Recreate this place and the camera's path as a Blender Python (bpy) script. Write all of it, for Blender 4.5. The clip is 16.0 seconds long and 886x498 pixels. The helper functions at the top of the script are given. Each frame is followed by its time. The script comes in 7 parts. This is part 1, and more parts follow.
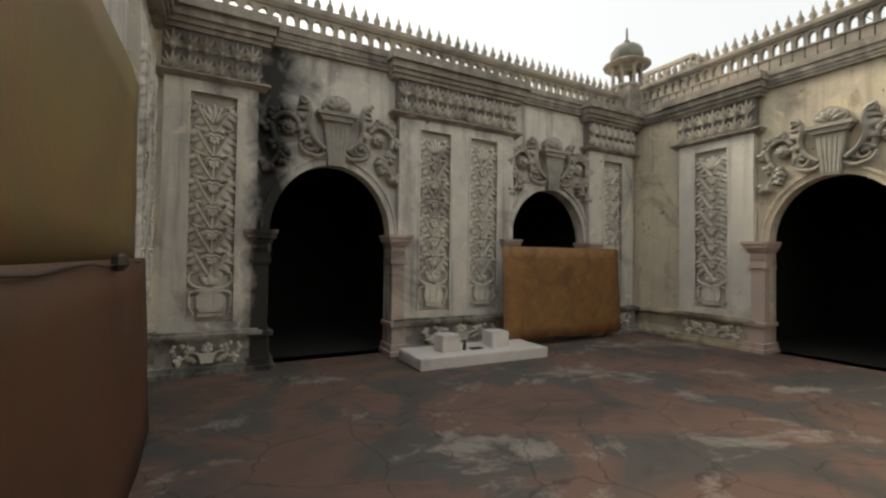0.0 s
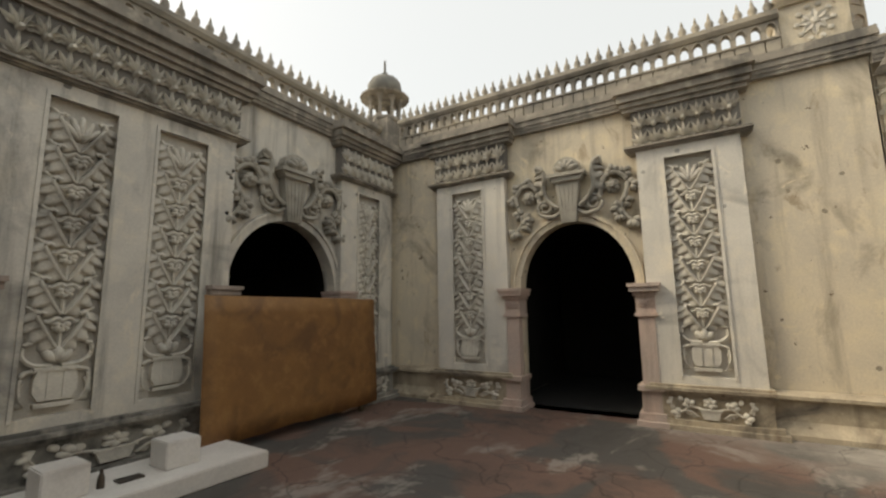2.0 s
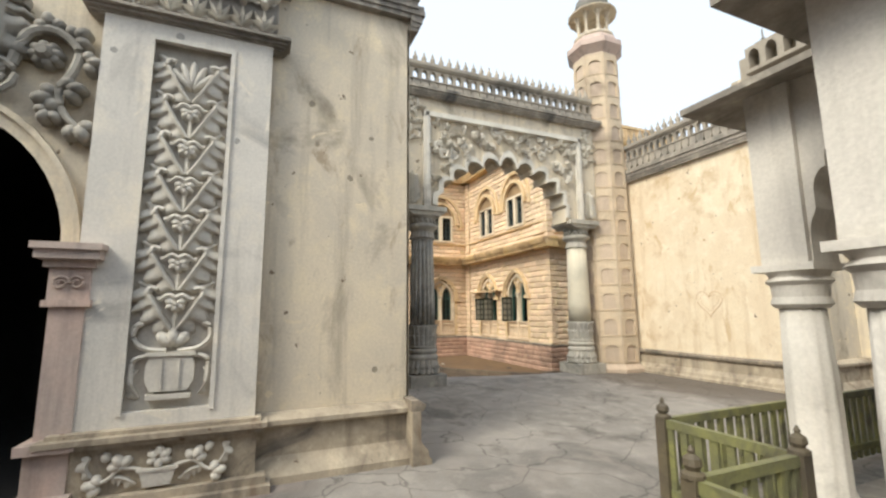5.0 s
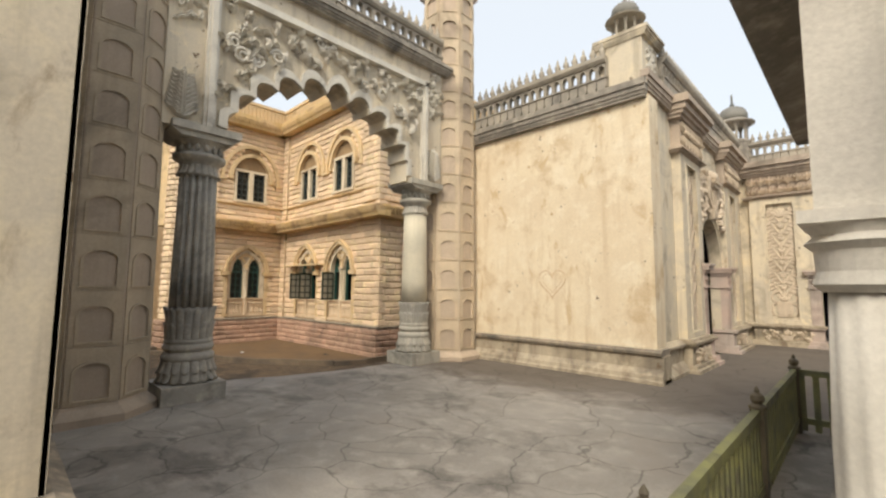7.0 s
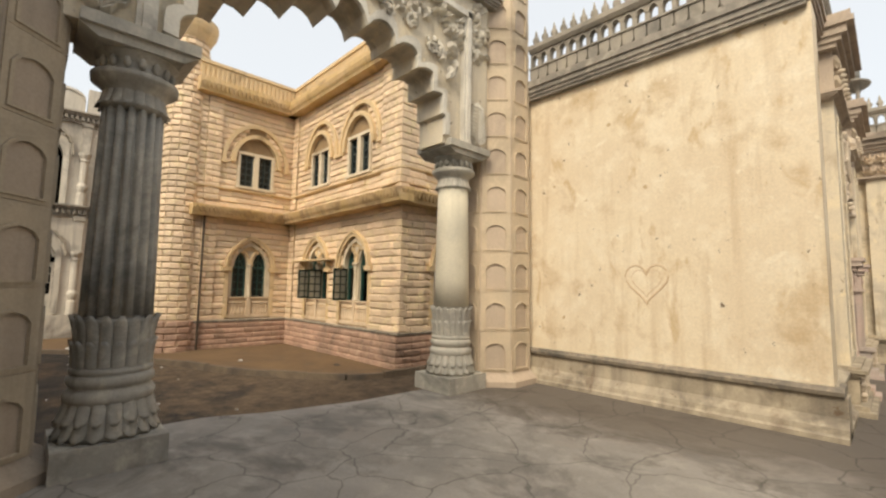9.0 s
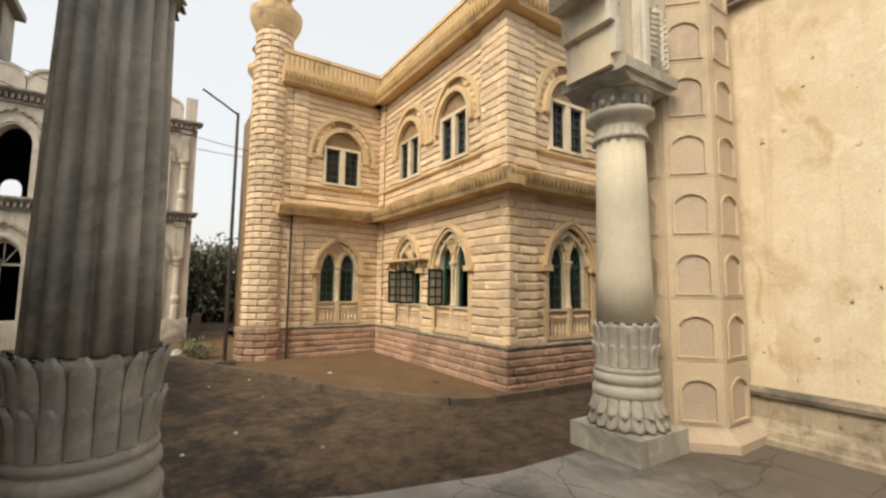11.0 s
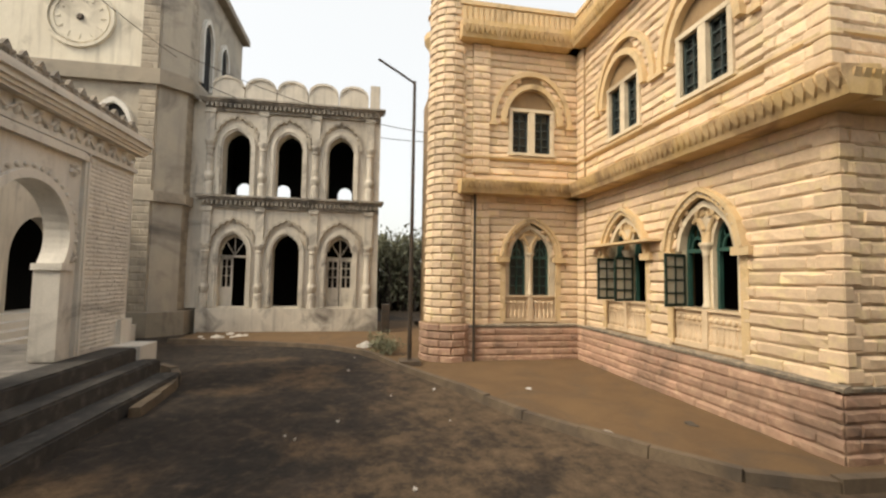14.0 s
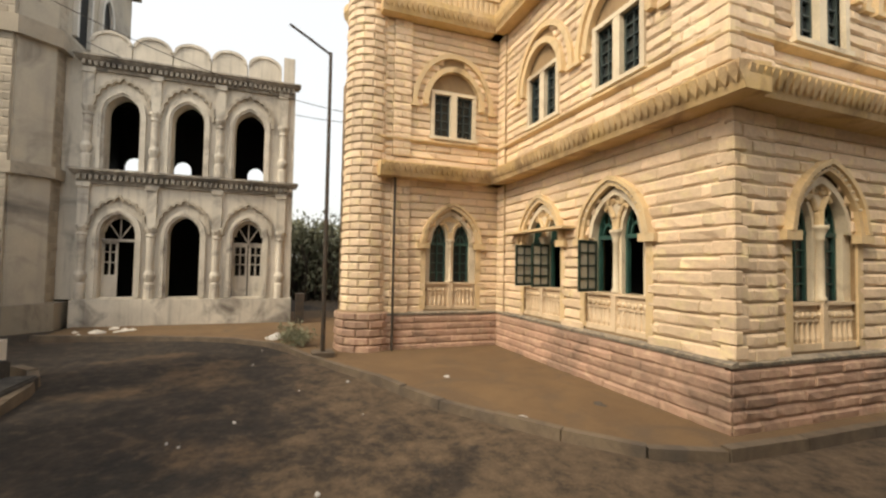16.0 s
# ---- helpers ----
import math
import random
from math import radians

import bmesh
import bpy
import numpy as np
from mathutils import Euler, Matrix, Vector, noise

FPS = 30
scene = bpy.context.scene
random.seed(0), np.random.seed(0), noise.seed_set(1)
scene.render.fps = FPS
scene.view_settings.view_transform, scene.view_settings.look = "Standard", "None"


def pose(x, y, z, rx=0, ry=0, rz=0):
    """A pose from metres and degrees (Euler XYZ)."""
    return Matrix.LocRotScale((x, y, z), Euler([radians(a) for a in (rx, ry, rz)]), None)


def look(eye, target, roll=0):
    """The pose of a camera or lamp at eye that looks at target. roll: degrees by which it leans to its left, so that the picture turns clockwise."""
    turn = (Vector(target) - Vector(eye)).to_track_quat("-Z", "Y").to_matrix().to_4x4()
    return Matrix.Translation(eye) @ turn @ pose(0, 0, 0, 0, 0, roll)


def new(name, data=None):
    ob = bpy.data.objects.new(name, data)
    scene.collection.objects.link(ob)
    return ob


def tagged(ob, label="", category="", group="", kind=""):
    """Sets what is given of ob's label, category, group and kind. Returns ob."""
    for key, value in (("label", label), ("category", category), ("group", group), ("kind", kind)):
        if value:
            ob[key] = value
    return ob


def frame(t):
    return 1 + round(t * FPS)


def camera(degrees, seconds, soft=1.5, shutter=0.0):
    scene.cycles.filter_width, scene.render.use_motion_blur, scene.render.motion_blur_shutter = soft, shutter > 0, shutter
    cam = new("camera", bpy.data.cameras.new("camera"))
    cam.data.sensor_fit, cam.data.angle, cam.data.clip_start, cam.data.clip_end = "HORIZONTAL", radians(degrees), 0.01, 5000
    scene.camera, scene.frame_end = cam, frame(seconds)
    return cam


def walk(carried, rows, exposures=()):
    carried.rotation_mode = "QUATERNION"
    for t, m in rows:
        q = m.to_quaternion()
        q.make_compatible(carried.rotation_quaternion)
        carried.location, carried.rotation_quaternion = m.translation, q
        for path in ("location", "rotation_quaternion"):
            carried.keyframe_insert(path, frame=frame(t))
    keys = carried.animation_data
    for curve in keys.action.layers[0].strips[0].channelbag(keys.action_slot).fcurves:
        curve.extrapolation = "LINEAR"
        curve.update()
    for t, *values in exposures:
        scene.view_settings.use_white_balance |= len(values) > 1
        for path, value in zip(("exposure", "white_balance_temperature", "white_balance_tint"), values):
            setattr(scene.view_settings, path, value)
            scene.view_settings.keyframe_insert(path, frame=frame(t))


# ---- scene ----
cam = camera(91.4, 16.0, soft=2.4)
PATH = [
    (0, (-0.083, 0.356, 1.61), (0.868, 2.115, 1.65), 0.8),
    (0.5, (0.251, 0.73, 1.596), (1.231, 2.471, 1.693), 0.7),
    (1, (0.685, 1.036, 1.606), (1.889, 2.624, 1.773), -0.3),
    (1.5, (1.149, 1.317, 1.635), (2.539, 2.738, 1.855), -0.6),
    (2, (1.656, 1.643, 1.612), (3.347, 2.672, 1.897), -0.8),
    (2.5, (2.157, 1.766, 1.609), (3.966, 2.561, 1.922), -0.4),
    (3, (2.614, 1.797, 1.562), (4.505, 2.354, 1.904), 0.2),
    (3.5, (3.083, 1.733, 1.554), (5.046, 1.899, 1.901), -0.3),
    (4, (3.53, 1.534, 1.523), (5.496, 1.444, 1.877), 0.3),
    (4.5, (4.0, 1.328, 1.472), (5.92, 0.882, 1.81), 0.9),
    (5, (4.457, 1.095, 1.443), (6.28, 0.321, 1.727), -0.5),
    (7.5, (6.815, -0.501, 1.444), (8.162, -1.968, 1.622), 1.0),
    (8, (7.282, -0.841, 1.478), (8.622, -2.315, 1.652), 1.1),
    (8.5, (7.778, -1.137, 1.491), (9.127, -2.604, 1.66), 0.8),
    (9, (8.231, -1.403, 1.448), (9.668, -2.782, 1.626), 1.0),
    (9.5, (8.672, -1.681, 1.508), (10.229, -2.924, 1.681), 1.0),
    (10, (9.148, -1.892, 1.481), (10.758, -3.064, 1.66), 0.7),
    (12.5, (11.805, -2.616, 1.455), (13.592, -3.496, 1.629), 0.5),
    (13, (12.234, -2.728, 1.44), (14.07, -3.501, 1.615), 0.2),
    (13.5, (12.7, -2.771, 1.441), (14.578, -3.441, 1.593), 0.4),
    (14, (12.929, -2.753, 1.519), (14.896, -3.096, 1.64), 0.9),
    (14.5, (13.046, -2.76, 1.536), (15.044, -2.744, 1.627), 1.7),
    (15, (13.135, -2.727, 1.516), (15.133, -2.671, 1.581), 1.4),
    (15.5, (13.241, -2.782, 1.504), (15.234, -2.947, 1.556), 1.2),
    (16, (13.291, -2.96, 1.446), (15.169, -3.644, 1.524), 1.0),
]
EXPOSURES = [(0, 0.1, 6800, 8), (1, 0.0, 6800, 8), (1.5, -0.1, 6800, 8), (2, 0.02, 6850, 8), (3.5, 0.12, 6650, 9), (4, 0.15, 6900, 9), (4.5, 0.26, 6800, 9), (5, 0.36, 5850, 8), (7.5, 0.05, 6350, 10), (10, 0.05, 6550, 10), (12.5, 0.1, 6700, 10), (16, 0.23, 6700, 10)]
walk(cam, [(t, look(eye, target, roll)) for t, eye, target, roll in PATH], EXPOSURES)

# ---- sky and sun ----
SUN_EL, SUN_AZ = 44.0, -24.0
world = bpy.data.worlds.new("sky")
scene.world = world
world.use_nodes = True
wn = world.node_tree.nodes
sky = wn.new("ShaderNodeTexSky")
sky.sky_type, sky.sun_disc = "NISHITA", False
sky.sun_elevation, sky.sun_rotation = radians(SUN_EL), radians(SUN_AZ)
sky.air_density, sky.dust_density, sky.ozone_density = 1.0, 6.0, 1.0
haze = wn.new("ShaderNodeMix")
haze.data_type = "RGBA"
haze.inputs["Factor"].default_value = 0.57
haze.inputs["B"].default_value = (9.1, 9.2, 8.9, 1)
world.node_tree.links.new(sky.outputs[0], haze.inputs["A"])
world.node_tree.links.new(haze.outputs["Result"], wn["Background"].inputs["Color"])
wn["Background"].inputs["Strength"].default_value = 0.145
sun = new("sun", bpy.data.lights.new("sun", "SUN"))
sun.data.energy, sun.data.angle, sun.data.color = 2.6, radians(24), (1.0, 0.885, 0.68)
sun_dir = Vector((math.sin(radians(SUN_AZ)) * math.cos(radians(SUN_EL)), math.cos(radians(SUN_AZ)) * math.cos(radians(SUN_EL)), math.sin(radians(SUN_EL))))
sun.matrix_world = look(Vector((0, 0, 30)), Vector((0, 0, 30)) - sun_dir)


# ---- materials ----
def surface(name, colours, scale=1.2, rough=0.85, bump=0.25, fine=40.0, stain=None, stain_scale=0.6, streak=0.0, metal=0.0, vary=0.0, spots=0.0, stain_lo=0.52, stain_hi=0.72, swirl=1.2, run=None, chips=None):
    """Two tones blended by noise at two scales, a darker stain, upright streaks, per-object variation and a fine relief."""
    m = bpy.data.materials.new(name)
    m.use_nodes = True
    nt = m.node_tree
    N, L = nt.nodes, nt.links
    b = N["Principled BSDF"]
    b.inputs["Roughness"].default_value, b.inputs["Metallic"].default_value = rough, metal
    co = N.new("ShaderNodeNewGeometry").outputs["Position"]

    def noise_at(s, detail=6.0, vec=None, dist=0.0):
        n = N.new("ShaderNodeTexNoise")
        n.inputs["Scale"].default_value, n.inputs["Detail"].default_value, n.inputs["Distortion"].default_value = s, detail, dist
        n.inputs["Roughness"].default_value = 0.62
        L.new(vec or co, n.inputs["Vector"])
        return n.outputs["Fac"]

    def ramp(fac, lo, hi):
        r = N.new("ShaderNodeMapRange")
        r.inputs["From Min"].default_value, r.inputs["From Max"].default_value = lo, hi
        L.new(fac, r.inputs["Value"])
        return r.outputs["Result"]

    def mix(fac, a, c, kind="MIX"):
        x = N.new("ShaderNodeMix")
        x.data_type, x.blend_type = "RGBA", kind
        for socket, v in (("Factor", fac), ("A", a), ("B", c)):
            if isinstance(v, bpy.types.NodeSocket):
                L.new(v, x.inputs[socket])
            else:
                x.inputs[socket].default_value = v if isinstance(v, float) else (*v, 1)
        return x.outputs["Result"]

    col = mix(ramp(noise_at(scale, dist=0.6), 0.36, 0.64), colours[0], colours[1])
    if len(colours) > 2:
        col = mix(ramp(noise_at(scale * 4.7), 0.5, 0.7), col, colours[2])
    if streak:
        sc = N.new("ShaderNodeVectorMath")
        sc.operation = "MULTIPLY"
        sc.inputs[1].default_value = (5.0, 5.0, 0.35)
        L.new(co, sc.inputs[0])
        f = N.new("ShaderNodeMath")
        f.operation = "MULTIPLY"
        f.inputs[1].default_value = streak
        L.new(ramp(noise_at(1.0, vec=sc.outputs[0]), 0.52, 0.75), f.inputs[0])
        col = mix(f.outputs[0], col, stain or (0.12, 0.1, 0.08))
    if stain:
        col = mix(ramp(noise_at(stain_scale, dist=swirl), stain_lo, stain_hi), col, stain)
    if spots:
        vo = N.new("ShaderNodeTexVoronoi")
        vo.inputs["Scale"].default_value = 2.2
        L.new(co, vo.inputs["Vector"])
        dot = N.new("ShaderNodeMath")
        dot.operation = "MULTIPLY"
        inv = N.new("ShaderNodeMath")
        inv.operation = "LESS_THAN"
        inv.inputs[1].default_value = 0.075
        wob = N.new("ShaderNodeMath")
        wob.operation = "MULTIPLY_ADD"
        wob.inputs[1].default_value = 0.16
        L.new(noise_at(9.0), wob.inputs[0])
        L.new(vo.outputs["Distance"], wob.inputs[2])
        sh = N.new("ShaderNodeMath")
        sh.operation = "SUBTRACT"
        sh.inputs[1].default_value = 0.07
        L.new(wob.outputs[0], sh.inputs[0])
        L.new(sh.outputs[0], inv.inputs[0])
        dot.inputs[1].default_value = spots
        L.new(inv.outputs[0], dot.inputs[0])
        col = mix(dot.outputs[0], col, stain or (0.1, 0.09, 0.08))
        patch = noise_at(1.7, 8.0, dist=1.5)
        col = mix(ramp(patch, 0.62, 0.66), col, colours[-1])
    if chips:
        up = N.new("ShaderNodeVectorMath")
        up.operation = "MULTIPLY"
        up.inputs[1].default_value = (3.2, 3.2, 1.5)
        L.new(co, up.inputs[0])
        col = mix(ramp(noise_at(1.0, 10.0, vec=up.outputs[0], dist=0.5), 0.58, 0.68), col, chips)
        col = mix(ramp(noise_at(6.5, 8.0), 0.66, 0.69), col, (0.16, 0.11, 0.07))
    if run:
        sx = N.new("ShaderNodeSeparateXYZ")
        L.new(co, sx.inputs[0])
        steps = []
        for op, k in (("SUBTRACT", run[0]), ("ABSOLUTE", 0.0), ("DIVIDE", -run[1]), ("ADD", 1.0)):
            q = N.new("ShaderNodeMath")
            q.operation = op
            q.inputs[1].default_value = k
            L.new(steps[-1].outputs[0] if steps else sx.outputs["X"], q.inputs[0])
            steps.append(q)
        both = N.new("ShaderNodeMath")
        both.operation = "MULTIPLY_ADD"
        both.inputs[1].default_value = 0.6
        L.new(steps[-1].outputs[0], both.inputs[0])
        L.new(noise_at(2.4, 8.0, dist=0.8), both.inputs[2])
        col = mix(ramp(both.outputs[0], 0.55, 0.95), col, (0.03, 0.03, 0.027))
    grain = noise_at(fine, 4.0)
    dark = mix(ramp(grain, 0.3, 0.7), (0.9, 0.9, 0.9), (1.05, 1.05, 1.05))
    col = mix(1.0, col, dark, "MULTIPLY")
    if vary:
        oi = N.new("ShaderNodeObjectInfo").outputs["Random"]
        ri = N.new("ShaderNodeNewGeometry").outputs["Random Per Island"]
        add = N.new("ShaderNodeMath")
        add.operation = "ADD"
        L.new(oi, add.inputs[0])
        L.new(ri, add.inputs[1])
        fr = N.new("ShaderNodeMath")
        fr.operation = "FRACT"
        L.new(add.outputs[0], fr.inputs[0])
        col = mix(1.0, col, mix(fr.outputs[0], (1 - vary,) * 3, (1 + vary * 0.6,) * 3), "MULTIPLY")
    L.new(col, b.inputs["Base Color"])
    if bump:
        bp = N.new("ShaderNodeBump")
        bp.inputs["Strength"].default_value, bp.inputs["Distance"].default_value = bump, 0.02
        L.new(mix(0.5, noise_at(fine), noise_at(scale * 6)), bp.inputs["Height"])
        L.new(bp.outputs[0], b.inputs["Normal"])
    return m


plaster = surface("aged_plaster", [(0.67, 0.63, 0.55), (0.51, 0.485, 0.435), (0.71, 0.64, 0.52)], 0.7, stain=(0.10, 0.095, 0.085), stain_scale=0.6, streak=0.7, stain_lo=0.53, stain_hi=0.74, spots=0.8, chips=(0.36, 0.33, 0.28))
plaster_pale = surface("pale_grey_plaster", [(0.72, 0.675, 0.595), (0.59, 0.56, 0.50), (0.74, 0.68, 0.57)], 0.7, stain=(0.22, 0.21, 0.19), stain_scale=0.7, streak=0.5, stain_lo=0.56, stain_hi=0.8, spots=0.7)
plaster_warm = surface("cream_plaster", [(0.68, 0.59, 0.44), (0.55, 0.49, 0.39), (0.72, 0.62, 0.44)], 0.7, stain=(0.25, 0.21, 0.155), stain_scale=0.8, streak=0.6, spots=0.9, stain_lo=0.54, stain_hi=0.74, chips=(0.40, 0.32, 0.22))
plaster_mould = surface("mouldy_plaster", [(0.67, 0.63, 0.55), (0.51, 0.485, 0.435), (0.71, 0.65, 0.54)], 0.7, stain=(0.10, 0.095, 0.085), stain_scale=0.6, streak=0.75, stain_lo=0.53, stain_hi=0.74, spots=0.8, run=(0.72, 0.42))
relief_mat = surface("weathered_relief", [(0.70, 0.66, 0.57), (0.56, 0.525, 0.46)], 1.6, stain=(0.24, 0.22, 0.19), stain_scale=0.9, bump=0.35)
moulding_mat = surface("soot_moulding", [(0.34, 0.30, 0.25), (0.22, 0.20, 0.17), (0.46, 0.41, 0.33)], 1.1, stain=(0.08, 0.075, 0.07), stain_scale=0.8, streak=0.5)
bal_mat = surface("balustrade_plaster", [(0.42, 0.37, 0.29), (0.28, 0.255, 0.22)], 1.0, stain=(0.13, 0.12, 0.10), stain_scale=1.0)
recess_mat = surface("panel_ground", [(0.56, 0.52, 0.45), (0.46, 0.43, 0.375)], 1.5, stain=(0.3, 0.28, 0.24))
pink_mat = surface("pink_plaster", [(0.56, 0.42, 0.35), (0.46, 0.39, 0.34)], 1.0, stain=(0.13, 0.115, 0.10), streak=0.6, run=(0.6, 0.35))
column_mat = surface("column_stone", [(0.46, 0.43, 0.36), (0.34, 0.32, 0.28), (0.55, 0.50, 0.42)], 1.4, stain=(0.13, 0.13, 0.11), streak=0.5)
column_pale = surface("pale_column", [(0.62, 0.56, 0.43), (0.52, 0.48, 0.38)], 1.2, stain=(0.26, 0.23, 0.17), streak=0.35)
court_mat = surface("court_floor", [(0.17, 0.105, 0.085), (0.12, 0.105, 0.095), (0.23, 0.14, 0.10)], 0.9, rough=0.7, stain=(0.055, 0.052, 0.05), stain_scale=0.55, bump=0.4)
terrace_mat = surface("terrace_floor", [(0.31, 0.285, 0.25), (0.19, 0.175, 0.16), (0.38, 0.345, 0.30)], 0.7, stain=(0.09, 0.085, 0.08), stain_scale=0.55, bump=0.4, stain_lo=0.5)
earth_mat = surface("earth_road", [(0.032, 0.023, 0.016), (0.010, 0.0075, 0.0055), (0.055, 0.037, 0.024)], 1.1, rough=0.95, stain=(0.09, 0.057, 0.03), stain_scale=0.45, stain_lo=0.54, stain_hi=0.68, swirl=0.2, bump=0.6, fine=18)
soil_mat = surface("ochre_soil", [(0.17, 0.105, 0.05), (0.13, 0.08, 0.04)], 0.8, rough=0.95, stain=(0.11, 0.075, 0.045), stain_scale=0.7, bump=0.5, fine=22)
kerb_mat = surface("kerb_stone", [(0.16, 0.12, 0.08), (0.09, 0.068, 0.048)], 2.0, stain=(0.07, 0.06, 0.05))
ochre = surface("ochre_stone", [(0.76, 0.59, 0.41), (0.70, 0.525, 0.355), (0.78, 0.635, 0.375)], 0.8, bump=0.9, fine=14, vary=0.2, stain=(0.46, 0.31, 0.18), stain_scale=0.5, stain_lo=0.6, stain_hi=0.85, streak=0.2)
ochre_flat = surface("ochre_mortar", [(0.34, 0.23, 0.12), (0.24, 0.16, 0.085)], 1.5)
yellow_trim = surface("yellow_cornice", [(0.62, 0.45, 0.25), (0.57, 0.40, 0.17)], 1.1, stain=(0.24, 0.15, 0.08), stain_scale=0.9, streak=0.4)
arch_trim = surface("window_arch_plaster", [(0.68, 0.50, 0.27), (0.6, 0.46, 0.28)], 1.8, stain=(0.34, 0.24, 0.13), stain_scale=1.0)
cream_trim = surface("cream_window_trim", [(0.72, 0.62, 0.46), (0.64, 0.55, 0.40)], 1.6, stain=(0.35, 0.27, 0.18))
rose_stone = surface("rose_plinth_stone", [(0.46, 0.29, 0.21), (0.38, 0.25, 0.18), (0.54, 0.38, 0.26)], 1.2, bump=0.7, fine=16, vary=0.22, stain=(0.17, 0.12, 0.09), stain_scale=0.7)
white_wash = surface("white_wash", [(0.74, 0.70, 0.63), (0.63, 0.60, 0.54)], 0.8, stain=(0.27, 0.25, 0.22), stain_scale=0.5, streak=0.35, vary=0.07, stain_lo=0.58)
grey_wash = surface("grey_wash", [(0.68, 0.62, 0.52), (0.52, 0.475, 0.40)], 0.6, stain=(0.2, 0.18, 0.15), stain_scale=0.5, streak=0.65, stain_lo=0.56, stain_hi=0.8)
dial_mat = surface("cream_tower_plaster", [(0.74, 0.68, 0.55), (0.62, 0.56, 0.45)], 0.7, stain=(0.3, 0.26, 0.2), stain_scale=0.6, streak=0.5, stain_lo=0.58, stain_hi=0.8)
dirty_trim = surface("dirty_trim", [(0.66, 0.61, 0.52), (0.5, 0.46, 0.39)], 0.9, stain=(0.17, 0.15, 0.13), stain_scale=0.7, streak=0.6, stain_lo=0.5, stain_hi=0.72)
tower_mat = surface("tower_stone", [(0.47, 0.41, 0.32), (0.37, 0.33, 0.27)], 0.6, stain=(0.16, 0.14, 0.12), stain_scale=0.4, streak=0.3)
tower_block = surface("tower_blocks", [(0.40, 0.34, 0.26), (0.32, 0.28, 0.22)], 0.8, stain=(0.18, 0.155, 0.13), vary=0.2)
# Near-black colour stands for the shade inside rooms and openings.
shade_black = surface("interior_shade", [(0.014, 0.013, 0.012), (0.009, 0.009, 0.008)], 0.8, rough=0.95)
room_mat = surface("dim_room_plaster", [(0.2, 0.19, 0.17), (0.13, 0.12, 0.11)], 0.8, rough=0.95)
green_paint = surface("green_window_paint", [(0.03, 0.095, 0.075), (0.02, 0.06, 0.05)], 3.0, rough=0.5, bump=0.1)
dark_green = surface("dark_green_shutter", [(0.016, 0.034, 0.026), (0.022, 0.045, 0.03)], 3.0, rough=0.5, bump=0.1)
apron_mat = surface("peach_apron_plaster", [(0.70, 0.56, 0.39), (0.62, 0.48, 0.32)], 1.4, stain=(0.36, 0.26, 0.16), streak=0.4)
frame_grey = surface("grey_green_frame", [(0.055, 0.075, 0.07), (0.035, 0.05, 0.05)], 3.0, rough=0.5, bump=0.1)
rail_mat = surface("olive_rail_paint", [(0.24, 0.24, 0.09), (0.14, 0.14, 0.08)], 4.0, rough=0.55, stain=(0.07, 0.06, 0.05), stain_scale=3.0, bump=0.15)
post_mat = surface("rail_post_paint", [(0.14, 0.115, 0.07), (0.09, 0.075, 0.055)], 4.0, rough=0.6)
card_mat = surface("brown_board", [(0.25, 0.125, 0.038), (0.19, 0.09, 0.03), (0.29, 0.15, 0.05)], 1.3, rough=0.6, stain=(0.12, 0.06, 0.025), stain_scale=1.4, bump=0.1)
sheet_olive = surface("olive_sheet", [(0.26, 0.175, 0.055), (0.19, 0.14, 0.055)], 0.9, rough=0.5, stain=(0.24, 0.12, 0.05), stain_scale=0.8, bump=0.1)
sheet_rust = surface("rust_sheet", [(0.13, 0.052, 0.024), (0.09, 0.045, 0.022)], 1.0, rough=0.55, stain=(0.12, 0.055, 0.022), bump=0.1)
marble = surface("white_marble", [(0.74, 0.71, 0.67), (0.66, 0.63, 0.59)], 2.0, rough=0.45, bump=0.1, stain=(0.45, 0.41, 0.37))
dark_step = surface("dark_worn_stone", [(0.055, 0.05, 0.046), (0.035, 0.033, 0.031), (0.10, 0.09, 0.08)], 1.2, stain=(0.025, 0.024, 0.023), stain_scale=1.0)
grime_mat = surface("grimy_plinth", [(0.46, 0.39, 0.29), (0.31, 0.26, 0.19), (0.53, 0.45, 0.33)], 1.3, stain=(0.13, 0.11, 0.09), stain_scale=1.3, streak=0.7, stain_lo=0.52, stain_hi=0.7, chips=(0.22, 0.17, 0.12))
mould_plinth = surface("mouldy_plinth", [(0.34, 0.32, 0.28), (0.20, 0.19, 0.17), (0.44, 0.41, 0.36)], 1.3, stain=(0.05, 0.05, 0.045), stain_scale=1.0, streak=0.7, stain_lo=0.48, stain_hi=0.64)
faint_mark = surface("scratched_plaster", [(0.56, 0.42, 0.27), (0.62, 0.48, 0.32)], 3.0)
ochre_plaster = surface("yellow_plaster", [(0.75, 0.645, 0.47), (0.69, 0.575, 0.41), (0.78, 0.69, 0.53)], 0.8, stain=(0.50, 0.36, 0.2), stain_scale=1.4, streak=0.6, spots=0.9, stain_lo=0.56, stain_hi=0.72, swirl=0.0, chips=(0.58, 0.44, 0.26))
# Darker tones than column_stone, for the north gate column.
column_dark = surface("dark_column_stone", [(0.39, 0.365, 0.315), (0.28, 0.262, 0.23), (0.47, 0.43, 0.36)], 1.4, stain=(0.075, 0.075, 0.07), streak=0.6)
# Darker copy of rose_plaster: the north minaret's shade is in the colour.
shaded_rose = surface("shaded_rose_plaster", [(0.40, 0.325, 0.25), (0.33, 0.27, 0.21)], 1.0, stain=(0.18, 0.15, 0.12), streak=0.4)
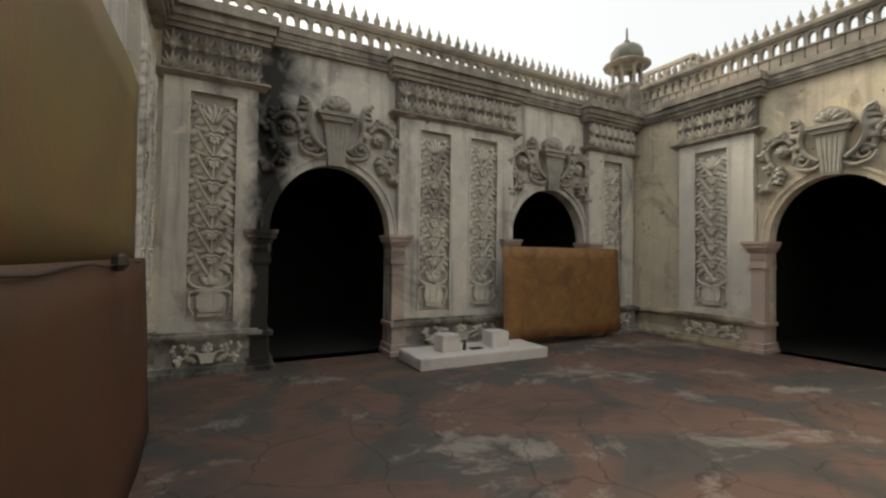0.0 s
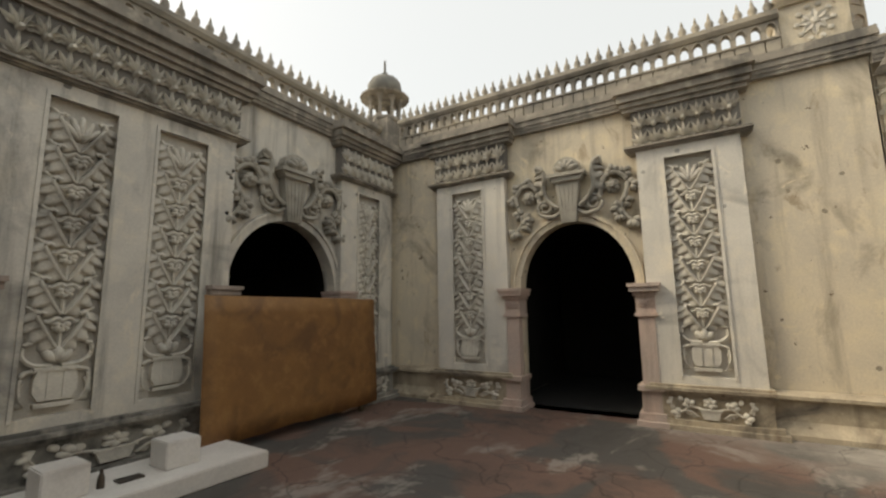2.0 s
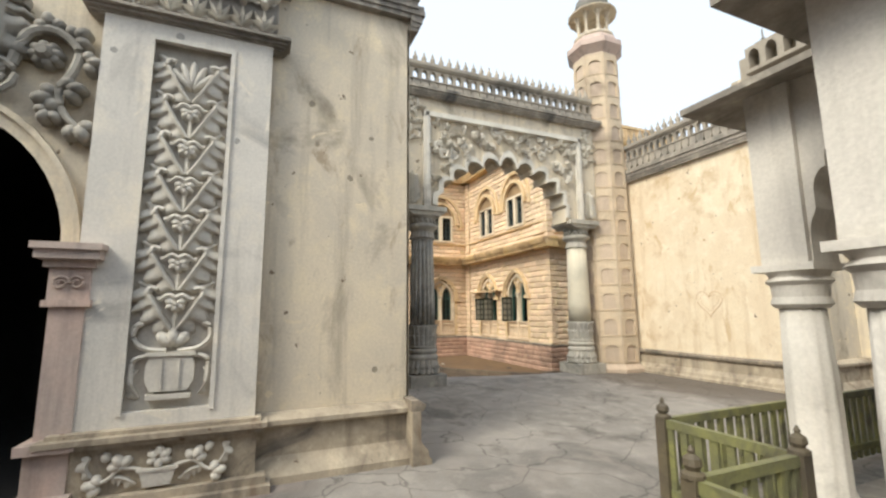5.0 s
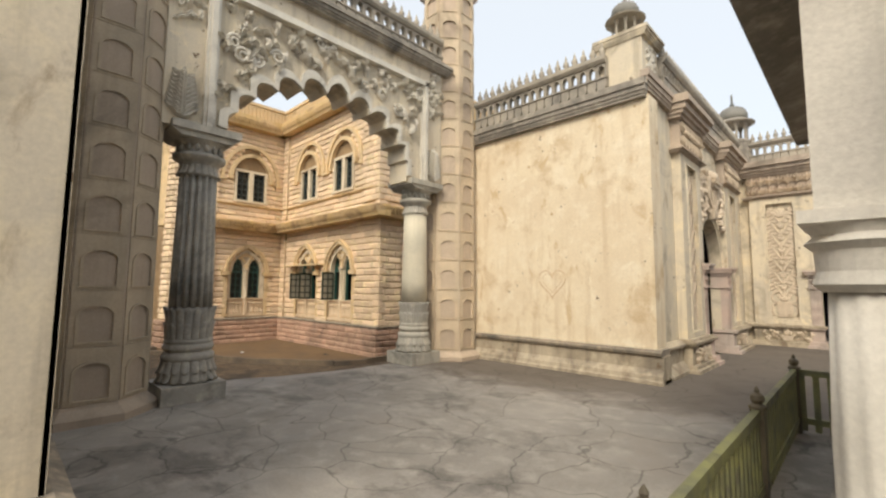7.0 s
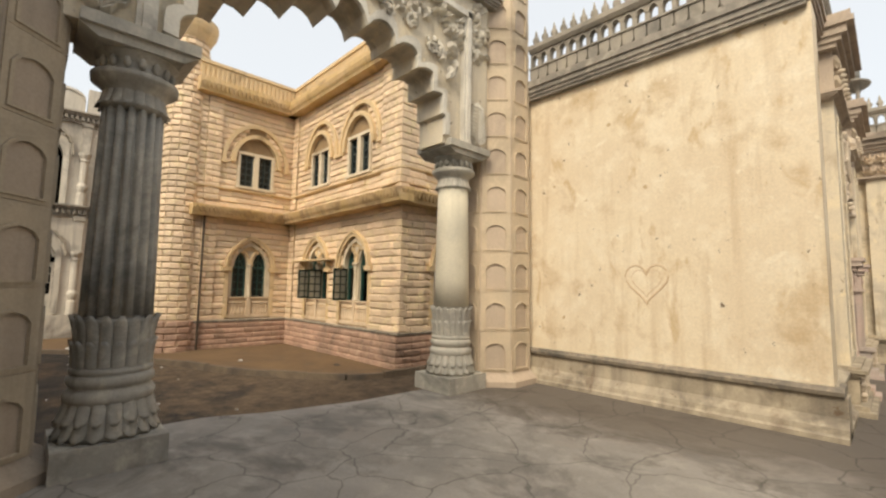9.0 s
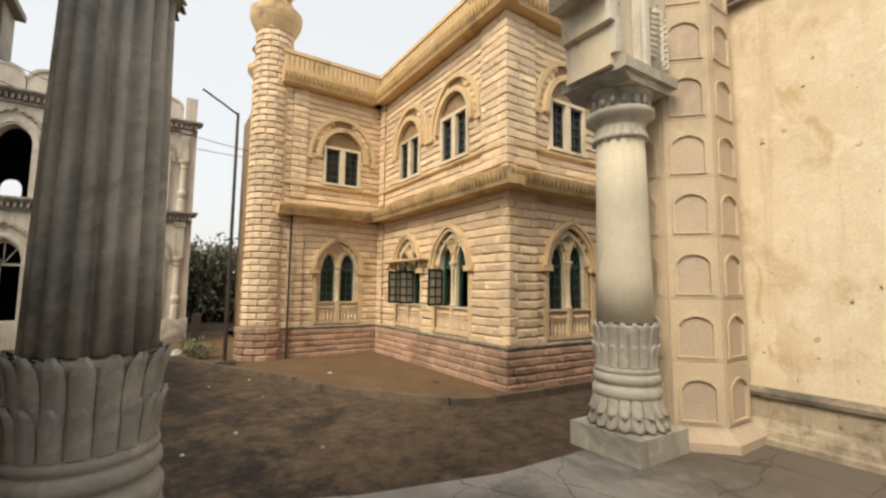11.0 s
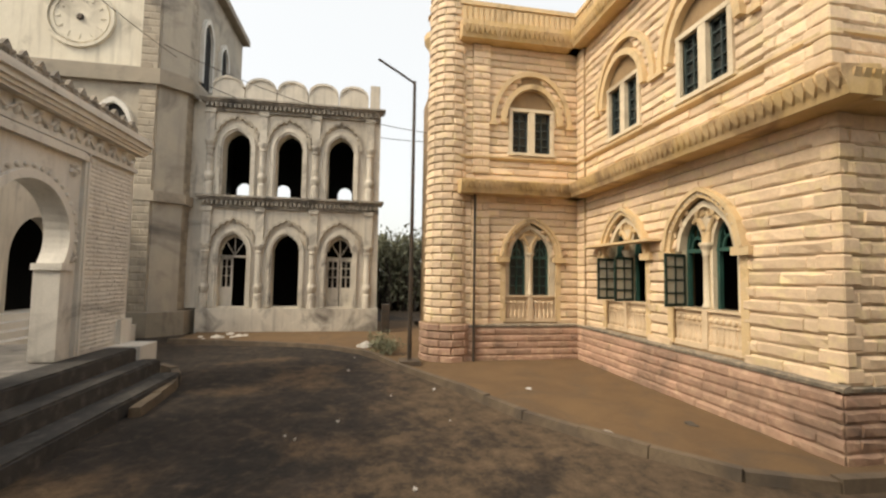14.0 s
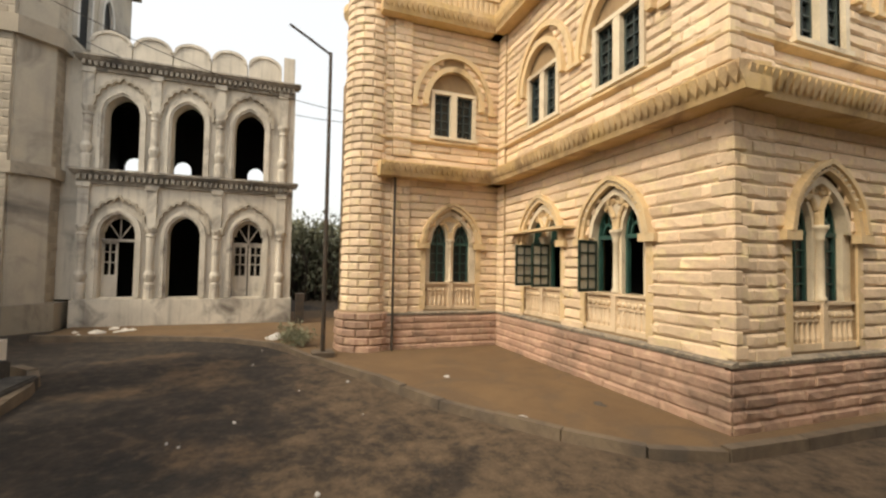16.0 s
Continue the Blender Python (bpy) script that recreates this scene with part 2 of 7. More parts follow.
ledge_mat = surface("mossy_ledge", [(0.30, 0.25, 0.19), (0.16, 0.14, 0.115), (0.40, 0.33, 0.24)], 2.2, stain=(0.07, 0.065, 0.055), stain_scale=2.0, streak=0.4)
rose_plaster = surface("rose_plaster", [(0.55, 0.44, 0.33), (0.46, 0.37, 0.28)], 1.0, stain=(0.28, 0.22, 0.17), streak=0.3)
warm_relief = surface("limewashed_relief", [(0.66, 0.55, 0.42), (0.56, 0.47, 0.36)], 1.4, stain=(0.33, 0.26, 0.18), stain_scale=0.9, streak=0.4, bump=0.35)
rose_moulding = surface("rose_moulding", [(0.50, 0.41, 0.32), (0.38, 0.31, 0.25)], 1.1, stain=(0.17, 0.14, 0.11), stain_scale=0.9, streak=0.4)
crest_mat = surface("grey_crest", [(0.42, 0.39, 0.33), (0.30, 0.28, 0.24)], 1.6, stain=(0.15, 0.14, 0.12), stain_scale=1.0, bump=0.35, run=(0.72, 0.5))
# Dark tones paint the shade of a deeply undercut frieze.
frieze_mat = surface("shaded_frieze_ground", [(0.22, 0.2, 0.175), (0.15, 0.14, 0.125)], 1.5, stain=(0.09, 0.085, 0.08))
iron = surface("dark_iron", [(0.05, 0.045, 0.04), (0.09, 0.065, 0.045)], 4.0, rough=0.6, metal=0.4, bump=0.1)
lead = surface("grey_dome", [(0.26, 0.25, 0.22), (0.18, 0.175, 0.16)], 2.0, stain=(0.09, 0.09, 0.085))
leaf_mat = surface("dusty_leaves", [(0.25, 0.25, 0.16), (0.17, 0.175, 0.11)], 0.8, rough=0.9, vary=0.35, bump=0.0)
bark = surface("bark", [(0.10, 0.08, 0.06), (0.06, 0.05, 0.04)], 5.0, rough=0.95)
litter_mat = surface("pale_litter", [(0.52, 0.5, 0.47), (0.38, 0.36, 0.33)], 6.0, rough=0.7)
glass = bpy.data.materials.new("window_glass")
glass.use_nodes = True
gb = glass.node_tree.nodes["Principled BSDF"]
gb.inputs["Base Color"].default_value, gb.inputs["Roughness"].default_value = (0.02, 0.025, 0.025, 1), 0.12

# Shutter glass: the pale base colour holds dust and painted sky reflections.
pale_glass = bpy.data.materials.new("pale_glass")
pale_glass.use_nodes = True
cg = pale_glass.node_tree.nodes["Principled BSDF"]
cg.inputs["Base Color"].default_value, cg.inputs["Roughness"].default_value, cg.inputs["Transmission Weight"].default_value = (0.7, 0.67, 0.56, 1), 0.3, 0.2

# ---- mesh helpers ----
def part(name, bm, material, parent=None, label="", m=None, smooth=False, kind="", recalc=True):
    if len(bm.verts) < 4000 and not smooth:
        bmesh.ops.remove_doubles(bm, verts=bm.verts, dist=2e-5)
    if recalc:
        bmesh.ops.recalc_face_normals(bm, faces=bm.faces)
    me = bpy.data.meshes.new(name)
    bm.to_mesh(me)
    bm.free()
    me.materials.append(material)
    if smooth:
        me.polygons.foreach_set("use_smooth", [True] * len(me.polygons))
    return piece(name, me, parent, label, m, kind)


def piece(name, me, parent=None, label="", m=None, kind=""):
    ob = new(name, me)
    if m is not None:
        ob.matrix_world = m
    if parent is not None:
        ob.parent = parent
    return tagged(ob, label=label, kind=kind)


def base(name, label, category="", m=None, kind="", group=""):
    ob = new(name)
    return tagged(ob, label=label, category=category, kind=kind, group=group)


def wall_frame(origin, along, out):
    """Local frame of a wall: x along it, y out of it, z up."""
    a, o = Vector(along).to_3d(), Vector(out).to_3d()
    m = Matrix((a, o, Vector((0, 0, 1)))).transposed().to_4x4()
    m.translation = Vector(origin)
    return m


def box(bm, x0, x1, y0, y1, z0, z1, m=None):
    v = [Vector((x, y, z)) for x in (x0, x1) for y in (y0, y1) for z in (z0, z1)]
    v = [bm.verts.new(m @ p if m is not None else p) for p in v]
    for q in ((0, 1, 3, 2), (4, 6, 7, 5), (0, 4, 5, 1), (2, 3, 7, 6), (0, 2, 6, 4), (1, 5, 7, 3)):
        bm.faces.new([v[i] for i in q])


def prism(bm, pts, axis, a, b, m=None):
    """A polygon swept along one axis; pts are the other two coordinates in order."""
    def at(p, t):
        q = list(p)
        q.insert(axis, t)
        q = Vector(q)
        return m @ q if m is not None else q
    lo, hi = [bm.verts.new(at(p, a)) for p in pts], [bm.verts.new(at(p, b)) for p in pts]
    bm.faces.new(lo)
    bm.faces.new(hi[::-1])
    for i in range(len(pts)):
        j = (i + 1) % len(pts)
        bm.faces.new((lo[i], hi[i], hi[j], lo[j]))


def lathe(bm, profile, n=16, m=None, phase=0.0, flute=0.0, flutes=0):
    """A turned shape from (radius, height) pairs, closed at both ends."""
    rings = []
    for r, z in profile:
        ring = []
        for i in range(n):
            a = 2 * math.pi * i / n + phase
            rr = r * (1 - flute * (0.5 + 0.5 * math.cos(a * flutes)) ** 2) if flutes else r
            p = Vector((rr * math.cos(a), rr * math.sin(a), z))
            ring.append(bm.verts.new(m @ p if m is not None else p))
        rings.append(ring)
    for lo, hi in zip(rings, rings[1:]):
        for i in range(n):
            j = (i + 1) % n
            bm.faces.new((lo[i], lo[j], hi[j], hi[i]))
    bm.faces.new(rings[0][::-1])
    bm.faces.new(rings[-1])


def tube(bm, pts, r, n=6, m=None, taper=1.0):
    rings = []
    for k, p in enumerate(pts):
        p = Vector(p)
        d = (Vector(pts[min(k + 1, len(pts) - 1)]) - Vector(pts[max(k - 1, 0)])).normalized()
        a = d.orthogonal().normalized() if abs(d.z) > 0.95 else d.cross(Vector((0, 0, 1))).normalized()
        c = d.cross(a)
        rr = r * (1 + (taper - 1) * k / max(1, len(pts) - 1))
        ring = []
        for i in range(n):
            q = p + rr * (math.cos(2 * math.pi * i / n) * a + math.sin(2 * math.pi * i / n) * c)
            ring.append(bm.verts.new(m @ q if m is not None else q))
        rings.append(ring)
    for lo, hi in zip(rings, rings[1:]):
        for i in range(n):
            bm.faces.new((lo[i], lo[(i + 1) % n], hi[(i + 1) % n], hi[i]))
    bm.faces.new(rings[0][::-1])
    bm.faces.new(rings[-1])


def arch_curve(c, half, spring, rise, shape="round", n=18, cusps=9, cusp=0.12):
    """Points of an arch from one springing to the other, as (along, height)."""
    pts = []
    for i in range(n + 1):
        u = -1 + 2 * i / n
        if shape == "round":
            a = math.pi * i / n
            pts.append((c - half * math.cos(a), spring + rise * math.sin(a)))
        elif shape == "point":
            k = abs(u)
            pts.append((c + half * u, spring + rise * (0.78 * math.sqrt(max(0, 1 - k * k)) + 0.22 * (1 - k))))
        else:
            pts.append((c + half * u, spring + rise * math.sqrt(max(0, 1 - u * u))))
    return pts


def cusped_curve(c, half, spring, rise, cusps=9, deep=0.16, per=7, tip=0.25):
    """A multifoil arch: round lobes between sharp cusps, with a pointed lobe on top."""
    pts = []
    for k in range(cusps):
        a0, a1 = math.pi * k / cusps, math.pi * (k + 1) / cusps
        for i in range(per + (k == cusps - 1)):
            f = i / per
            a = a0 + (a1 - a0) * f
            bulge = deep * math.sin(math.pi * f) ** 0.7 if 0 < f < 1 else 0
            if k == cusps // 2:
                bulge += tip * max(0.0, 1 - abs(2 * f - 1)) * 0.5
            pts.append((c - (half + bulge) * math.cos(a), spring + (rise + bulge) * math.sin(a)))
    out = [pts[0]]
    for p in pts[1:]:
        out.append((max(p[0], out[-1][0] + 1e-4), p[1]))
    return out


def arch_wall(bm, s0, s1, z0, z1, d0, d1, openings, m=None):
    """A thick wall with openings: (curve points, foot height). The wall goes through d0..d1."""
    edge = s0
    for curve, foot in sorted(openings, key=lambda o: o[0][0][0]):
        box(bm, edge, curve[0][0], d0, d1, z0, z1, m)
        for (a, za), (b, zb) in zip(curve, curve[1:]):
            prism(bm, [(a, za), (b, zb), (b, z1), (a, z1)], 1, d0, d1, m) if b - a > 1e-5 else None
        if foot > z0 + 1e-3:
            box(bm, curve[0][0], curve[-1][0], d0, d1, z0, foot, m)
        edge = curve[-1][0]
    box(bm, edge, s1, d0, d1, z0, z1, m)


def band(bm, inner, outer, d0, d1, m=None):
    """A raised band between two curves with the same number of points."""
    for (a, za), (b, zb), (e, ze), (f, zf) in zip(inner, inner[1:], outer[1:], outer):
        prism(bm, [(a, za), (b, zb), (e, ze), (f, zf)], 1, d0, d1, m)


def leaf(bm, s, z, angle, length, width, rise, m=None, curl=0.0, lobes=3):
    """A carved leaf in a wall's plane with a raised rib and lobed edges; angle from upright, in degrees."""
    a = radians(angle)
    n = 2 * lobes
    left, right, rib = [], [], []
    for i in range(n + 1):
        f = i / n
        bend = a + curl * f * f
        cx, cz = s + length * f * math.sin(a + curl * f * 0.5), z + length * f * math.cos(a + curl * f * 0.5)
        w = width * (math.sin(math.pi * min(1, f * 0.92 + 0.08)) ** 0.7) * (1.1 if i % 2 else 0.5) * (1 - 0.25 * f)
        if i == n:
            w = 0.004
        px, pz = math.cos(bend), -math.sin(bend)
        h = rise * (0.55 + 0.75 * math.sin(math.pi * min(1, f + 0.15)))
        put = lambda x, y, zz: bm.verts.new(m @ Vector((x, y, zz)) if m is not None else (x, y, zz))
        left.append(put(cx - w * px, 0.0, cz - w * pz))
        right.append(put(cx + w * px, 0.0, cz + w * pz))
        rib.append((put(cx - w * 0.55 * px, h, cz - w * 0.55 * pz), put(cx, h * 0.62, cz), put(cx + w * 0.55 * px, h, cz + w * 0.55 * pz)))
    for i in range(n):
        p, q = rib[i], rib[i + 1]
        bm.faces.new((left[i], left[i + 1], q[0], p[0]))
        bm.faces.new((p[0], q[0], q[1], p[1]))
        bm.faces.new((p[1], q[1], q[2], p[2]))
        bm.faces.new((p[2], q[2], right[i + 1], right[i]))


def knob(bm, s, z, r, rise, m=None, n=8):
    """A carved boss: a low dome."""
    rings = []
    for k, (f, h) in enumerate(((1.0, 0.0), (0.92, 0.7), (0.55, 1.0))):
        rings.append([bm.verts.new((m or Matrix()) @ Vector((s + r * f * math.cos(2 * math.pi * i / n), rise * h, z + r * f * math.sin(2 * math.pi * i / n)))) for i in range(n)])
    for lo, hi in zip(rings, rings[1:]):
        for i in range(n):
            bm.faces.new((lo[i], lo[(i + 1) % n], hi[(i + 1) % n], hi[i]))
    bm.faces.new(rings[-1])


def flower(bm, s, z, r, rise, petals=5, m=None, turn=0.0):
    for k in range(petals):
        leaf(bm, s, z, turn + 360 * k / petals, r, r * 0.36, rise, m, lobes=1)
    knob(bm, s, z, r * 0.28, rise * 1.3, m, 6)


def scroll(bm, s, z, r, side, rise, m=None, turns=1.6, start=0.0, thick=0.22):
    pts = []
    for i in range(22):
        f = i / 21
        a = start + side * 2 * math.pi * turns * f
        rr = r * (1 - 0.8 * f)
        pts.append((s + rr * math.cos(a), rise * 0.5, z + rr * math.sin(a)))
    tube(bm, pts, r * thick, 6, m, taper=0.6)


def floor_material():
    """Old court paving: reddish by the north wall, pale grey concrete elsewhere, with a net of cracks."""
    m = surface("court_paving", [(0.31, 0.283, 0.252), (0.21, 0.193, 0.172), (0.35, 0.32, 0.28)], 0.8, rough=0.8, stain=(0.1, 0.093, 0.085), stain_scale=0.42, bump=0.5, stain_lo=0.55, stain_hi=0.72)
    nt = m.node_tree
    N, L = nt.nodes, nt.links
    b = N["Principled BSDF"]
    grey = b.inputs["Base Color"].links[0].from_socket
    co = N.new("ShaderNodeNewGeometry").outputs["Position"]
    sep = N.new("ShaderNodeSeparateXYZ")
    L.new(co, sep.inputs[0])
    n = N.new("ShaderNodeTexNoise")
    n.inputs["Scale"].default_value, n.inputs["Detail"].default_value = 0.8, 5.0
    L.new(co, n.inputs["Vector"])
    add = N.new("ShaderNodeMath")
    add.operation = "MULTIPLY_ADD"
    add.inputs[1].default_value = 5.0
    L.new(n.outputs["Fac"], add.inputs[0])
    slope = N.new("ShaderNodeMath")
    slope.operation = "MULTIPLY_ADD"
    slope.inputs[1].default_value = -1.5
    L.new(sep.outputs["X"], slope.inputs[0])
    shift = N.new("ShaderNodeMath")
    shift.operation = "ADD"
    shift.inputs[1].default_value = 12.3
    L.new(sep.outputs["Y"], shift.inputs[0])
    L.new(shift.outputs[0], slope.inputs[2])
    L.new(slope.outputs[0], add.inputs[2])
    f = N.new("ShaderNodeMapRange")
    f.inputs["From Min"].default_value, f.inputs["From Max"].default_value = 2.6, 5.2
    L.new(add.outputs[0], f.inputs["Value"])
    red = N.new("ShaderNodeMix")
    red.data_type = "RGBA"
    n2 = N.new("ShaderNodeTexNoise")
    n2.inputs["Scale"].default_value, n2.inputs["Detail"].default_value, n2.inputs["Distortion"].default_value = 0.9, 6.0, 0.8
    L.new(co, n2.inputs["Vector"])
    r2 = N.new("ShaderNodeMapRange")
    r2.inputs["From Min"].default_value, r2.inputs["From Max"].default_value = 0.46, 0.56
    L.new(n2.outputs["Fac"], r2.inputs["Value"])
    L.new(r2.outputs[0], red.inputs["Factor"])
    red.inputs["A"].default_value, red.inputs["B"].default_value = (0.14, 0.085, 0.066, 1), (0.075, 0.068, 0.062, 1)
    mx = N.new("ShaderNodeMix")
    mx.data_type = "RGBA"
    L.new(f.outputs[0], mx.inputs["Factor"])
    L.new(grey, mx.inputs["A"])
    L.new(red.outputs["Result"], mx.inputs["B"])
    n3 = N.new("ShaderNodeTexNoise")
    n3.inputs["Scale"].default_value, n3.inputs["Detail"].default_value, n3.inputs["Roughness"].default_value, n3.inputs["Distortion"].default_value = 0.75, 9.0, 0.7, 0.4
    sq = N.new("ShaderNodeVectorMath")
    sq.operation = "MULTIPLY"
    sq.inputs[1].default_value = (0.95, 1.25, 1.0)
    L.new(co, sq.inputs[0])
    L.new(sq.outputs[0], n3.inputs["Vector"])
    r3 = N.new("ShaderNodeMapRange")
    r3.inputs["From Min"].default_value, r3.inputs["From Max"].default_value, r3.inputs["To Max"].default_value = 0.55, 0.62, 0.75
    L.new(n3.outputs["Fac"], r3.inputs["Value"])
    worn = N.new("ShaderNodeMix")
    worn.data_type = "RGBA"
    L.new(r3.outputs[0], worn.inputs["Factor"])
    L.new(mx.outputs["Result"], worn.inputs["A"])
    worn.inputs["B"].default_value = (0.27, 0.24, 0.21, 1)
    r4 = N.new("ShaderNodeMapRange")
    r4.inputs["From Min"].default_value, r4.inputs["From Max"].default_value, r4.inputs["To Min"].default_value, r4.inputs["To Max"].default_value = 0.36, 0.46, 0.55, 0.0
    L.new(n3.outputs["Fac"], r4.inputs["Value"])
    wet = N.new("ShaderNodeMix")
    wet.data_type = "RGBA"
    L.new(r4.outputs[0], wet.inputs["Factor"])
    L.new(worn.outputs["Result"], wet.inputs["A"])
    wet.inputs["B"].default_value = (0.05, 0.044, 0.038, 1)
    near = N.new("ShaderNodeMath")
    near.operation = "MULTIPLY_ADD"
    near.inputs[1].default_value = 3.2
    L.new(n3.outputs["Fac"], near.inputs[0])
    L.new(sep.outputs["Y"], near.inputs[2])
    r5 = N.new("ShaderNodeMapRange")
    r5.inputs["From Min"].default_value, r5.inputs["From Max"].default_value, r5.inputs["To Min"].default_value, r5.inputs["To Max"].default_value = -4.6, -3.9, 0.8, 0.0
    L.new(near.outputs[0], r5.inputs["Value"])
    dirt = N.new("ShaderNodeMix")
    dirt.data_type = "RGBA"
    L.new(r5.outputs[0], dirt.inputs["Factor"])
    L.new(wet.outputs["Result"], dirt.inputs["A"])
    dirt.inputs["B"].default_value = (0.105, 0.085, 0.066, 1)
    mx = dirt
    vo = N.new("ShaderNodeTexVoronoi")
    vo.feature = "DISTANCE_TO_EDGE"
    vo.inputs["Scale"].default_value = 1.3
    warp = N.new("ShaderNodeVectorMath")
    warp.operation = "ADD"
    L.new(co, warp.inputs[0])
    L.new(n.outputs["Color"], warp.inputs[1])
    L.new(warp.outputs[0], vo.inputs["Vector"])
    cr = N.new("ShaderNodeMapRange")
    cr.inputs["From Min"].default_value, cr.inputs["From Max"].default_value = 0.003, 0.014
    cr.inputs["To Min"].default_value = 0.55
    L.new(vo.outputs["Distance"], cr.inputs["Value"])
    mul = N.new("ShaderNodeMix")
    mul.data_type, mul.blend_type = "RGBA", "MULTIPLY"
    mul.inputs["Factor"].default_value = 1.0
    L.new(mx.outputs["Result"], mul.inputs["A"])
    L.new(cr.outputs[0], mul.inputs["B"])
    L.new(mul.outputs["Result"], b.inputs["Base Color"])
    return m


def road_dust():
    """Lighter brown dust lies on the road along the kerb, with a ragged edge; the middle is nearly black."""
    N, L = earth_mat.node_tree.nodes, earth_mat.node_tree.links
    b = N["Principled BSDF"]
    col = b.inputs["Base Color"].links[0].from_socket
    co = N.new("ShaderNodeNewGeometry").outputs["Position"]
    n = N.new("ShaderNodeTexNoise")
    n.inputs["Scale"].default_value, n.inputs["Detail"].default_value, n.inputs["Roughness"].default_value = 0.8, 9.0, 0.72
    L.new(co, n.inputs["Vector"])
    sep = N.new("ShaderNodeSeparateXYZ")
    L.new(co, sep.inputs[0])
    add = N.new("ShaderNodeMath")
    add.operation = "MULTIPLY_ADD"
    add.inputs[1].default_value = 15.0
    L.new(n.outputs["Fac"], add.inputs[0])
    L.new(sep.outputs["Y"], add.inputs[2])
    f = N.new("ShaderNodeMapRange")
    f.inputs["From Min"].default_value, f.inputs["From Max"].default_value, f.inputs["To Min"].default_value, f.inputs["To Max"].default_value = 3.0, 4.6, 0.75, 0.0
    L.new(add.outputs[0], f.inputs["Value"])
    mx = N.new("ShaderNodeMix")
    mx.data_type = "RGBA"
    L.new(f.outputs[0], mx.inputs["Factor"])
    L.new(col, mx.inputs["A"])
    mx.inputs["B"].default_value = (0.098, 0.066, 0.038, 1)
    n2 = N.new("ShaderNodeTexNoise")
    n2.inputs["Scale"].default_value, n2.inputs["Detail"].default_value, n2.inputs["Roughness"].default_value = 3.4, 10.0, 0.8
    L.new(co, n2.inputs["Vector"])
    g = N.new("ShaderNodeMapRange")
    g.inputs["From Min"].default_value, g.inputs["From Max"].default_value, g.inputs["To Min"].default_value, g.inputs["To Max"].default_value = 0.38, 0.66, 0.42, 1.8
    L.new(n2.outputs["Fac"], g.inputs["Value"])
    mul = N.new("ShaderNodeMix")
    mul.data_type, mul.blend_type = "RGBA", "MULTIPLY"
    mul.inputs["Factor"].default_value = 1.0
    L.new(mx.outputs["Result"], mul.inputs["A"])
    L.new(g.outputs[0], mul.inputs["B"])
    L.new(mul.outputs["Result"], b.inputs["Base Color"])


road_dust()
paving = floor_material()
LOW = -0.77  # level of the ground outside the gate

# ---- ground and floors ----
bm = bmesh.new()
STEP = 1.0
gx = [-600, -200, -60, -20] + [i * STEP for i in range(13, 60)] + [80, 140, 300, 700]
gy = [-700, -200, -80, -40] + [-28 + i * STEP for i in range(0, 44)] + [30, 60, 200, 700]
grid = [[bm.verts.new((x, y, LOW + (0.03 * noise.noise(Vector((x * 0.35, y * 0.35, 0))) if 13 < x < 59 and -28 < y < 15 else 0))) for y in gy] for x in gx]
for i in range(len(gx) - 1):
    for j in range(len(gy) - 1):
        bm.faces.new((grid[i][j], grid[i + 1][j], grid[i + 1][j + 1], grid[i][j + 1]))
tagged(part("ground", bm, earth_mat, smooth=True), "bare dark earth road with ochre dust and dry patches", "ground", kind="structure")

bm = bmesh.new()
edge = [(-2, 9), (8.9, 9), (13.5, 1.0), (13.5, -2.9), (13.25, -3.5), (13.0, -4.6), (12.95, -7.0), (13.4, -9), (8.9, -18), (-2, -18)]
prism(bm, edge, 2, LOW - 0.3, 0.0)
tagged(part("floor", bm, paving), "cracked grey and reddish court paving with damp stains", "floor", kind="structure")

KERB = [(28.1, 3.4), (27.6, 1.5), (27.3, 0.1), (26.6, -1.5), (25.4, -2.8), (23.2, -3.75), (21.2, -4.75), (20.1, -5.1), (18.9, -5.85), (17.75, -6.65), (17.2, -7.25), (16.95, -8.1), (16.9, -10.5), (16.9, -14.0), (16.9, -26.0)]


def smooth_line(pts, per=6):
    out = []
    for i in range(len(pts) - 1):
        p0, p1, p2, p3 = (Vector(pts[max(0, min(len(pts) - 1, k))]) for k in (i - 1, i, i + 1, i + 2))
        for j in range(per):
            t = j / per
            out.append(0.5 * (2 * p1 + (p2 - p0) * t + (2 * p0 - 5 * p1 + 4 * p2 - p3) * t * t + (3 * p1 - p0 - 3 * p2 + p3) * t ** 3))
    return out + [Vector(pts[-1])]


def kerb_run(name, pts, parent_label, width=0.17, height=0.14, stone=0.9):
    kerb = base(name, parent_label, "kerb", kind="structure")
    line = smooth_line(pts)
    acc, start = 0.0, 0
    for i in range(1, len(line)):
        acc += (line[i] - line[i - 1]).length
        if acc >= stone or i == len(line) - 1:
            d = line[i] - line[start]
            n = Vector((-d.y, d.x)).normalized() * width / 2
            h = height + random.uniform(-0.025, 0.02)
            b2 = bmesh.new()
            g = d.normalized() * 0.003
            a, c = line[start] + g, line[i] - g
            lo = [b2.verts.new((*(p), LOW - 0.1)) for p in (a - n, c - n, c + n, a + n)]
            hi = [b2.verts.new((*(p), LOW + h)) for p in (a - n * 0.8, c - n * 0.8, c + n * 0.8, a + n * 0.8)]
            b2.faces.new(hi)
            b2.faces.new(lo[::-1])
            for k in range(4):
                b2.faces.new((lo[k], lo[(k + 1) % 4], hi[(k + 1) % 4], hi[k]))
            part("kerb_stone", b2, kerb_mat, kerb)
            start, acc = i, 0.0
    return kerb


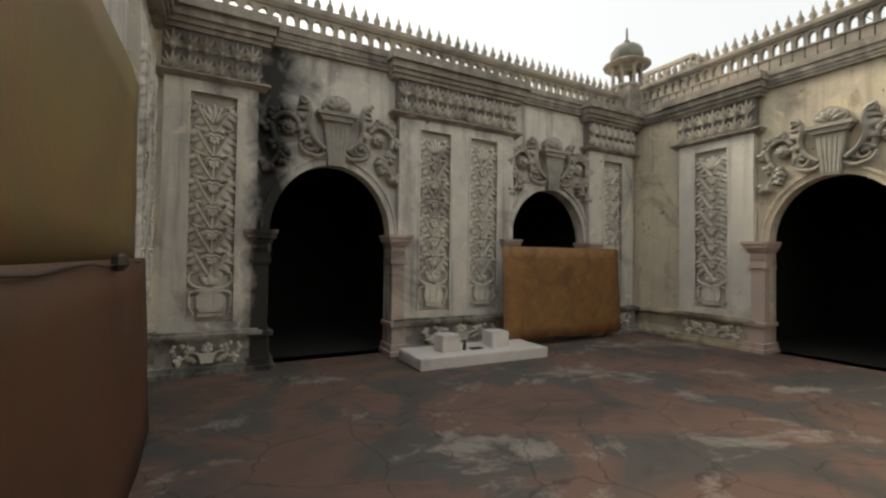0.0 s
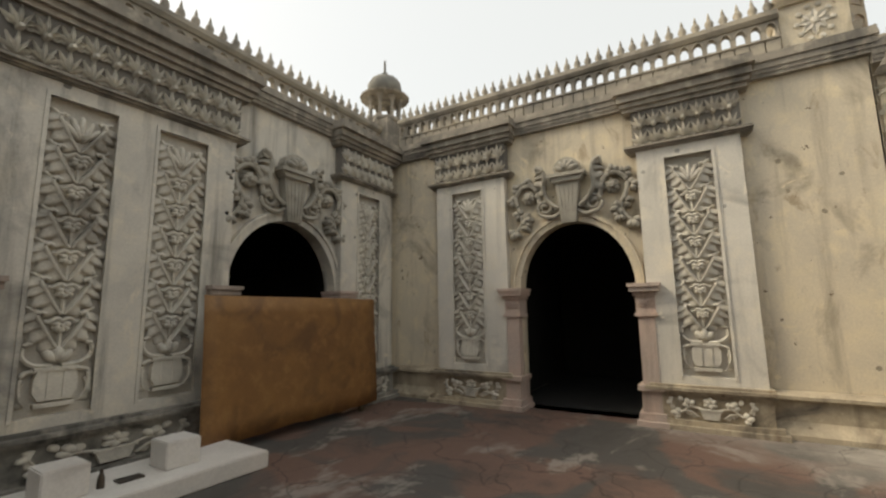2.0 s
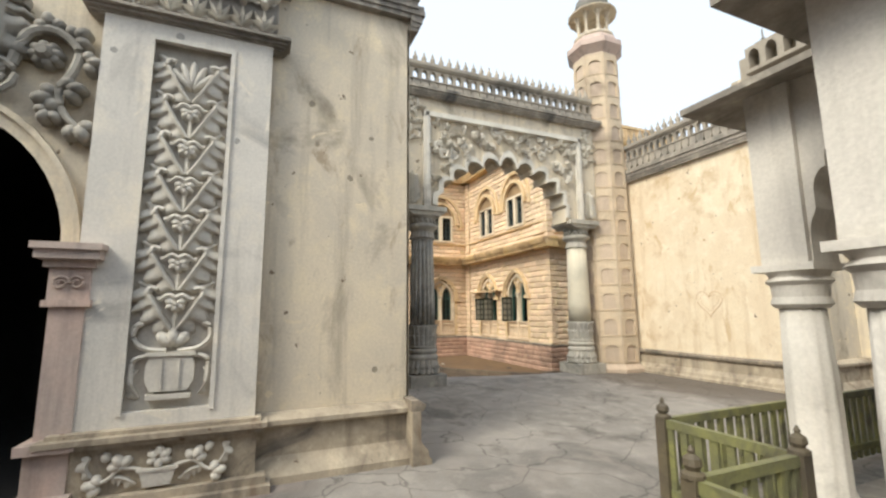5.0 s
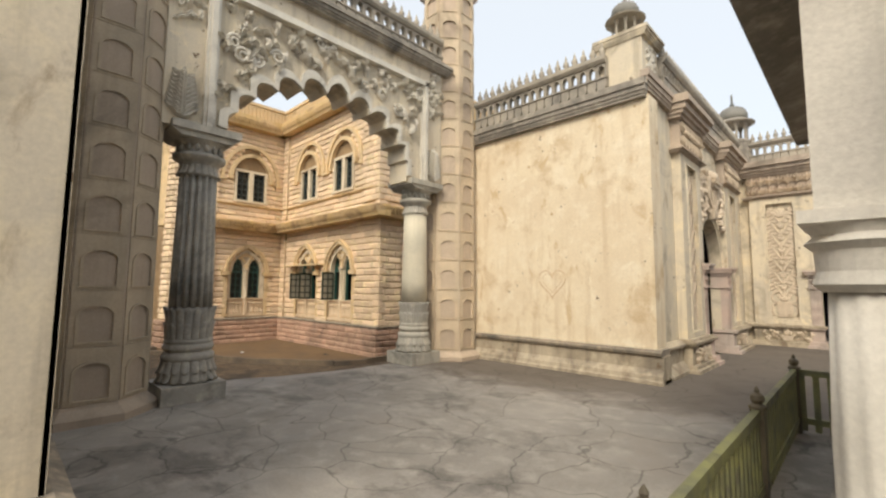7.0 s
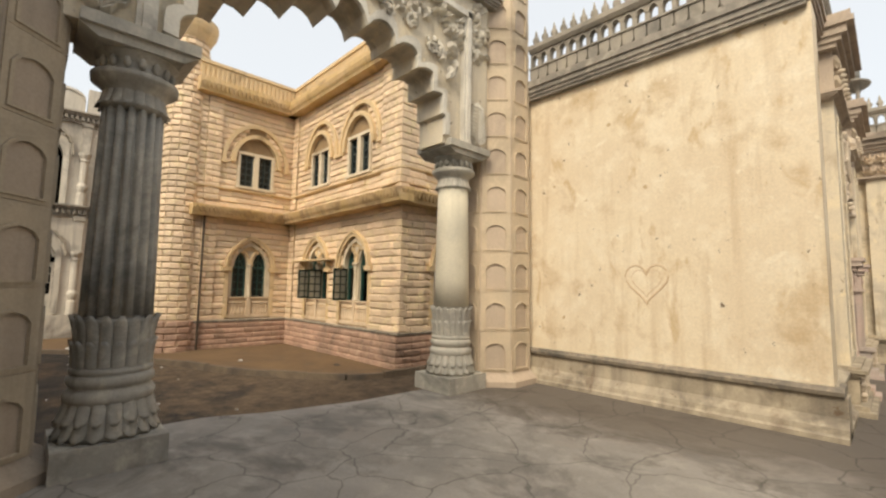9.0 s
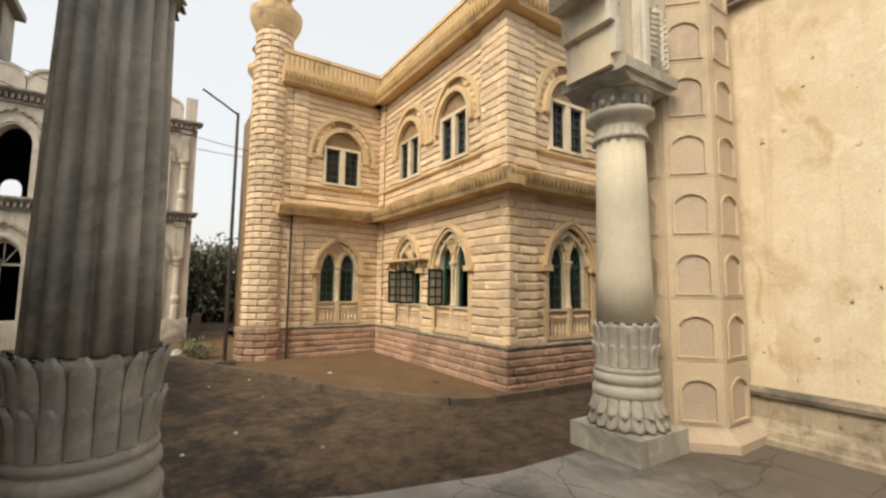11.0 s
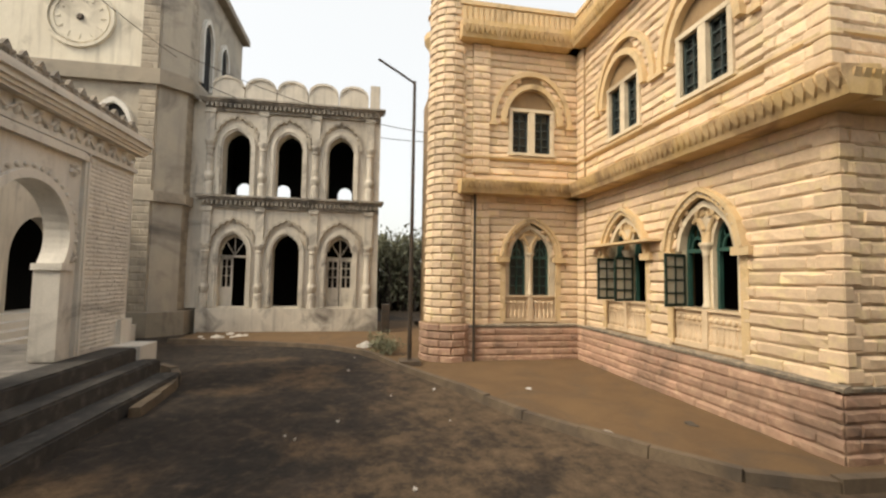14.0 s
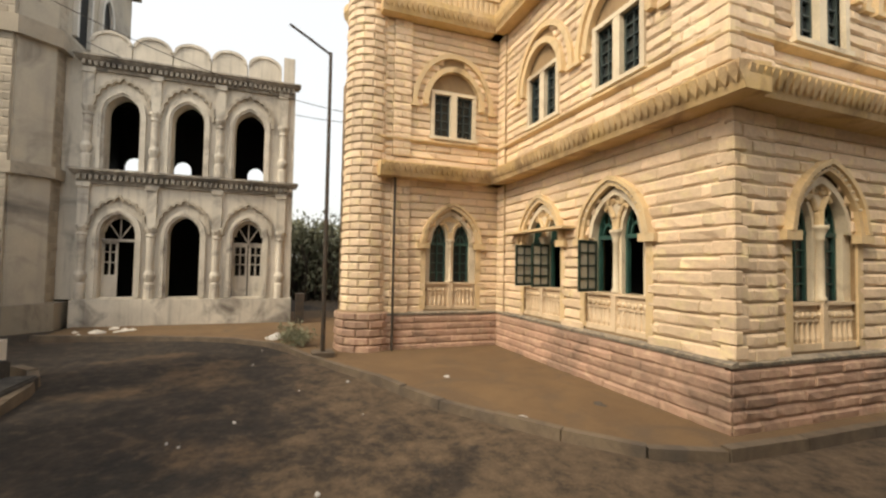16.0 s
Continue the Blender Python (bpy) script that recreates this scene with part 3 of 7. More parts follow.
kerb_run("kerb", KERB, "low worn kerb of brown stones beside the road")
bm = bmesh.new()
line = smooth_line(KERB)
soil = [(p.x + 0.05, p.y) for p in line] + [(17.45, -26), (17.45, -8.6), (24.5, -8.6), (24.5, -5.0), (34, -5.0), (34, 3.4)]
vs = [bm.verts.new((x, y, LOW + 0.045)) for x, y in soil]
bm.faces.new(vs)
bmesh.ops.triangulate(bm, faces=bm.faces)
tagged(part("soil_bed", bm, soil_mat), "bare ochre soil strip along the stone building", "ground", kind="structure")

# ---- carved ornament, built once and shared ----
def ribbon_leaf(bm, path, side, width, rise, lobes=4, m=None):
    """A plump half leaf along a curved rib: smooth on the inner side, scalloped lobes on the outer side."""
    pts = smooth_line(path, per=max(3, lobes * 5 // max(1, len(path) - 1)))
    n = len(pts) - 1
    rows = []
    for i, p in enumerate(pts):
        f = i / n
        d = (pts[min(i + 1, n)] - pts[max(i - 1, 0)]).normalized()
        nx, nz = side * d.y, -side * d.x
        lobe = abs(math.sin(math.pi * lobes * f))
        w = width * math.sin(math.pi * (0.1 + 0.82 * f)) ** 0.6 * (0.36 + 0.64 * lobe ** 0.8)
        h = rise * (0.6 + 0.4 * math.sin(math.pi * f))
        back = 0.35 * w * (1 - lobe)
        row = []
        for off, y in ((-0.12 * width, 0.0), (-0.03 * width, h), (0.1 * w, h * 0.78), (0.4 * w, h * (0.4 + 0.15 * lobe)), (0.85 * w, h * (0.15 + 0.6 * lobe)), (w, 0.0)):
            q = Vector((p.x + nx * off + d.x * back * (off > 0), y, p.y + nz * off + d.y * back * (off > 0)))
            row.append(bm.verts.new(m @ q if m is not None else q))
        rows.append(row)
    for lo, hi in zip(rows, rows[1:]):
        for k in range(5):
            bm.faces.new((lo[k], lo[k + 1], hi[k + 1], hi[k])).smooth = True


def bud(bm, s, z, angle, length, width, rise, m=None):
    """A plump oval petal growing from one point; angle from upright, in degrees."""
    a = radians(angle)
    ux, uz = math.sin(a), math.cos(a)
    rings = []
    for f, h in ((1.0, 0.0), (0.86, 0.75), (0.45, 1.0)):
        ring = []
        for i in range(9):
            t = 2 * math.pi * i / 9
            along, across = length * (0.5 + 0.5 * f * math.cos(t)), width * f * math.sin(t)
            q = Vector((s + ux * along + uz * across, rise * h, z + uz * along - ux * across))
            ring.append(bm.verts.new(m @ q if m is not None else q))
        rings.append(ring)
    for lo, hi in zip(rings, rings[1:]):
        for i in range(9):
            bm.faces.new((lo[i], lo[(i + 1) % 9], hi[(i + 1) % 9], hi[i])).smooth = True
    bm.faces.new(rings[-1]).smooth = True


def trefoil(bm, s, z, angle, r, rise, m=None, spread=62):
    for k, l in ((-1, 0.85), (0, 1.0), (1, 0.85)):
        bud(bm, s, z, angle + k * spread, r * l, r * 0.36, rise * (1.0 if k else 1.15), m)


def relief_panel_mesh():
    """A tall carved panel, 0.62 wide and 3.1 high: an urn below, tiers of acanthus leaves and flowers above."""
    bm = bmesh.new()
    prism(bm, [(-0.12, 0.12), (0.12, 0.12), (0.165, 0.2), (0.165, 0.32), (0.14, 0.4), (-0.14, 0.4), (-0.165, 0.32), (-0.165, 0.2)], 1, 0, 0.06)
    for x in (-0.06, 0.06):
        box(bm, x - 0.008, x + 0.008, 0.06, 0.072, 0.14, 0.38)
    box(bm, -0.15, 0.15, 0, 0.07, 0.06, 0.1)
    box(bm, -0.17, 0.17, 0, 0.075, 0.4, 0.43)
    for s in (-1, 1):
        tube(bm, smooth_line([(s * 0.14, 0.03, 0.4), (s * 0.24, 0.04, 0.38), (s * 0.26, 0.04, 0.28), (s * 0.25, 0.04, 0.18)], 4), 0.02, 6)
        ribbon_leaf(bm, [(s * 0.22, 0.3), (s * 0.26, 0.2), (s * 0.2, 0.08)], -s, 0.08, 0.05, 3)
        tube(bm, smooth_line([(s * 0.04, 0.03, 0.44), (s * 0.18, 0.04, 0.46), (s * 0.26, 0.04, 0.54), (s * 0.25, 0.04, 0.64), (s * 0.2, 0.04, 0.66)], 4), 0.022, 6)
        bud(bm, 0, 0.47, s * 42, 0.17, 0.05, 0.06)
    bud(bm, 0, 0.47, 0, 0.17, 0.05, 0.07)
    tiers, pitch = 7, 0.335
    for k in range(tiers):
        z = 0.6 + k * pitch
        for s in (-1, 1):
            ribbon_leaf(bm, [(s * 0.014, z), (s * 0.085, z + 0.11), (s * 0.15, z + 0.23), (s * 0.19, z + 0.31), (s * 0.165, z + 0.36)], s, 0.17, 0.085, 5)
            tube(bm, smooth_line([(s * 0.014, 0.045, z), (s * 0.085, 0.06, z + 0.11), (s * 0.15, 0.065, z + 0.23), (s * 0.19, 0.065, z + 0.31), (s * 0.17, 0.06, z + 0.355), (s * 0.13, 0.06, z + 0.34)], 4), 0.013, 6, taper=1.6)
            if k < tiers - 1:
                tube(bm, smooth_line([(0, 0.05, z + 0.27), (s * 0.05, 0.06, z + 0.295), (s * 0.1, 0.05, z + 0.26), (s * 0.125, 0.035, z + 0.275)], 3), 0.022, 6, taper=0.6)
        if k < tiers - 1:
            for a in (72, 126, 180, 234, 288):
                bud(bm, 0, z + 0.225, a, 0.08, 0.032, 0.075)
            knob(bm, 0, z + 0.225, 0.024, 0.09, n=7)
            tube(bm, [(0, 0.03, z), (0, 0.03, z + 0.2)], 0.016, 5)
    for a in (-40, -20, 0, 20, 40):
        bud(bm, 0, 2.72, a, 0.3 - abs(a) * 0.001, 0.032, 0.06)
    me = bpy.data.meshes.new("relief_panel")
    bmesh.ops.recalc_face_normals(bm, faces=bm.faces)
    bm.to_mesh(me)
    bm.free()
    me.materials.append(relief_mat)
    return me


def floret_mesh():
    """One palmette of a carved frieze, about 0.2 wide and 0.55 high."""
    bm = bmesh.new()
    for z, up in ((0.02, 1), (0.3, 1)):
        for a in (-52, -24, 0, 24, 52):
            leaf(bm, 0, z, a, 0.25 - abs(a) * 0.0012, 0.026, 0.05, lobes=1)
        scroll(bm, -0.068, z + 0.03, 0.034, 1, 0.06, turns=1.2, thick=0.3)
        scroll(bm, 0.068, z + 0.03, 0.034, -1, 0.06, turns=1.2, thick=0.3)
    knob(bm, 0, 0.3, 0.035, 0.1)
    me = bpy.data.meshes.new("floret")
    bm.to_mesh(me)
    bm.free()
    me.materials.append(relief_mat)
    return me


def low_panel_mesh():
    """The low carved panel of a plinth, 0.9 wide and 0.3 high: a small urn with sprays to both sides."""
    bm = bmesh.new()
    prism(bm, [(-0.08, 0.02), (0.08, 0.02), (0.11, 0.13), (-0.11, 0.13)], 1, 0, 0.05)
    box(bm, -0.125, 0.125, 0, 0.06, 0.13, 0.15)
    for s in (-1, 1):
        tube(bm, smooth_line([(s * 0.1, 0.03, 0.15), (s * 0.22, 0.03, 0.17), (s * 0.3, 0.03, 0.1), (s * 0.42, 0.03, 0.06)], 4), 0.014, 6)
        ribbon_leaf(bm, [(s * 0.13, 0.04), (s * 0.2, 0.1), (s * 0.27, 0.11)], s, 0.07, 0.05, 3)
        ribbon_leaf(bm, [(s * 0.38, 0.12), (s * 0.42, 0.2), (s * 0.4, 0.27)], s, 0.06, 0.05, 3)
        trefoil(bm, s * 0.22, 0.18, s * 25, 0.1, 0.055)
        trefoil(bm, s * 0.34, 0.06, s * 80, 0.1, 0.05)
        bud(bm, s * 0.3, 0.22, s * 20, 0.08, 0.03, 0.05)
    for a in range(0, 360, 60):
        bud(bm, 0, 0.22, a, 0.085, 0.032, 0.05)
    me = bpy.data.meshes.new("plinth_relief")
    bmesh.ops.recalc_face_normals(bm, faces=bm.faces)
    bm.to_mesh(me)
    bm.free()
    me.materials.append(relief_mat)
    return me


def crest_mesh():
    """The carved crest over an arch: a tall vase with a lid between feathered plumes, scrolls and leafy sprays. About 2.1 wide; zero at the arch's crown."""
    bm = bmesh.new()
    prism(bm, [(-0.12, -0.1), (0.12, -0.1), (0.2, 0.6), (-0.2, 0.6)], 1, 0, 0.14)
    for k in range(-2, 3):
        prism(bm, [(k * 0.045 - 0.014, -0.06), (k * 0.045 + 0.014, -0.06), (k * 0.075 + 0.02, 0.56), (k * 0.075 - 0.02, 0.56)], 1, 0.14, 0.152)
    prism(bm, [(-0.23, 0.6), (0.23, 0.6), (0.28, 0.68), (-0.28, 0.68)], 1, 0, 0.2)
    box(bm, -0.31, 0.31, 0, 0.24, 0.68, 0.74)
    lid = [(-0.18, 0.74), (0.18, 0.74), (0.22, 0.83), (0.2, 0.92), (0.11, 1.0), (0, 1.03), (-0.11, 1.0), (-0.2, 0.92), (-0.22, 0.83)]
    prism(bm, lid, 1, 0, 0.14)
    for a in (-60, -30, 0, 30, 60):
        bud(bm, 0, 0.76, a, 0.24, 0.055, 0.22)
    for s in (-1, 1):
        plume = [(s * 0.17, 0.16), (s * 0.33, 0.3), (s * 0.42, 0.5), (s * 0.4, 0.72), (s * 0.44, 0.88), (s * 0.53, 0.93)]
        ribbon_leaf(bm, plume, s, 0.2, 0.17, 7)
        tube(bm, [(p.x, 0.11, p.y) for p in smooth_line(plume, 4)], 0.034, 6, taper=1.2)
        scroll(bm, s * 0.47, 0.9, 0.075, -s, 0.2, turns=1.2, start=0.6 if s > 0 else math.pi - 0.6, thick=0.4)
        scroll(bm, s * 0.4, 0.2, 0.155, s, 0.16, turns=1.7, start=-math.pi / 2, thick=0.2)
        tube(bm, smooth_line([(s * 0.12, 0.06, 0.12), (s * 0.26, 0.08, 0.03), (s * 0.4, 0.08, 0.045)], 4), 0.036, 6)
        for a in range(0, 360, 45):
            bud(bm, s * 0.7, 0.43, a + 12, 0.125, 0.048, 0.1)
        knob(bm, s * 0.7, 0.43, 0.07, 0.15, n=9)
        vine = smooth_line([(s * 0.5, 0.06, 0.3), (s * 0.58, 0.07, 0.58), (s * 0.76, 0.08, 0.64), (s * 0.92, 0.08, 0.5), (s * 0.9, 0.08, 0.3), (s * 0.82, 0.08, 0.12), (s * 0.86, 0.07, -0.06), (s * 0.96, 0.06, -0.18)], 5)
        tube(bm, vine, 0.042, 7, taper=0.7)
        for x, z, a, r in ((0.72, 0.66, -15, 0.16), (0.88, 0.6, 45, 0.17), (0.97, 0.4, 80, 0.16), (0.86, 0.14, 75, 0.17), (0.8, 0.06, -105, 0.19), (0.96, -0.16, 150, 0.19), (0.78, -0.06, -150, 0.15)):
            trefoil(bm, s * x, z, s * a, r * 0.88, 0.12)
    me = bpy.data.meshes.new("arch_crest")
    bmesh.ops.recalc_face_normals(bm, faces=bm.faces)
    bm.to_mesh(me)
    bm.free()
    me.materials.append(crest_mat)
    return me


def finial_mesh(k=1.0):
    bm = bmesh.new()
    lathe(bm, [(0.05 * k, 0), (0.055 * k, 0.02), (0.03 * k, 0.035), (0.062 * k, 0.1 * k), (0.05 * k, 0.15 * k), (0.022 * k, 0.19 * k), (0.026 * k, 0.21 * k), (0.003, 0.3 * k)], 8)
    me = bpy.data.meshes.new("finial")
    bm.to_mesh(me)
    bm.free()
    me.materials.append(bal_mat)
    me.polygons.foreach_set("use_smooth", [True] * len(me.polygons))
    return me


def arcade_mesh(w=0.177):
    """One bay of the balustrade: a small arch on two half colonettes."""
    bm = bmesh.new()
    c = arch_curve(0, w * 0.32, 0.14, 0.085, n=8)
    arch_wall(bm, -w / 2, w / 2, 0, 0.26, -0.05, 0.05, [(c, 0.0)])
    o = arch_curve(0, w * 0.42, 0.14, 0.105, n=8)
    band(bm, c, o, 0.05, 0.065)
    box(bm, -w / 2, w / 2, -0.065, 0.065, -0.02, 0.015)
    me = bpy.data.meshes.new("arcade_bay")
    bmesh.ops.recalc_face_normals(bm, faces=bm.faces)
    bm.to_mesh(me)
    bm.free()
    me.materials.append(bal_mat)
    return me


def tongue_mesh(w=0.177):
    bm = bmesh.new()
    prism(bm, [(-w * 0.45, 0.2), (-w * 0.45, 0.05), (-w * 0.3, 0.01), (0, 0), (w * 0.3, 0.01), (w * 0.45, 0.05), (w * 0.45, 0.2)], 1, 0, 0.05)
    me = bpy.data.meshes.new("tongue")
    bmesh.ops.recalc_face_normals(bm, faces=bm.faces)
    bm.to_mesh(me)
    bm.free()
    me.materials.append(bal_mat)
    return me


RELIEF, FLORET, LOWREL, CREST = relief_panel_mesh(), floret_mesh(), low_panel_mesh(), crest_mesh()
FINIAL, ARCADE, TONGUE = finial_mesh(), arcade_mesh(), tongue_mesh()


def at(m, s, d, z, sx=1.0, sy=1.0, sz=1.0):
    return m @ Matrix.Translation((s, d, z)) @ Matrix.Diagonal((sx, sy, sz, 1))


def balustrade(name, m, s0, s1, z, label, pitch=0.177, finials=True, depth=0.0):
    """An arched balustrade on a wall: tongues below, a row of small arches, a top rail and a row of finials."""
    b = base(name, label, "balustrade", kind="structure")
    n = round((s1 - s0) / pitch)
    w = (s1 - s0) / n
    bm = bmesh.new()
    box(bm, s0, s1, depth - 0.07, depth + 0.03, z, z + 0.19, m)
    box(bm, s0, s1, depth - 0.09, depth + 0.1, z + 0.19, z + 0.215, m)
    prism(bm, [(depth - 0.1, z + 0.475), (depth + 0.08, z + 0.475), (depth + 0.12, z + 0.53), (depth + 0.12, z + 0.6), (depth - 0.1, z + 0.6)], 0, s0, s1, m)
    part("rail", bm, bal_mat, b)
    for i in range(n):
        s = s0 + (i + 0.5) * w
        piece("tongue", TONGUE, b, m=at(m, s, depth + 0.028, z - 0.01, w / 0.177))
        piece("arcade_bay", ARCADE, b, m=at(m, s, depth, z + 0.215, w / 0.177))
        if finials:
            piece("finial", FINIAL, b, m=at(m, s, depth + 0.01, z + 0.6))
    return b


def cornice(bm, m, s0, s1, z, proj, h=0.3, back=0.0):
    """A stepped moulding with returns at both ends."""
    steps = ((0.0, 0.16, 0.55), (0.16, 0.34, 0.68), (0.34, 0.62, 0.82), (0.62, 0.8, 1.0), (0.8, 1.0, 0.93))
    for a, b2, f in steps:
        e = proj * f
        box(bm, s0 - e * 0.55, s1 + e * 0.55, back, e, z + a * h, z + b2 * h, m)


def court_wall(name, m, s0, s1, items, label, bal=(0.0, 0.0), crest_scale=1.0, wall_mat=plaster, carved=None, edge_mat=moulding_mat, foot_mat=grime_mat, pil_mat=None):
    """A facade of the court: carved pilasters on a plinth, arched doorways with carved crests, a cornice and a balustrade."""
    w = base(name, label, "wall", kind="structure")
    panel, low_panel, palm, crest = carved or (RELIEF, LOWREL, FLORET, CREST)
    arches = [i for i in items if i[0] == "arch"]
    pils = [i for i in items if i[0] == "pil"]
    bm = bmesh.new()
    cuts = [(arch_curve(c, half, 1.95, 1.1, n=22), 0.0) for _, c, half in arches]
    arch_wall(bm, s0, s1, -0.05, 5.1, -0.2, 0.0, cuts, m)
    part("wall_body", bm, wall_mat, w)
    # Back layer in near-black paints the shade of the deep reveal.
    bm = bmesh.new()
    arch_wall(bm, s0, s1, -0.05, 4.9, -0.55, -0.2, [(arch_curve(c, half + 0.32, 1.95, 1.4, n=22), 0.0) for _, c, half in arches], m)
    part("wall_core", bm, shade_black, w)
    edge = s0
    plain = bmesh.new()
    corn = bmesh.new()
    for kind, a, *rest in sorted([("arch", c - half, c + half) for _, c, half in arches], key=lambda q: q[1]) + [("end", s1, s1)]:
        if a - edge > 0.05:
            prism(plain, [(0, 0.0), (0.2, 0.0), (0.2, 0.06), (0.11, 0.16), (0.08, 0.2), (0.08, 0.44), (0.15, 0.47), (0.15, 0.51), (0.04, 0.56), (0, 0.56)], 0, edge, a, m)
        edge = rest[0]
    part("plinth", plain, foot_mat, w)
    cornice(corn, m, s0, s1, 4.74, 0.15, 0.32)
    for _, a, b2, panels in pils:
        p = bmesh.new()
        edges = [a] + [e for q in panels for e in q] + [b2]
        for k in range(0, len(edges), 2):
            box(p, edges[k], edges[k + 1], 0, 0.15, 0.55, 4.0, m)
        for q in panels:
            box(p, q[0], q[1], 0, 0.15, 0.55, 0.68, m)
            box(p, q[0], q[1], 0, 0.15, 3.84, 4.0, m)
            for e, f in ((q[0], 1), (q[1], -1)):
                box(p, min(e, e + f * 0.035), max(e, e + f * 0.035), 0.15, 0.168, 0.66, 3.82, m)
            box(p, q[0], q[1], 0.15, 0.168, 3.82, 3.86, m)
        part("pilaster", p, pil_mat or wall_mat, w)
        base_bm = bmesh.new()
        lo, hi = (a, b2)
        for d0, z0, z1, grow in ((0.36, 0.0, 0.06, 0.14), (0.30, 0.06, 0.12, 0.1), (0.22, 0.12, 0.46, 0.02), (0.28, 0.46, 0.5, 0.07), (0.31, 0.5, 0.54, 0.1), (0.24, 0.54, 0.57, 0.05)):
            box(base_bm, lo - grow, hi + grow, 0, d0, z0, z1, m)
        part("pilaster_base", base_bm, foot_mat, w)
        for q in panels:
            rb = bmesh.new()
            box(rb, q[0], q[1], 0.0, 0.07, 0.68, 3.84, m)
            part("panel_ground", rb, wall_mat if carved else recess_mat, w)
            k = (q[1] - q[0]) / 0.64
            piece("relief_panel", panel, w, m=at(m, (q[0] + q[1]) / 2, 0.07, 0.7, k, 0.5 if carved else 1.15, 1.0))
        piece("plinth_relief", low_panel, w, m=at(m, (a + b2) / 2, 0.222, 0.13, min(1.6, (b2 - a - 0.3) / 0.95), 1, 1.0))
        fb = bmesh.new()
        box(fb, a - 0.03, b2 + 0.03, 0, 0.17, 4.06, 4.62, m)
        part("frieze_block", fb, edge_mat if carved else frieze_mat, w)
        cornice(corn, m, a - 0.02, b2 + 0.02, 3.97, 0.25, 0.1)
        cornice(corn, m, a - 0.02, b2 + 0.02, 4.62, 0.4, 0.4)
        n = max(3, round((b2 - a) / 0.2))
        for k in range(n):
            piece("floret", palm, w, m=at(m, a + (k + 0.5) * (b2 - a) / n, 0.17, 4.07, (b2 - a) / n / 0.2, 1.1, 0.98))
    part("cornice", corn, edge_mat, w)
    for _, c, half in arches:
        ab = bmesh.new()
        inner, outer = arch_curve(c, half, 1.95, 1.1, n=22), arch_curve(c, half + 0.13, 1.95, 1.25, n=22)
        band(ab, inner, outer, 0.0, 0.05, m)
        band(ab, arch_curve(c, half + 0.09, 1.95, 1.2, n=22), outer, 0.05, 0.085, m)
        part("archivolt", ab, wall_mat, w)
        for s in (-1, 1):
            jb = bmesh.new()
            x = c + s * (half + 0.12)
            for hw, d, z0, z1 in ((0.2, 0.375, -0.02, 0.068), (0.17, 0.315, 0.068, 0.165), (0.13, 0.235, 0.165, 0.465), (0.17, 0.295, 0.465, 0.532), (0.11, 0.165, 0.532, 1.5), (0.15, 0.2, 1.5, 1.55), (0.13, 0.17, 1.55, 1.8), (0.16, 0.21, 1.8, 1.86), (0.2, 0.27, 1.86, 1.93), (0.22, 0.3, 1.93, 1.98)):
                box(jb, x - hw, x + hw, -0.18, d, z0, z1, m)
            scroll(jb, x - 0.05, 1.68, 0.055, 1, 0.05, m @ Matrix.Translation((0, 0.16, 0)))
            scroll(jb, x + 0.05, 1.68, 0.055, -1, 0.05, m @ Matrix.Translation((0, 0.16, 0)), start=math.pi)
            part("jamb", jb, pink_mat, w, "pinkish stained jamb pier")
        piece("arch_crest", crest, w, m=at(m, c, 0.03, 3.12, crest_scale * half / 0.93, 1.0, 0.98))
        # The room's walls, ceiling and floor are near-black to paint its shade.
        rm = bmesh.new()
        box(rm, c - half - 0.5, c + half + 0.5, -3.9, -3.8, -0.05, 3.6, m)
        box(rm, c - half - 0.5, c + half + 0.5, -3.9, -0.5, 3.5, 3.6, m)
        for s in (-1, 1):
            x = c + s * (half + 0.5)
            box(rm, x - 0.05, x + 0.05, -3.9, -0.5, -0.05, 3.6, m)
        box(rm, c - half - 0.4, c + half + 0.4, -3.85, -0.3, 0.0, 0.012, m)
        part("dark_room", rm, shade_black, w, "room behind the doorway, its shade painted near-black")
    return w


WARM = []
for shared in (RELIEF, LOWREL, FLORET, CREST):
    warm = shared.copy()
    warm.materials[0] = warm_relief
    WARM.append(warm)
NORTH = wall_frame((0, 7.25, 0), (1, 0, 0), (0, -1, 0))
EAST = wall_frame((8.8, 0, 0), (0, 1, 0), (-1, 0, 0))
MIRROR_Y = -7.72
EAST_S = wall_frame((8.8, MIRROR_Y, 0), (0, -1, 0), (-1, 0, 0))
SOUTH = wall_frame((0, MIRROR_Y - 7.25, 0), (1, 0, 0), (0, 1, 0))
n_items = [("pil", -0.66, 0.5, [(-0.38, 0.26)]), ("arch", 1.64, 0.95), ("pil", 2.7, 5.1, [(3.06, 3.72), (4.08, 4.74)]), ("arch", 6.13, 1.0), ("pil", 7.16, 8.55, [(7.56, 8.22)])]
e_items = [("pil", 4.6, 6.02, [(5.02, 5.71)]), ("arch", 3.48, 0.92), ("pil", 1.08, 2.41, [(1.4, 2.07)])]
court_wall("wall_north", NORTH, -0.9, 9.35, n_items, "grey mouldy court wall with carved floral pilasters and arched doorways", wall_mat=plaster_mould, foot_mat=mould_plinth)
balustrade("balustrade_north", NORTH, -0.75, 8.5, 4.93, "weathered arched balustrade with a row of pointed finials", pitch=0.2, depth=-0.15)
court_wall("wall_east", EAST, -0.35, 7.25, e_items, "cream stained court wall with carved pilasters and one arched doorway", wall_mat=plaster_warm, pil_mat=plaster_pale)
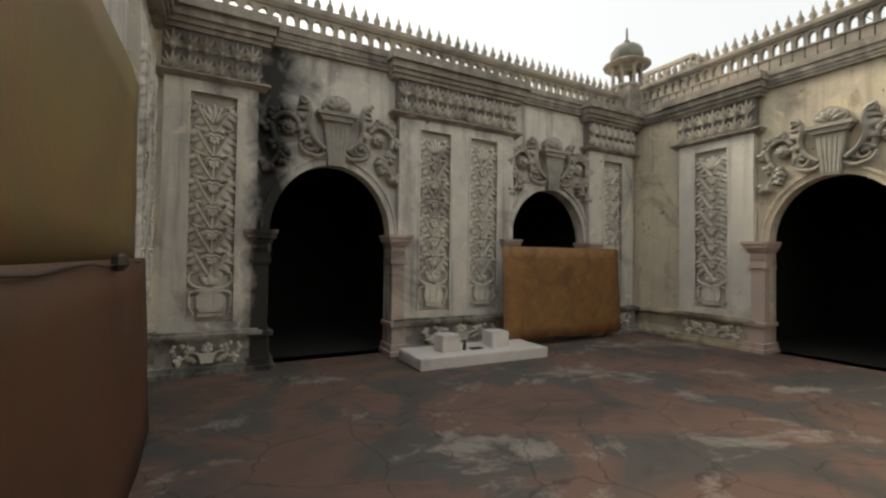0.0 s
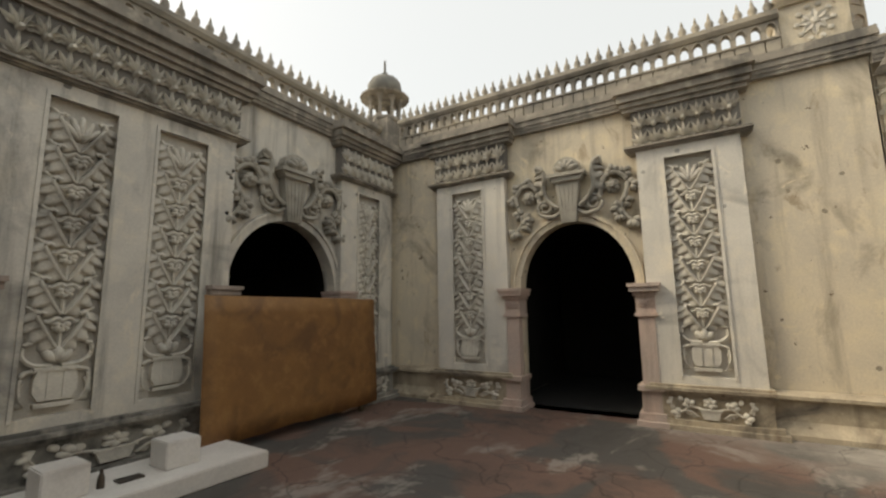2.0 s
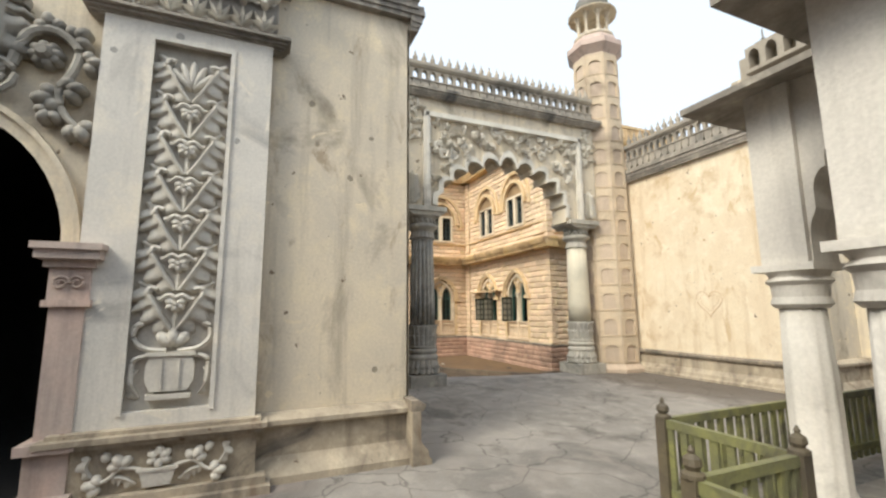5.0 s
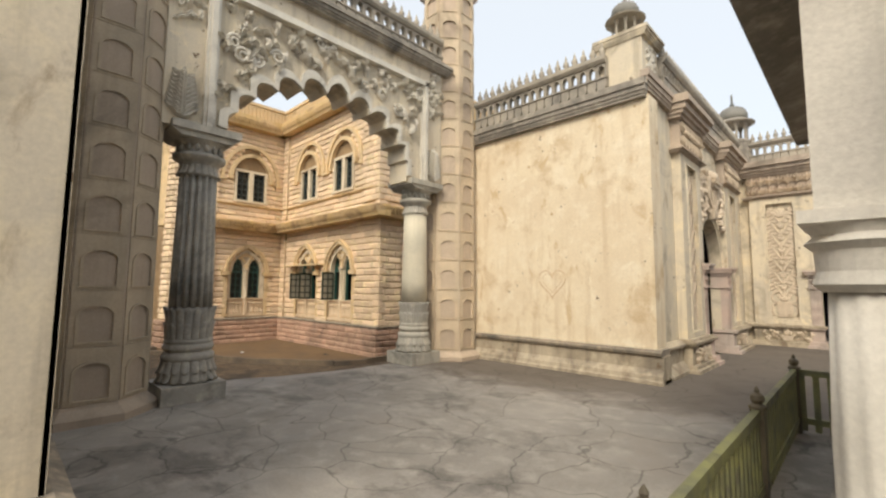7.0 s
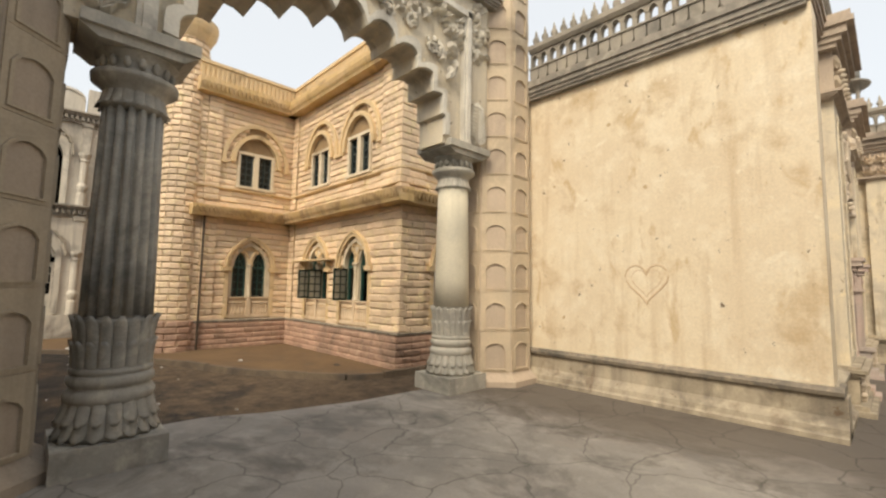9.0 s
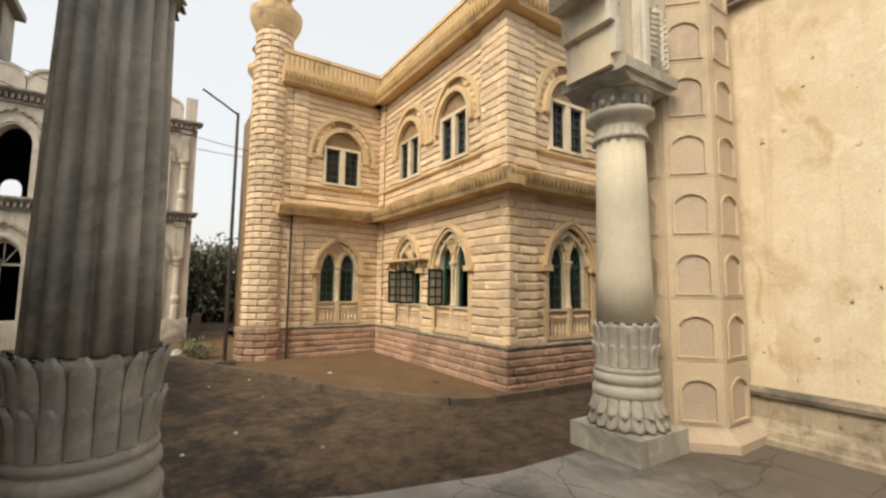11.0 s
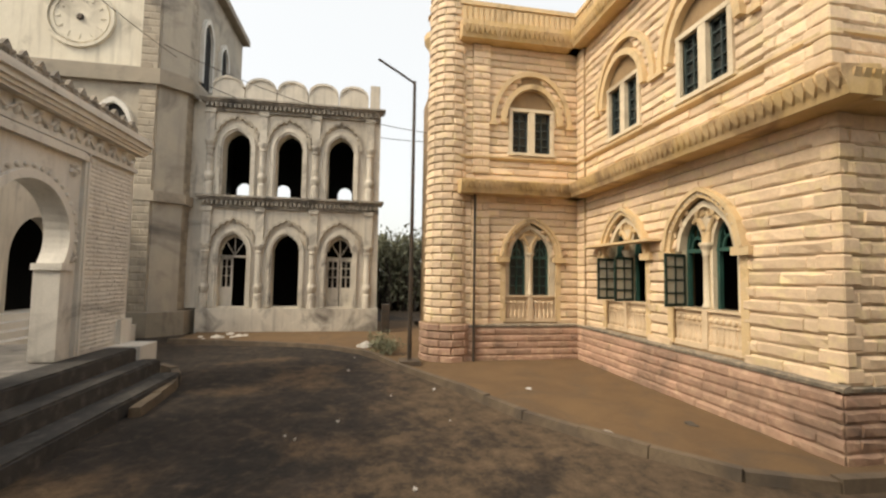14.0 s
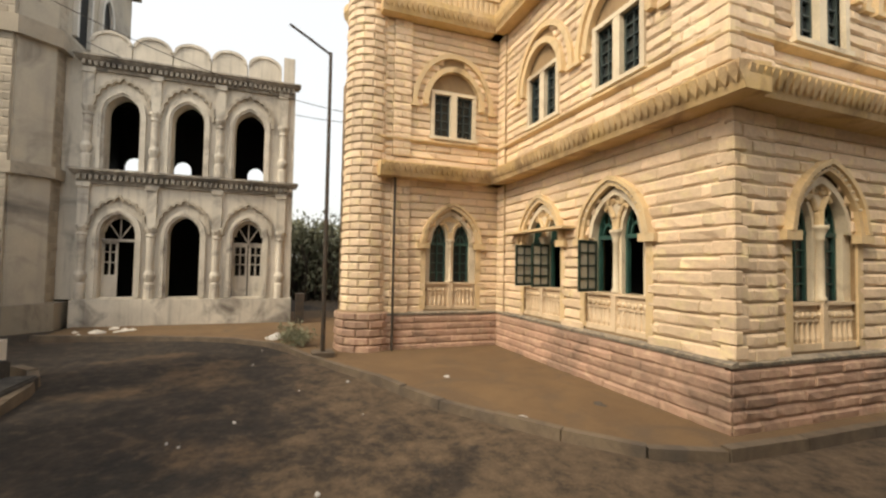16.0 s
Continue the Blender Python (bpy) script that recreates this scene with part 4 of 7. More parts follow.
balustrade("balustrade_east", EAST, 0.5, 7.0, 5.06, "weathered arched balustrade with a row of pointed finials", depth=0.02)
court_wall("wall_southeast", EAST_S, -0.35, 7.25, e_items, "cream stained court wall with carved pilasters and one arched doorway", wall_mat=plaster_warm, carved=WARM, edge_mat=rose_moulding)
balustrade("balustrade_southeast", EAST_S, 0.5, 7.0, 5.06, "weathered arched balustrade with a row of pointed finials", depth=0.02)
court_wall("wall_south", SOUTH, -0.9, 9.35, n_items, "pinkish stained court wall with carved pilasters and arched doorways", wall_mat=plaster_warm, carved=WARM, edge_mat=rose_moulding)
balustrade("balustrade_south", SOUTH, -0.75, 8.5, 5.08, "weathered arched balustrade with a row of pointed finials", depth=-0.1)


def end_wall(name, y, face, label, x1=12.5, body=plaster_warm):
    """A plain block end beside the gate: plinth, smooth plaster and a cornice."""
    w = base(name, label, "wall", kind="structure")
    m = wall_frame((0, y, 0), (1, 0, 0), (0, face, 0))
    bm = bmesh.new()
    box(bm, 9.35, x1 + 0.6, -0.6, 0.0, -0.05, 5.0, m)
    part("wall_body", bm, body, w)
    bm = bmesh.new()
    box(bm, 8.8, 9.35, -0.02, 0.003, 0.5, 4.65, m)
    part("wall_skin", bm, body, w)
    bm = bmesh.new()
    x0, cap, back = (8.52, 0.49, -0.05) if face < 0 else (8.6, 0.42, -0.3)
    prism(bm, [(back, 0.0), (0.15, 0.0), (0.15, 0.05), (0.12, 0.07), (0.11, 0.13), (0.06, 0.19), (0.04, 0.22), (0.04, cap), (back, cap)], 0, x0, x1, m)
    part("plinth", bm, grime_mat, w)
    bm = bmesh.new()
    prism(bm, [(back, cap), (0.06, cap), (0.09, cap + 0.02), (0.1, cap + 0.06), (0.03, cap + 0.1), (back, cap + 0.1)], 0, x0 + 0.02, x1, m)
    part("plinth_cap", bm, ledge_mat, w)
    if face > 0:
        bm = bmesh.new()
        box(bm, 8.7, 8.8, -0.42, 0.003, cap, 4.65, m)
        part("corner_strip", bm, body, w)
    bm = bmesh.new()
    cornice(bm, m, 8.78, x1, 4.6, 0.16, 0.3)
    part("cornice", bm, moulding_mat, w)
    return w, m


wn_, m_end_n = end_wall("wall_block_north", -0.35, -1, "cream plaster block end with peeling stains and a moulded plinth")
ws_, m_end_s = end_wall("wall_block_south", MIRROR_Y + 0.35, 1, "cream plaster block end with rust streaks and a moulded plinth", body=ochre_plaster)
balustrade("balustrade_block_south", m_end_s, 9.35, 12.3, 4.92, "weathered arched balustrade with a row of pointed finials", depth=0.03)
balustrade("balustrade_block_north", m_end_n, 9.35, 12.3, 4.92, "weathered arched balustrade with a row of pointed finials", depth=0.03)
bm = bmesh.new()
for y0, y1 in ((-0.2, 9.5), (MIRROR_Y - 9.5, MIRROR_Y + 0.2)):
    box(bm, 9.35, 13.0, y0, y1, 5.0, 5.05)
box(bm, -3, 9.35, 7.8, 13, 5.0, 5.05)
box(bm, -3, 9.35, MIRROR_Y - 13, MIRROR_Y - 7.8, 5.0, 5.05)
tagged(part("roof", bm, plaster), "flat plaster roof slab", "roof", kind="structure")
bm = bmesh.new()
for y0, y1 in ((-0.36, 9.5), (MIRROR_Y - 9.5, MIRROR_Y + 0.36)):
    box(bm, 13.1, 13.3, y0, y1, LOW, 5.0)
tagged(part("wall_back", bm, plaster), "plain plaster back wall of the court wings", "wall", kind="structure")
# west side of the court
bm = bmesh.new()
box(bm, -1.4, -0.8, -16.0, 7.0, -0.05, 5.1)
box(bm, -0.8, -0.7, 5.3, 6.55, 0.5, 4.0)
tagged(part("wall_west", bm, plaster), "grey plaster wall closing the court", "wall", kind="structure")
WEST = wall_frame((-0.8, 0, 0), (0, 1, 0), (1, 0, 0))
bm = bmesh.new()
cornice(bm, WEST, -16, 6.9, 4.6, 0.3, 0.4)
tagged(part("trim_west", bm, moulding_mat), "dark moulded cornice of the court wall", "trim", kind="structure")
for s in (5.6, 6.2):
    w_rel = piece("relief_panel", RELIEF, bpy.data.objects["wall_west"], m=at(WEST, s, 0.1, 0.7, 0.8, 0.6, 1.0))


def pedestal(name, m, s, z, size=0.72, h=0.62):
    """A roof pedestal with a carved medallion and a small open pinnacle."""
    p = base(name, "plaster roof pedestal with a carved medallion and open pinnacle", "pedestal")
    bm = bmesh.new()
    box(bm, s - size / 2, s + size / 2, -size, 0.02, z - 0.22, z + h, m)
    part("body", bm, plaster_warm, p)
    bm = bmesh.new()
    cornice(bm, m, s - size / 2 + 0.02, s + size / 2 - 0.02, z + h, 0.14, 0.16, back=-size - 0.05)
    part("cap", bm, plaster_warm, p)
    bm = bmesh.new()
    flower(bm, s, z + 0.3, 0.2, 0.05, 8, m)
    for k in range(10):
        a = 2 * math.pi * k / 10
        knob(bm, s + 0.19 * math.cos(a), z + 0.3 + 0.24 * math.sin(a), 0.04, 0.05, m, 6)
    part("medallion", bm, relief_mat, p)
    q = m @ Vector((s, -size / 2, z + h + 0.16))
    chhatri(p, q, 0.62)
    return p


def chhatri(parent, q, k=1.0, n=8, mat=bal_mat):
    """An open turret top: a ring of colonettes, an eave, a ribbed dome and a spike."""
    t = Matrix.Translation(q) @ Matrix.Scale(k, 4)
    bm = bmesh.new()
    lathe(bm, [(0.42, 0), (0.46, 0.05), (0.46, 0.1), (0.4, 0.14)], 16, t)
    part("turret_base", bm, mat, parent)
    for i in range(n):
        a = 2 * math.pi * (i + 0.5) / n
        bm = bmesh.new()
        lathe(bm, [(0.055, 0.13), (0.035, 0.2), (0.035, 0.5), (0.055, 0.56), (0.1, 0.66)], 8, t @ Matrix.Translation((0.34 * math.cos(a), 0.34 * math.sin(a), 0)))
        part("colonette", bm, mat, parent)
    bm = bmesh.new()
    lathe(bm, [(0.4, 0.64), (0.55, 0.66), (0.56, 0.69), (0.42, 0.76), (0.36, 0.8)], 16, t)
    part("eave", bm, mat, parent)
    bm = bmesh.new()
    lathe(bm, [(0.34, 0.78), (0.39, 0.9), (0.38, 1.02), (0.3, 1.14), (0.16, 1.22), (0.08, 1.25)], 24, t, flute=0.06, flutes=12)
    part("dome", bm, lead, parent, smooth=True)
    bm = bmesh.new()
    lathe(bm, [(0.1, 1.24), (0.05, 1.27), (0.07, 1.31), (0.03, 1.35), (0.025, 1.6), (0.004, 1.66)], 8, t)
    part("spike", bm, lead, parent)


pedestal("roof_pedestal", EAST, 0.12, 5.08)
pedestal("roof_pedestal", EAST_S, 0.04, 5.08, size=0.76)
for y, face in ((7.55, 1), (MIRROR_Y - 7.55, -1)):
    c = base("corner_turret", "small domed open turret on the court corner", "turret", group="corner turrets")
    bm = bmesh.new()
    box(bm, 8.5, 9.3, y - 0.4, y + 0.4, 5.05, 5.72)
    part("pier", bm, moulding_mat, c)
    chhatri(c, Vector((8.9, y, 5.72)), 1.0, mat=moulding_mat)

# ---- gate ----
GX, GY = 12.8, -3.95
GATE = wall_frame((12.55, 0, 0), (0, 1, 0), (-1, 0, 0))
gate = base("gate", "cusped gateway arch with carved floral spandrels on two columns", "gate", kind="structure")
bm = bmesh.new()
cus = cusped_curve(GY, 1.55, 3.6, 1.03, cusps=11, deep=0.2, tip=0.1)
arch_wall(bm, -6.45, -1.45, 3.5, 5.95, -0.5, 0.0, [(cus, 3.5)], GATE)
part("arch_wall", bm, plaster_warm, gate)
bm = bmesh.new()
for s0, s1, z0, z1 in ((-6.0, -5.85, 3.5, 5.62), (-2.05, -1.9, 3.5, 5.62), (-6.0, -1.9, 5.5, 5.62)):
    box(bm, s0, s1, 0.0, 0.08, z0, z1, GATE)
    box(bm, s0 + 0.04, s1 - 0.04 if s1 - s0 < 1 else s1, 0.08, 0.11, z0, z1 if s1 - s0 < 1 else z1 - 0.03, GATE)
part("panel_frame", bm, relief_mat, gate)
bm = bmesh.new()
band(bm, cus, cusped_curve(GY, 1.64, 3.62, 1.12, cusps=11, deep=0.23, tip=0.12), 0.0, 0.06, GATE)
part("archivolt", bm, relief_mat, gate)
bm = bmesh.new()
rng = random.Random(4)
for i in range(210):
    s, z = rng.uniform(-5.8, -2.1), rng.uniform(3.75, 5.45)
    e = ((s - GY) / 1.88) ** 2 + max(0, (z - 3.62) / 1.36) ** 2
    if e < 1.02:
        continue
    if i % 5 == 0:
        scroll(bm, s, z, 0.11, rng.choice((-1, 1)), 0.09, GATE, start=rng.uniform(0, 6))
    elif i % 5 == 1:
        flower(bm, s, z, 0.1, 0.08, 5, GATE, rng.uniform(0, 70))
    else:
        leaf(bm, s, z, rng.uniform(0, 360), rng.uniform(0.16, 0.26), 0.06, 0.09, GATE, curl=rng.uniform(-1, 1), lobes=2)
part("spandrel_relief", bm, relief_mat, gate)
bm = bmesh.new()
for side in (-6.22, -1.68):
    for i in range(34):
        leaf(bm, side + rng.uniform(-0.15, 0.15), rng.uniform(5.0, 5.85), rng.uniform(0, 360), 0.17, 0.05, 0.06, GATE, lobes=2)
    for k in range(9):
        f = k / 8
        for a in (-50, 0, 50):
            leaf(bm, side + 0.02, 3.62 + 0.5 * f, a, 0.26 * (1 - 0.35 * f), 0.055, 0.08, GATE, lobes=2)
part("side_relief", bm, relief_mat, gate)
bm = bmesh.new()
cornice(bm, GATE, -6.5, -1.4, 5.92, 0.2, 0.2, back=-0.6)
part("cornice", bm, moulding_mat, gate)
bm = bmesh.new()
for y in (-1.97, -5.98):
    box(bm, y - 0.42, y + 0.42, -0.62, 0.12, 3.46, 3.56, GATE)
    prism(bm, [(y - 0.3, 3.38), (y + 0.3, 3.38), (y + 0.42, 3.46), (y - 0.42, 3.46)], 1, -0.58, 0.08, GATE)
part("abacus", bm, column_mat, gate)
balustrade("balustrade_gate", GATE, -6.45, -1.45, 6.12, "pale arched balustrade over the gateway", pitch=0.2, depth=-0.05)


def petal_ring(bm, t, r0, z0, r1, z1, flare, n, thick=0.03):
    """A ring of carved petals from one height to another whose rounded tips lean outwards."""
    for i in range(n):
        mid = 2 * math.pi * i / n
        rows = []
        for k in range(6):
            f = k / 5
            r, z = r0 + (r1 - r0) * f + flare * f ** 3, z0 + (z1 - z0) * f
            w = math.pi / n * (0.96 if k < 4 else 0.8 if k == 4 else 0.3)
            rows.append([bm.verts.new(t @ Vector((rr * math.cos(mid + a), rr * math.sin(mid + a), z))) for a, rr in ((-w, r), (-w * 0.5, r + thick * 0.8), (0, r + thick * 0.55), (w * 0.5, r + thick * 0.8), (w, r))])
        rows.append([bm.verts.new(t @ Vector(((r1 - 0.03) * math.cos(mid + a), (r1 - 0.03) * math.sin(mid + a), z1 - 0.12 * (z1 - z0)))) for a in (-w, -w * 0.5, 0, w * 0.5, w)])
        for lo, hi in zip(rows, rows[1:]):
            for j in range(4):
                bm.faces.new((lo[j], lo[j + 1], hi[j + 1], hi[j]))


def column(name, x, y, mat_low, mat_shaft, label, flutes):
    c = base(name, label, "column")
    t = Matrix.Translation((x, y, 0)) @ Matrix.Diagonal((0.8, 0.8, 1, 1))
    bm = bmesh.new()
    box(bm, -0.46, 0.46, -0.46, 0.46, 0.0, 0.22, t)
    part("plinth", bm, mat_low, c)
    bm = bmesh.new()
    lathe(bm, [(0.39, 0.22), (0.4, 0.26), (0.38, 0.31), (0.35, 0.4), (0.335, 0.48), (0.365, 0.49), (0.388, 0.52), (0.388, 0.56), (0.365, 0.59), (0.335, 0.6), (0.335, 0.615), (0.355, 0.625), (0.375, 0.65), (0.37, 0.69), (0.35, 0.705), (0.335, 0.71), (0.355, 0.725), (0.36, 0.75), (0.33, 0.77)], 32, t)
    part("base_mouldings", bm, mat_low, c, smooth=True)
    bm = bmesh.new()
    for r0, z0, r1, z1, flare, n in ((0.355, 0.5, 0.395, 0.34, 0.03, 18), (0.375, 0.38, 0.41, 0.23, 0.03, 18), (0.325, 0.77, 0.33, 0.98, 0.03, 18), (0.32, 0.9, 0.33, 1.18, 0.045, 18)):
        petal_ring(bm, t, r0, z0, r1, z1, flare, n)
    part("leaf_collar", bm, mat_low, c, smooth=True)
    bm = bmesh.new()
    lathe(bm, [(0.325, 0.77), (0.31, 1.0), (0.325, 1.12), (0.33, 1.15), (0.28, 1.16)], 32, t)
    part("collar", bm, mat_low, c, smooth=True)
    bm = bmesh.new()
    lathe(bm, [(0.322, 1.17), (0.316, 1.6), (0.298, 2.3), (0.282, 2.93)], 192 if flutes else 32, t, flute=0.2 if flutes else 0.0, flutes=flutes)
    part("shaft", bm, mat_shaft, c, smooth=True)
    bm = bmesh.new()
    lathe(bm, [(0.26, 2.9), (0.31, 2.93), (0.3, 2.97), (0.275, 3.0), (0.275, 3.06), (0.33, 3.11), (0.4, 3.15), (0.405, 3.2), (0.31, 3.23), (0.32, 3.32), (0.38, 3.36), (0.4, 3.4), (0.28, 3.41)], 32, t)
    part("capital", bm, mat_low, c, smooth=True)
    bm = bmesh.new()
    petal_ring(bm, t, 0.275, 3.06, 0.3, 2.92, 0.03, 18, 0.02)
    for n, z, r in ((16, 3.28, 0.335),):
        for i in range(n):
            a = 2 * math.pi * i / n
            lathe(bm, [(0.012, -0.05), (0.036, -0.02), (0.036, 0.02), (0.012, 0.05)], 6, t @ Matrix.Translation((r * math.cos(a), r * math.sin(a), z)))
    part("bead_ring", bm, mat_low, c, smooth=True)
    return c


column("gate_column", GX, -1.98, column_dark, column_dark, "grey fluted stone column with a leafy base", 16)
column("gate_column", GX, -5.98, column_mat, column_pale, "pale plastered stone column with a grey leafy base", 0)


def minaret(name, x, y, panel, body, top=8.1):
    """An eight-sided tower with rows of arched panels and an open turret on top."""
    mt = base(name, "eight-sided cream minaret with rows of arched panels", "minaret")
    R = 0.62
    t = Matrix.Translation((x, y, 0))
    bm = bmesh.new()
    lathe(bm, [(R + 0.14, 0), (R + 0.14, 0.08), (R + 0.03, 0.16), (R, 0.2), (R - 0.015, 4.0), (R - 0.06, top)], 8, t, phase=math.pi / 8)
    part("shaft", bm, body, mt)
    side = 2 * R * math.sin(math.pi / 8)
    apo = R * math.cos(math.pi / 8)
    bm = bmesh.new()
    w = side * 0.62
    c = arch_curve(0, w / 2, 0.5, 0.12, "point", n=8)
    inner = [(-w / 2, 0.07)] + c + [(w / 2, 0.07)]
    ring = [(-w / 2 - 0.03, 0.045)] + arch_curve(0, w / 2 + 0.03, 0.5, 0.155, "point", n=8) + [(w / 2 + 0.03, 0.045)]
    hs = side / 2 - 0.012
    rim = [(-hs, 0.0), (-hs, 0.45), (-hs, 0.6), (-hs, 0.78), (-hs, 0.86), (0.0, 0.86), (hs, 0.86), (hs, 0.78), (hs, 0.6), (hs, 0.45), (hs, 0.0)]
    loops = [[(x, -0.02, z) for x, z in inner], [(x, 0.036, z) for x, z in inner], [(x, 0.036, z) for x, z in ring], [(x, 0.022, z) for x, z in ring], [(x, 0.022, z) for x, z in rim], [(x, -0.02, z) for x, z in rim]]
    rows = [[bm.verts.new(p) for p in loop] for loop in loops]
    for lo, hi in zip(rows, rows[1:]):
        for i in range(len(lo)):
            j = (i + 1) % len(lo)
            bm.faces.new((lo[i], lo[j], hi[j], hi[i]))
    me = bpy.data.meshes.new("arched_panel")
    bmesh.ops.recalc_face_normals(bm, faces=bm.faces)
    bm.to_mesh(me)
    bm.free()
    me.materials.append(panel)
    for i in range(8):
        q = t @ Matrix.Rotation(math.pi / 4 * i, 4, "Z") @ Matrix.Translation((0, apo, 0))
        for k in range(13):
            taper = 1 - 0.006 * k
            piece("arched_panel", me, mt, m=t @ Matrix.Rotation(math.pi / 4 * i, 4, "Z") @ Matrix.Translation((0, apo * taper - 0.008, 0.2 + k * 0.6)) @ Matrix.Diagonal((taper, 1, 0.69, 1)))
    bm = bmesh.new()
    lathe(bm, [(R - 0.06, top - 0.05), (R + 0.03, top + 0.05), (R + 0.12, top + 0.14), (R + 0.12, top + 0.28), (R, top + 0.34), (R - 0.06, top + 0.5), (0.45, top + 0.52)], 8, t, phase=math.pi / 8)
    part("ring", bm, pink_mat, mt)
    chhatri(mt, Vector((x, y, top + 0.5)), 1.15, mat=plaster_warm)
    return mt


pale_panel = surface("pale_panel_plaster", [(0.62, 0.50, 0.35), (0.52, 0.43, 0.31)], 1.2, stain=(0.3, 0.24, 0.17), streak=0.25)
# Darker copy of pale_panel, with the north minaret's shade painted in.
shaded_panel = surface("shaded_panel_plaster", [(0.44, 0.36, 0.26), (0.35, 0.295, 0.22)], 1.2, stain=(0.19, 0.16, 0.12), streak=0.45)
minaret("minaret", 12.85, -0.93, shaded_panel, shaded_rose)
minaret("minaret", 12.85, -6.98, pale_panel, rose_plaster)

heart = [(0.28 * math.sin(a) ** 3, 0.0, 0.29 * (0.8125 * math.cos(a) - 0.3125 * math.cos(2 * a) - 0.125 * math.cos(3 * a) - 0.0625 * math.cos(4 * a))) for a in (2 * math.pi * i / 28 for i in range(29))]
bm = bmesh.new()
tube(bm, heart, 0.017, 6, m_end_s @ Matrix.Translation((10.52, -0.008, 1.58)))
tube(bm, [(0.7 * x, y, 0.7 * z) for x, y, z in heart], 0.012, 6, m_end_s @ Matrix.Translation((10.52, -0.008, 1.58)))
part("heart_mark", bm, faint_mark, ws_, "faint heart scratched into the plaster")

# a stair head on the roofs behind the court corner
kiosk = base("stair_head", "distant grey-brown stair head with a railed parapet above the roofs", "roof kiosk")
bm = bmesh.new()
box(bm, 14.2, 15.7, 9.2, 10.9, LOW, 7.85)
part("body", bm, tower_mat, kiosk)
bm = bmesh.new()
box(bm, 14.05, 15.85, 9.05, 11.05, 7.85, 8.0)
box(bm, 14.05, 15.85, 9.05, 9.2, 8.48, 8.6)
box(bm, 14.05, 14.2, 9.2, 11.05, 8.48, 8.6)
part("cornice", bm, tower_mat, kiosk)
for i in range(10):
    for x, y in ((14.12 + i * 0.185, 9.12), (14.12, 9.12 + i * 0.205)):
        if i or y == 9.12:
            bm = bmesh.new()
            lathe(bm, [(0.05, 8.0), (0.07, 8.15), (0.04, 8.3), (0.05, 8.48)], 6, Matrix.Translation((x, y, 0)))
            part("baluster", bm, tower_mat, kiosk)

# ---- ochre stone building ----
def ashlar(parent, m, s0, s1, z0, z1, holes, course, length, mat, name="stone", near=None, seed=1, deep=0.034):
    """Rough-faced stone courses over a wall, skipping rectangles; stones inside the near stretch are pieces of their own."""
    rng = random.Random(seed)
    rest_v, rest_f = [], []
    count = 0
    meshes = {}
    n = round((z1 - z0) / course)
    h = (z1 - z0) / n
    for r in range(n):
        za, zb = z0 + r * h, z0 + (r + 1) * h
        spans = [(s0, s1)]
        for a, b, c, d in holes:
            if c < (za + zb) / 2 < d:
                spans = [p for q in spans for p in ((q[0], min(q[1], a)), (max(q[0], b), q[1])) if p[1] - p[0] > 0.03]
        for a, b in spans:
            x = a
            first = length * (0.5 if r % 2 else 1.0)
            while x < b - 0.02:
                w = min(first * rng.uniform(0.85, 1.15), b - x)
                if b - x - w < 0.1:
                    w = b - x
                first = length
                out = deep * (0.6 + 0.5 * rng.random())
                g, e, f = 0.006, min(0.012, w * 0.3), min(0.045, h * 0.3)
                jag = min(0.016, w * 0.08)
                loc = []
                for i, x0 in enumerate((0.001, e, w * rng.uniform(0.28, 0.4), w * rng.uniform(0.6, 0.72), w - e, w - 0.001)):
                    for j, zz in enumerate((g, f, h - f, h - g)):
                        inside = 0 < i < 5 and 0 < j < 3
                        loc.append((x0 + (rng.uniform(-jag, jag) if 1 < i < 4 else 0.0), out * rng.uniform(0.5, 1.25) if inside else out * 0.3 if 0 < j < 3 else 0.0, zz + (rng.uniform(-0.014, 0.014) if inside else 0.0)))
                faces = [(i * 4 + j, i * 4 + j + 1, i * 4 + j + 5, i * 4 + j + 4) for i in range(5) for j in range(3)]
                if near and near[0] <= x <= near[1] and near[2] <= za <= near[3] and count < 300:
                    key = (round(w, 1), count % 5)
                    if key not in meshes:
                        me = bpy.data.meshes.new(name)
                        me.from_pydata(loc, [], faces)
                        me.materials.append(mat)
                        meshes[key] = (me, w)
                    me, w0 = meshes[key]
                    piece(name, me, parent, m=m @ Matrix.Translation((x, 0, za)) @ Matrix.Diagonal((w / w0, 1, 1, 1)))
                    count += 1
                else:
                    k = len(rest_v)
                    rest_v += [m @ Vector((p[0] + x, p[1], p[2] + za)) for p in loc]
                    rest_f += [tuple(i + k for i in f) for f in faces]
                x += w
    if rest_v:
        me = bpy.data.meshes.new("stonework")
        me.from_pydata(rest_v, [], rest_f)
        me.materials.append(mat)
        fix = bmesh.new()
        fix.from_mesh(me)
        fix.to_mesh(me)
        fix.free()
        piece("stonework", me, parent, kind="stuff")


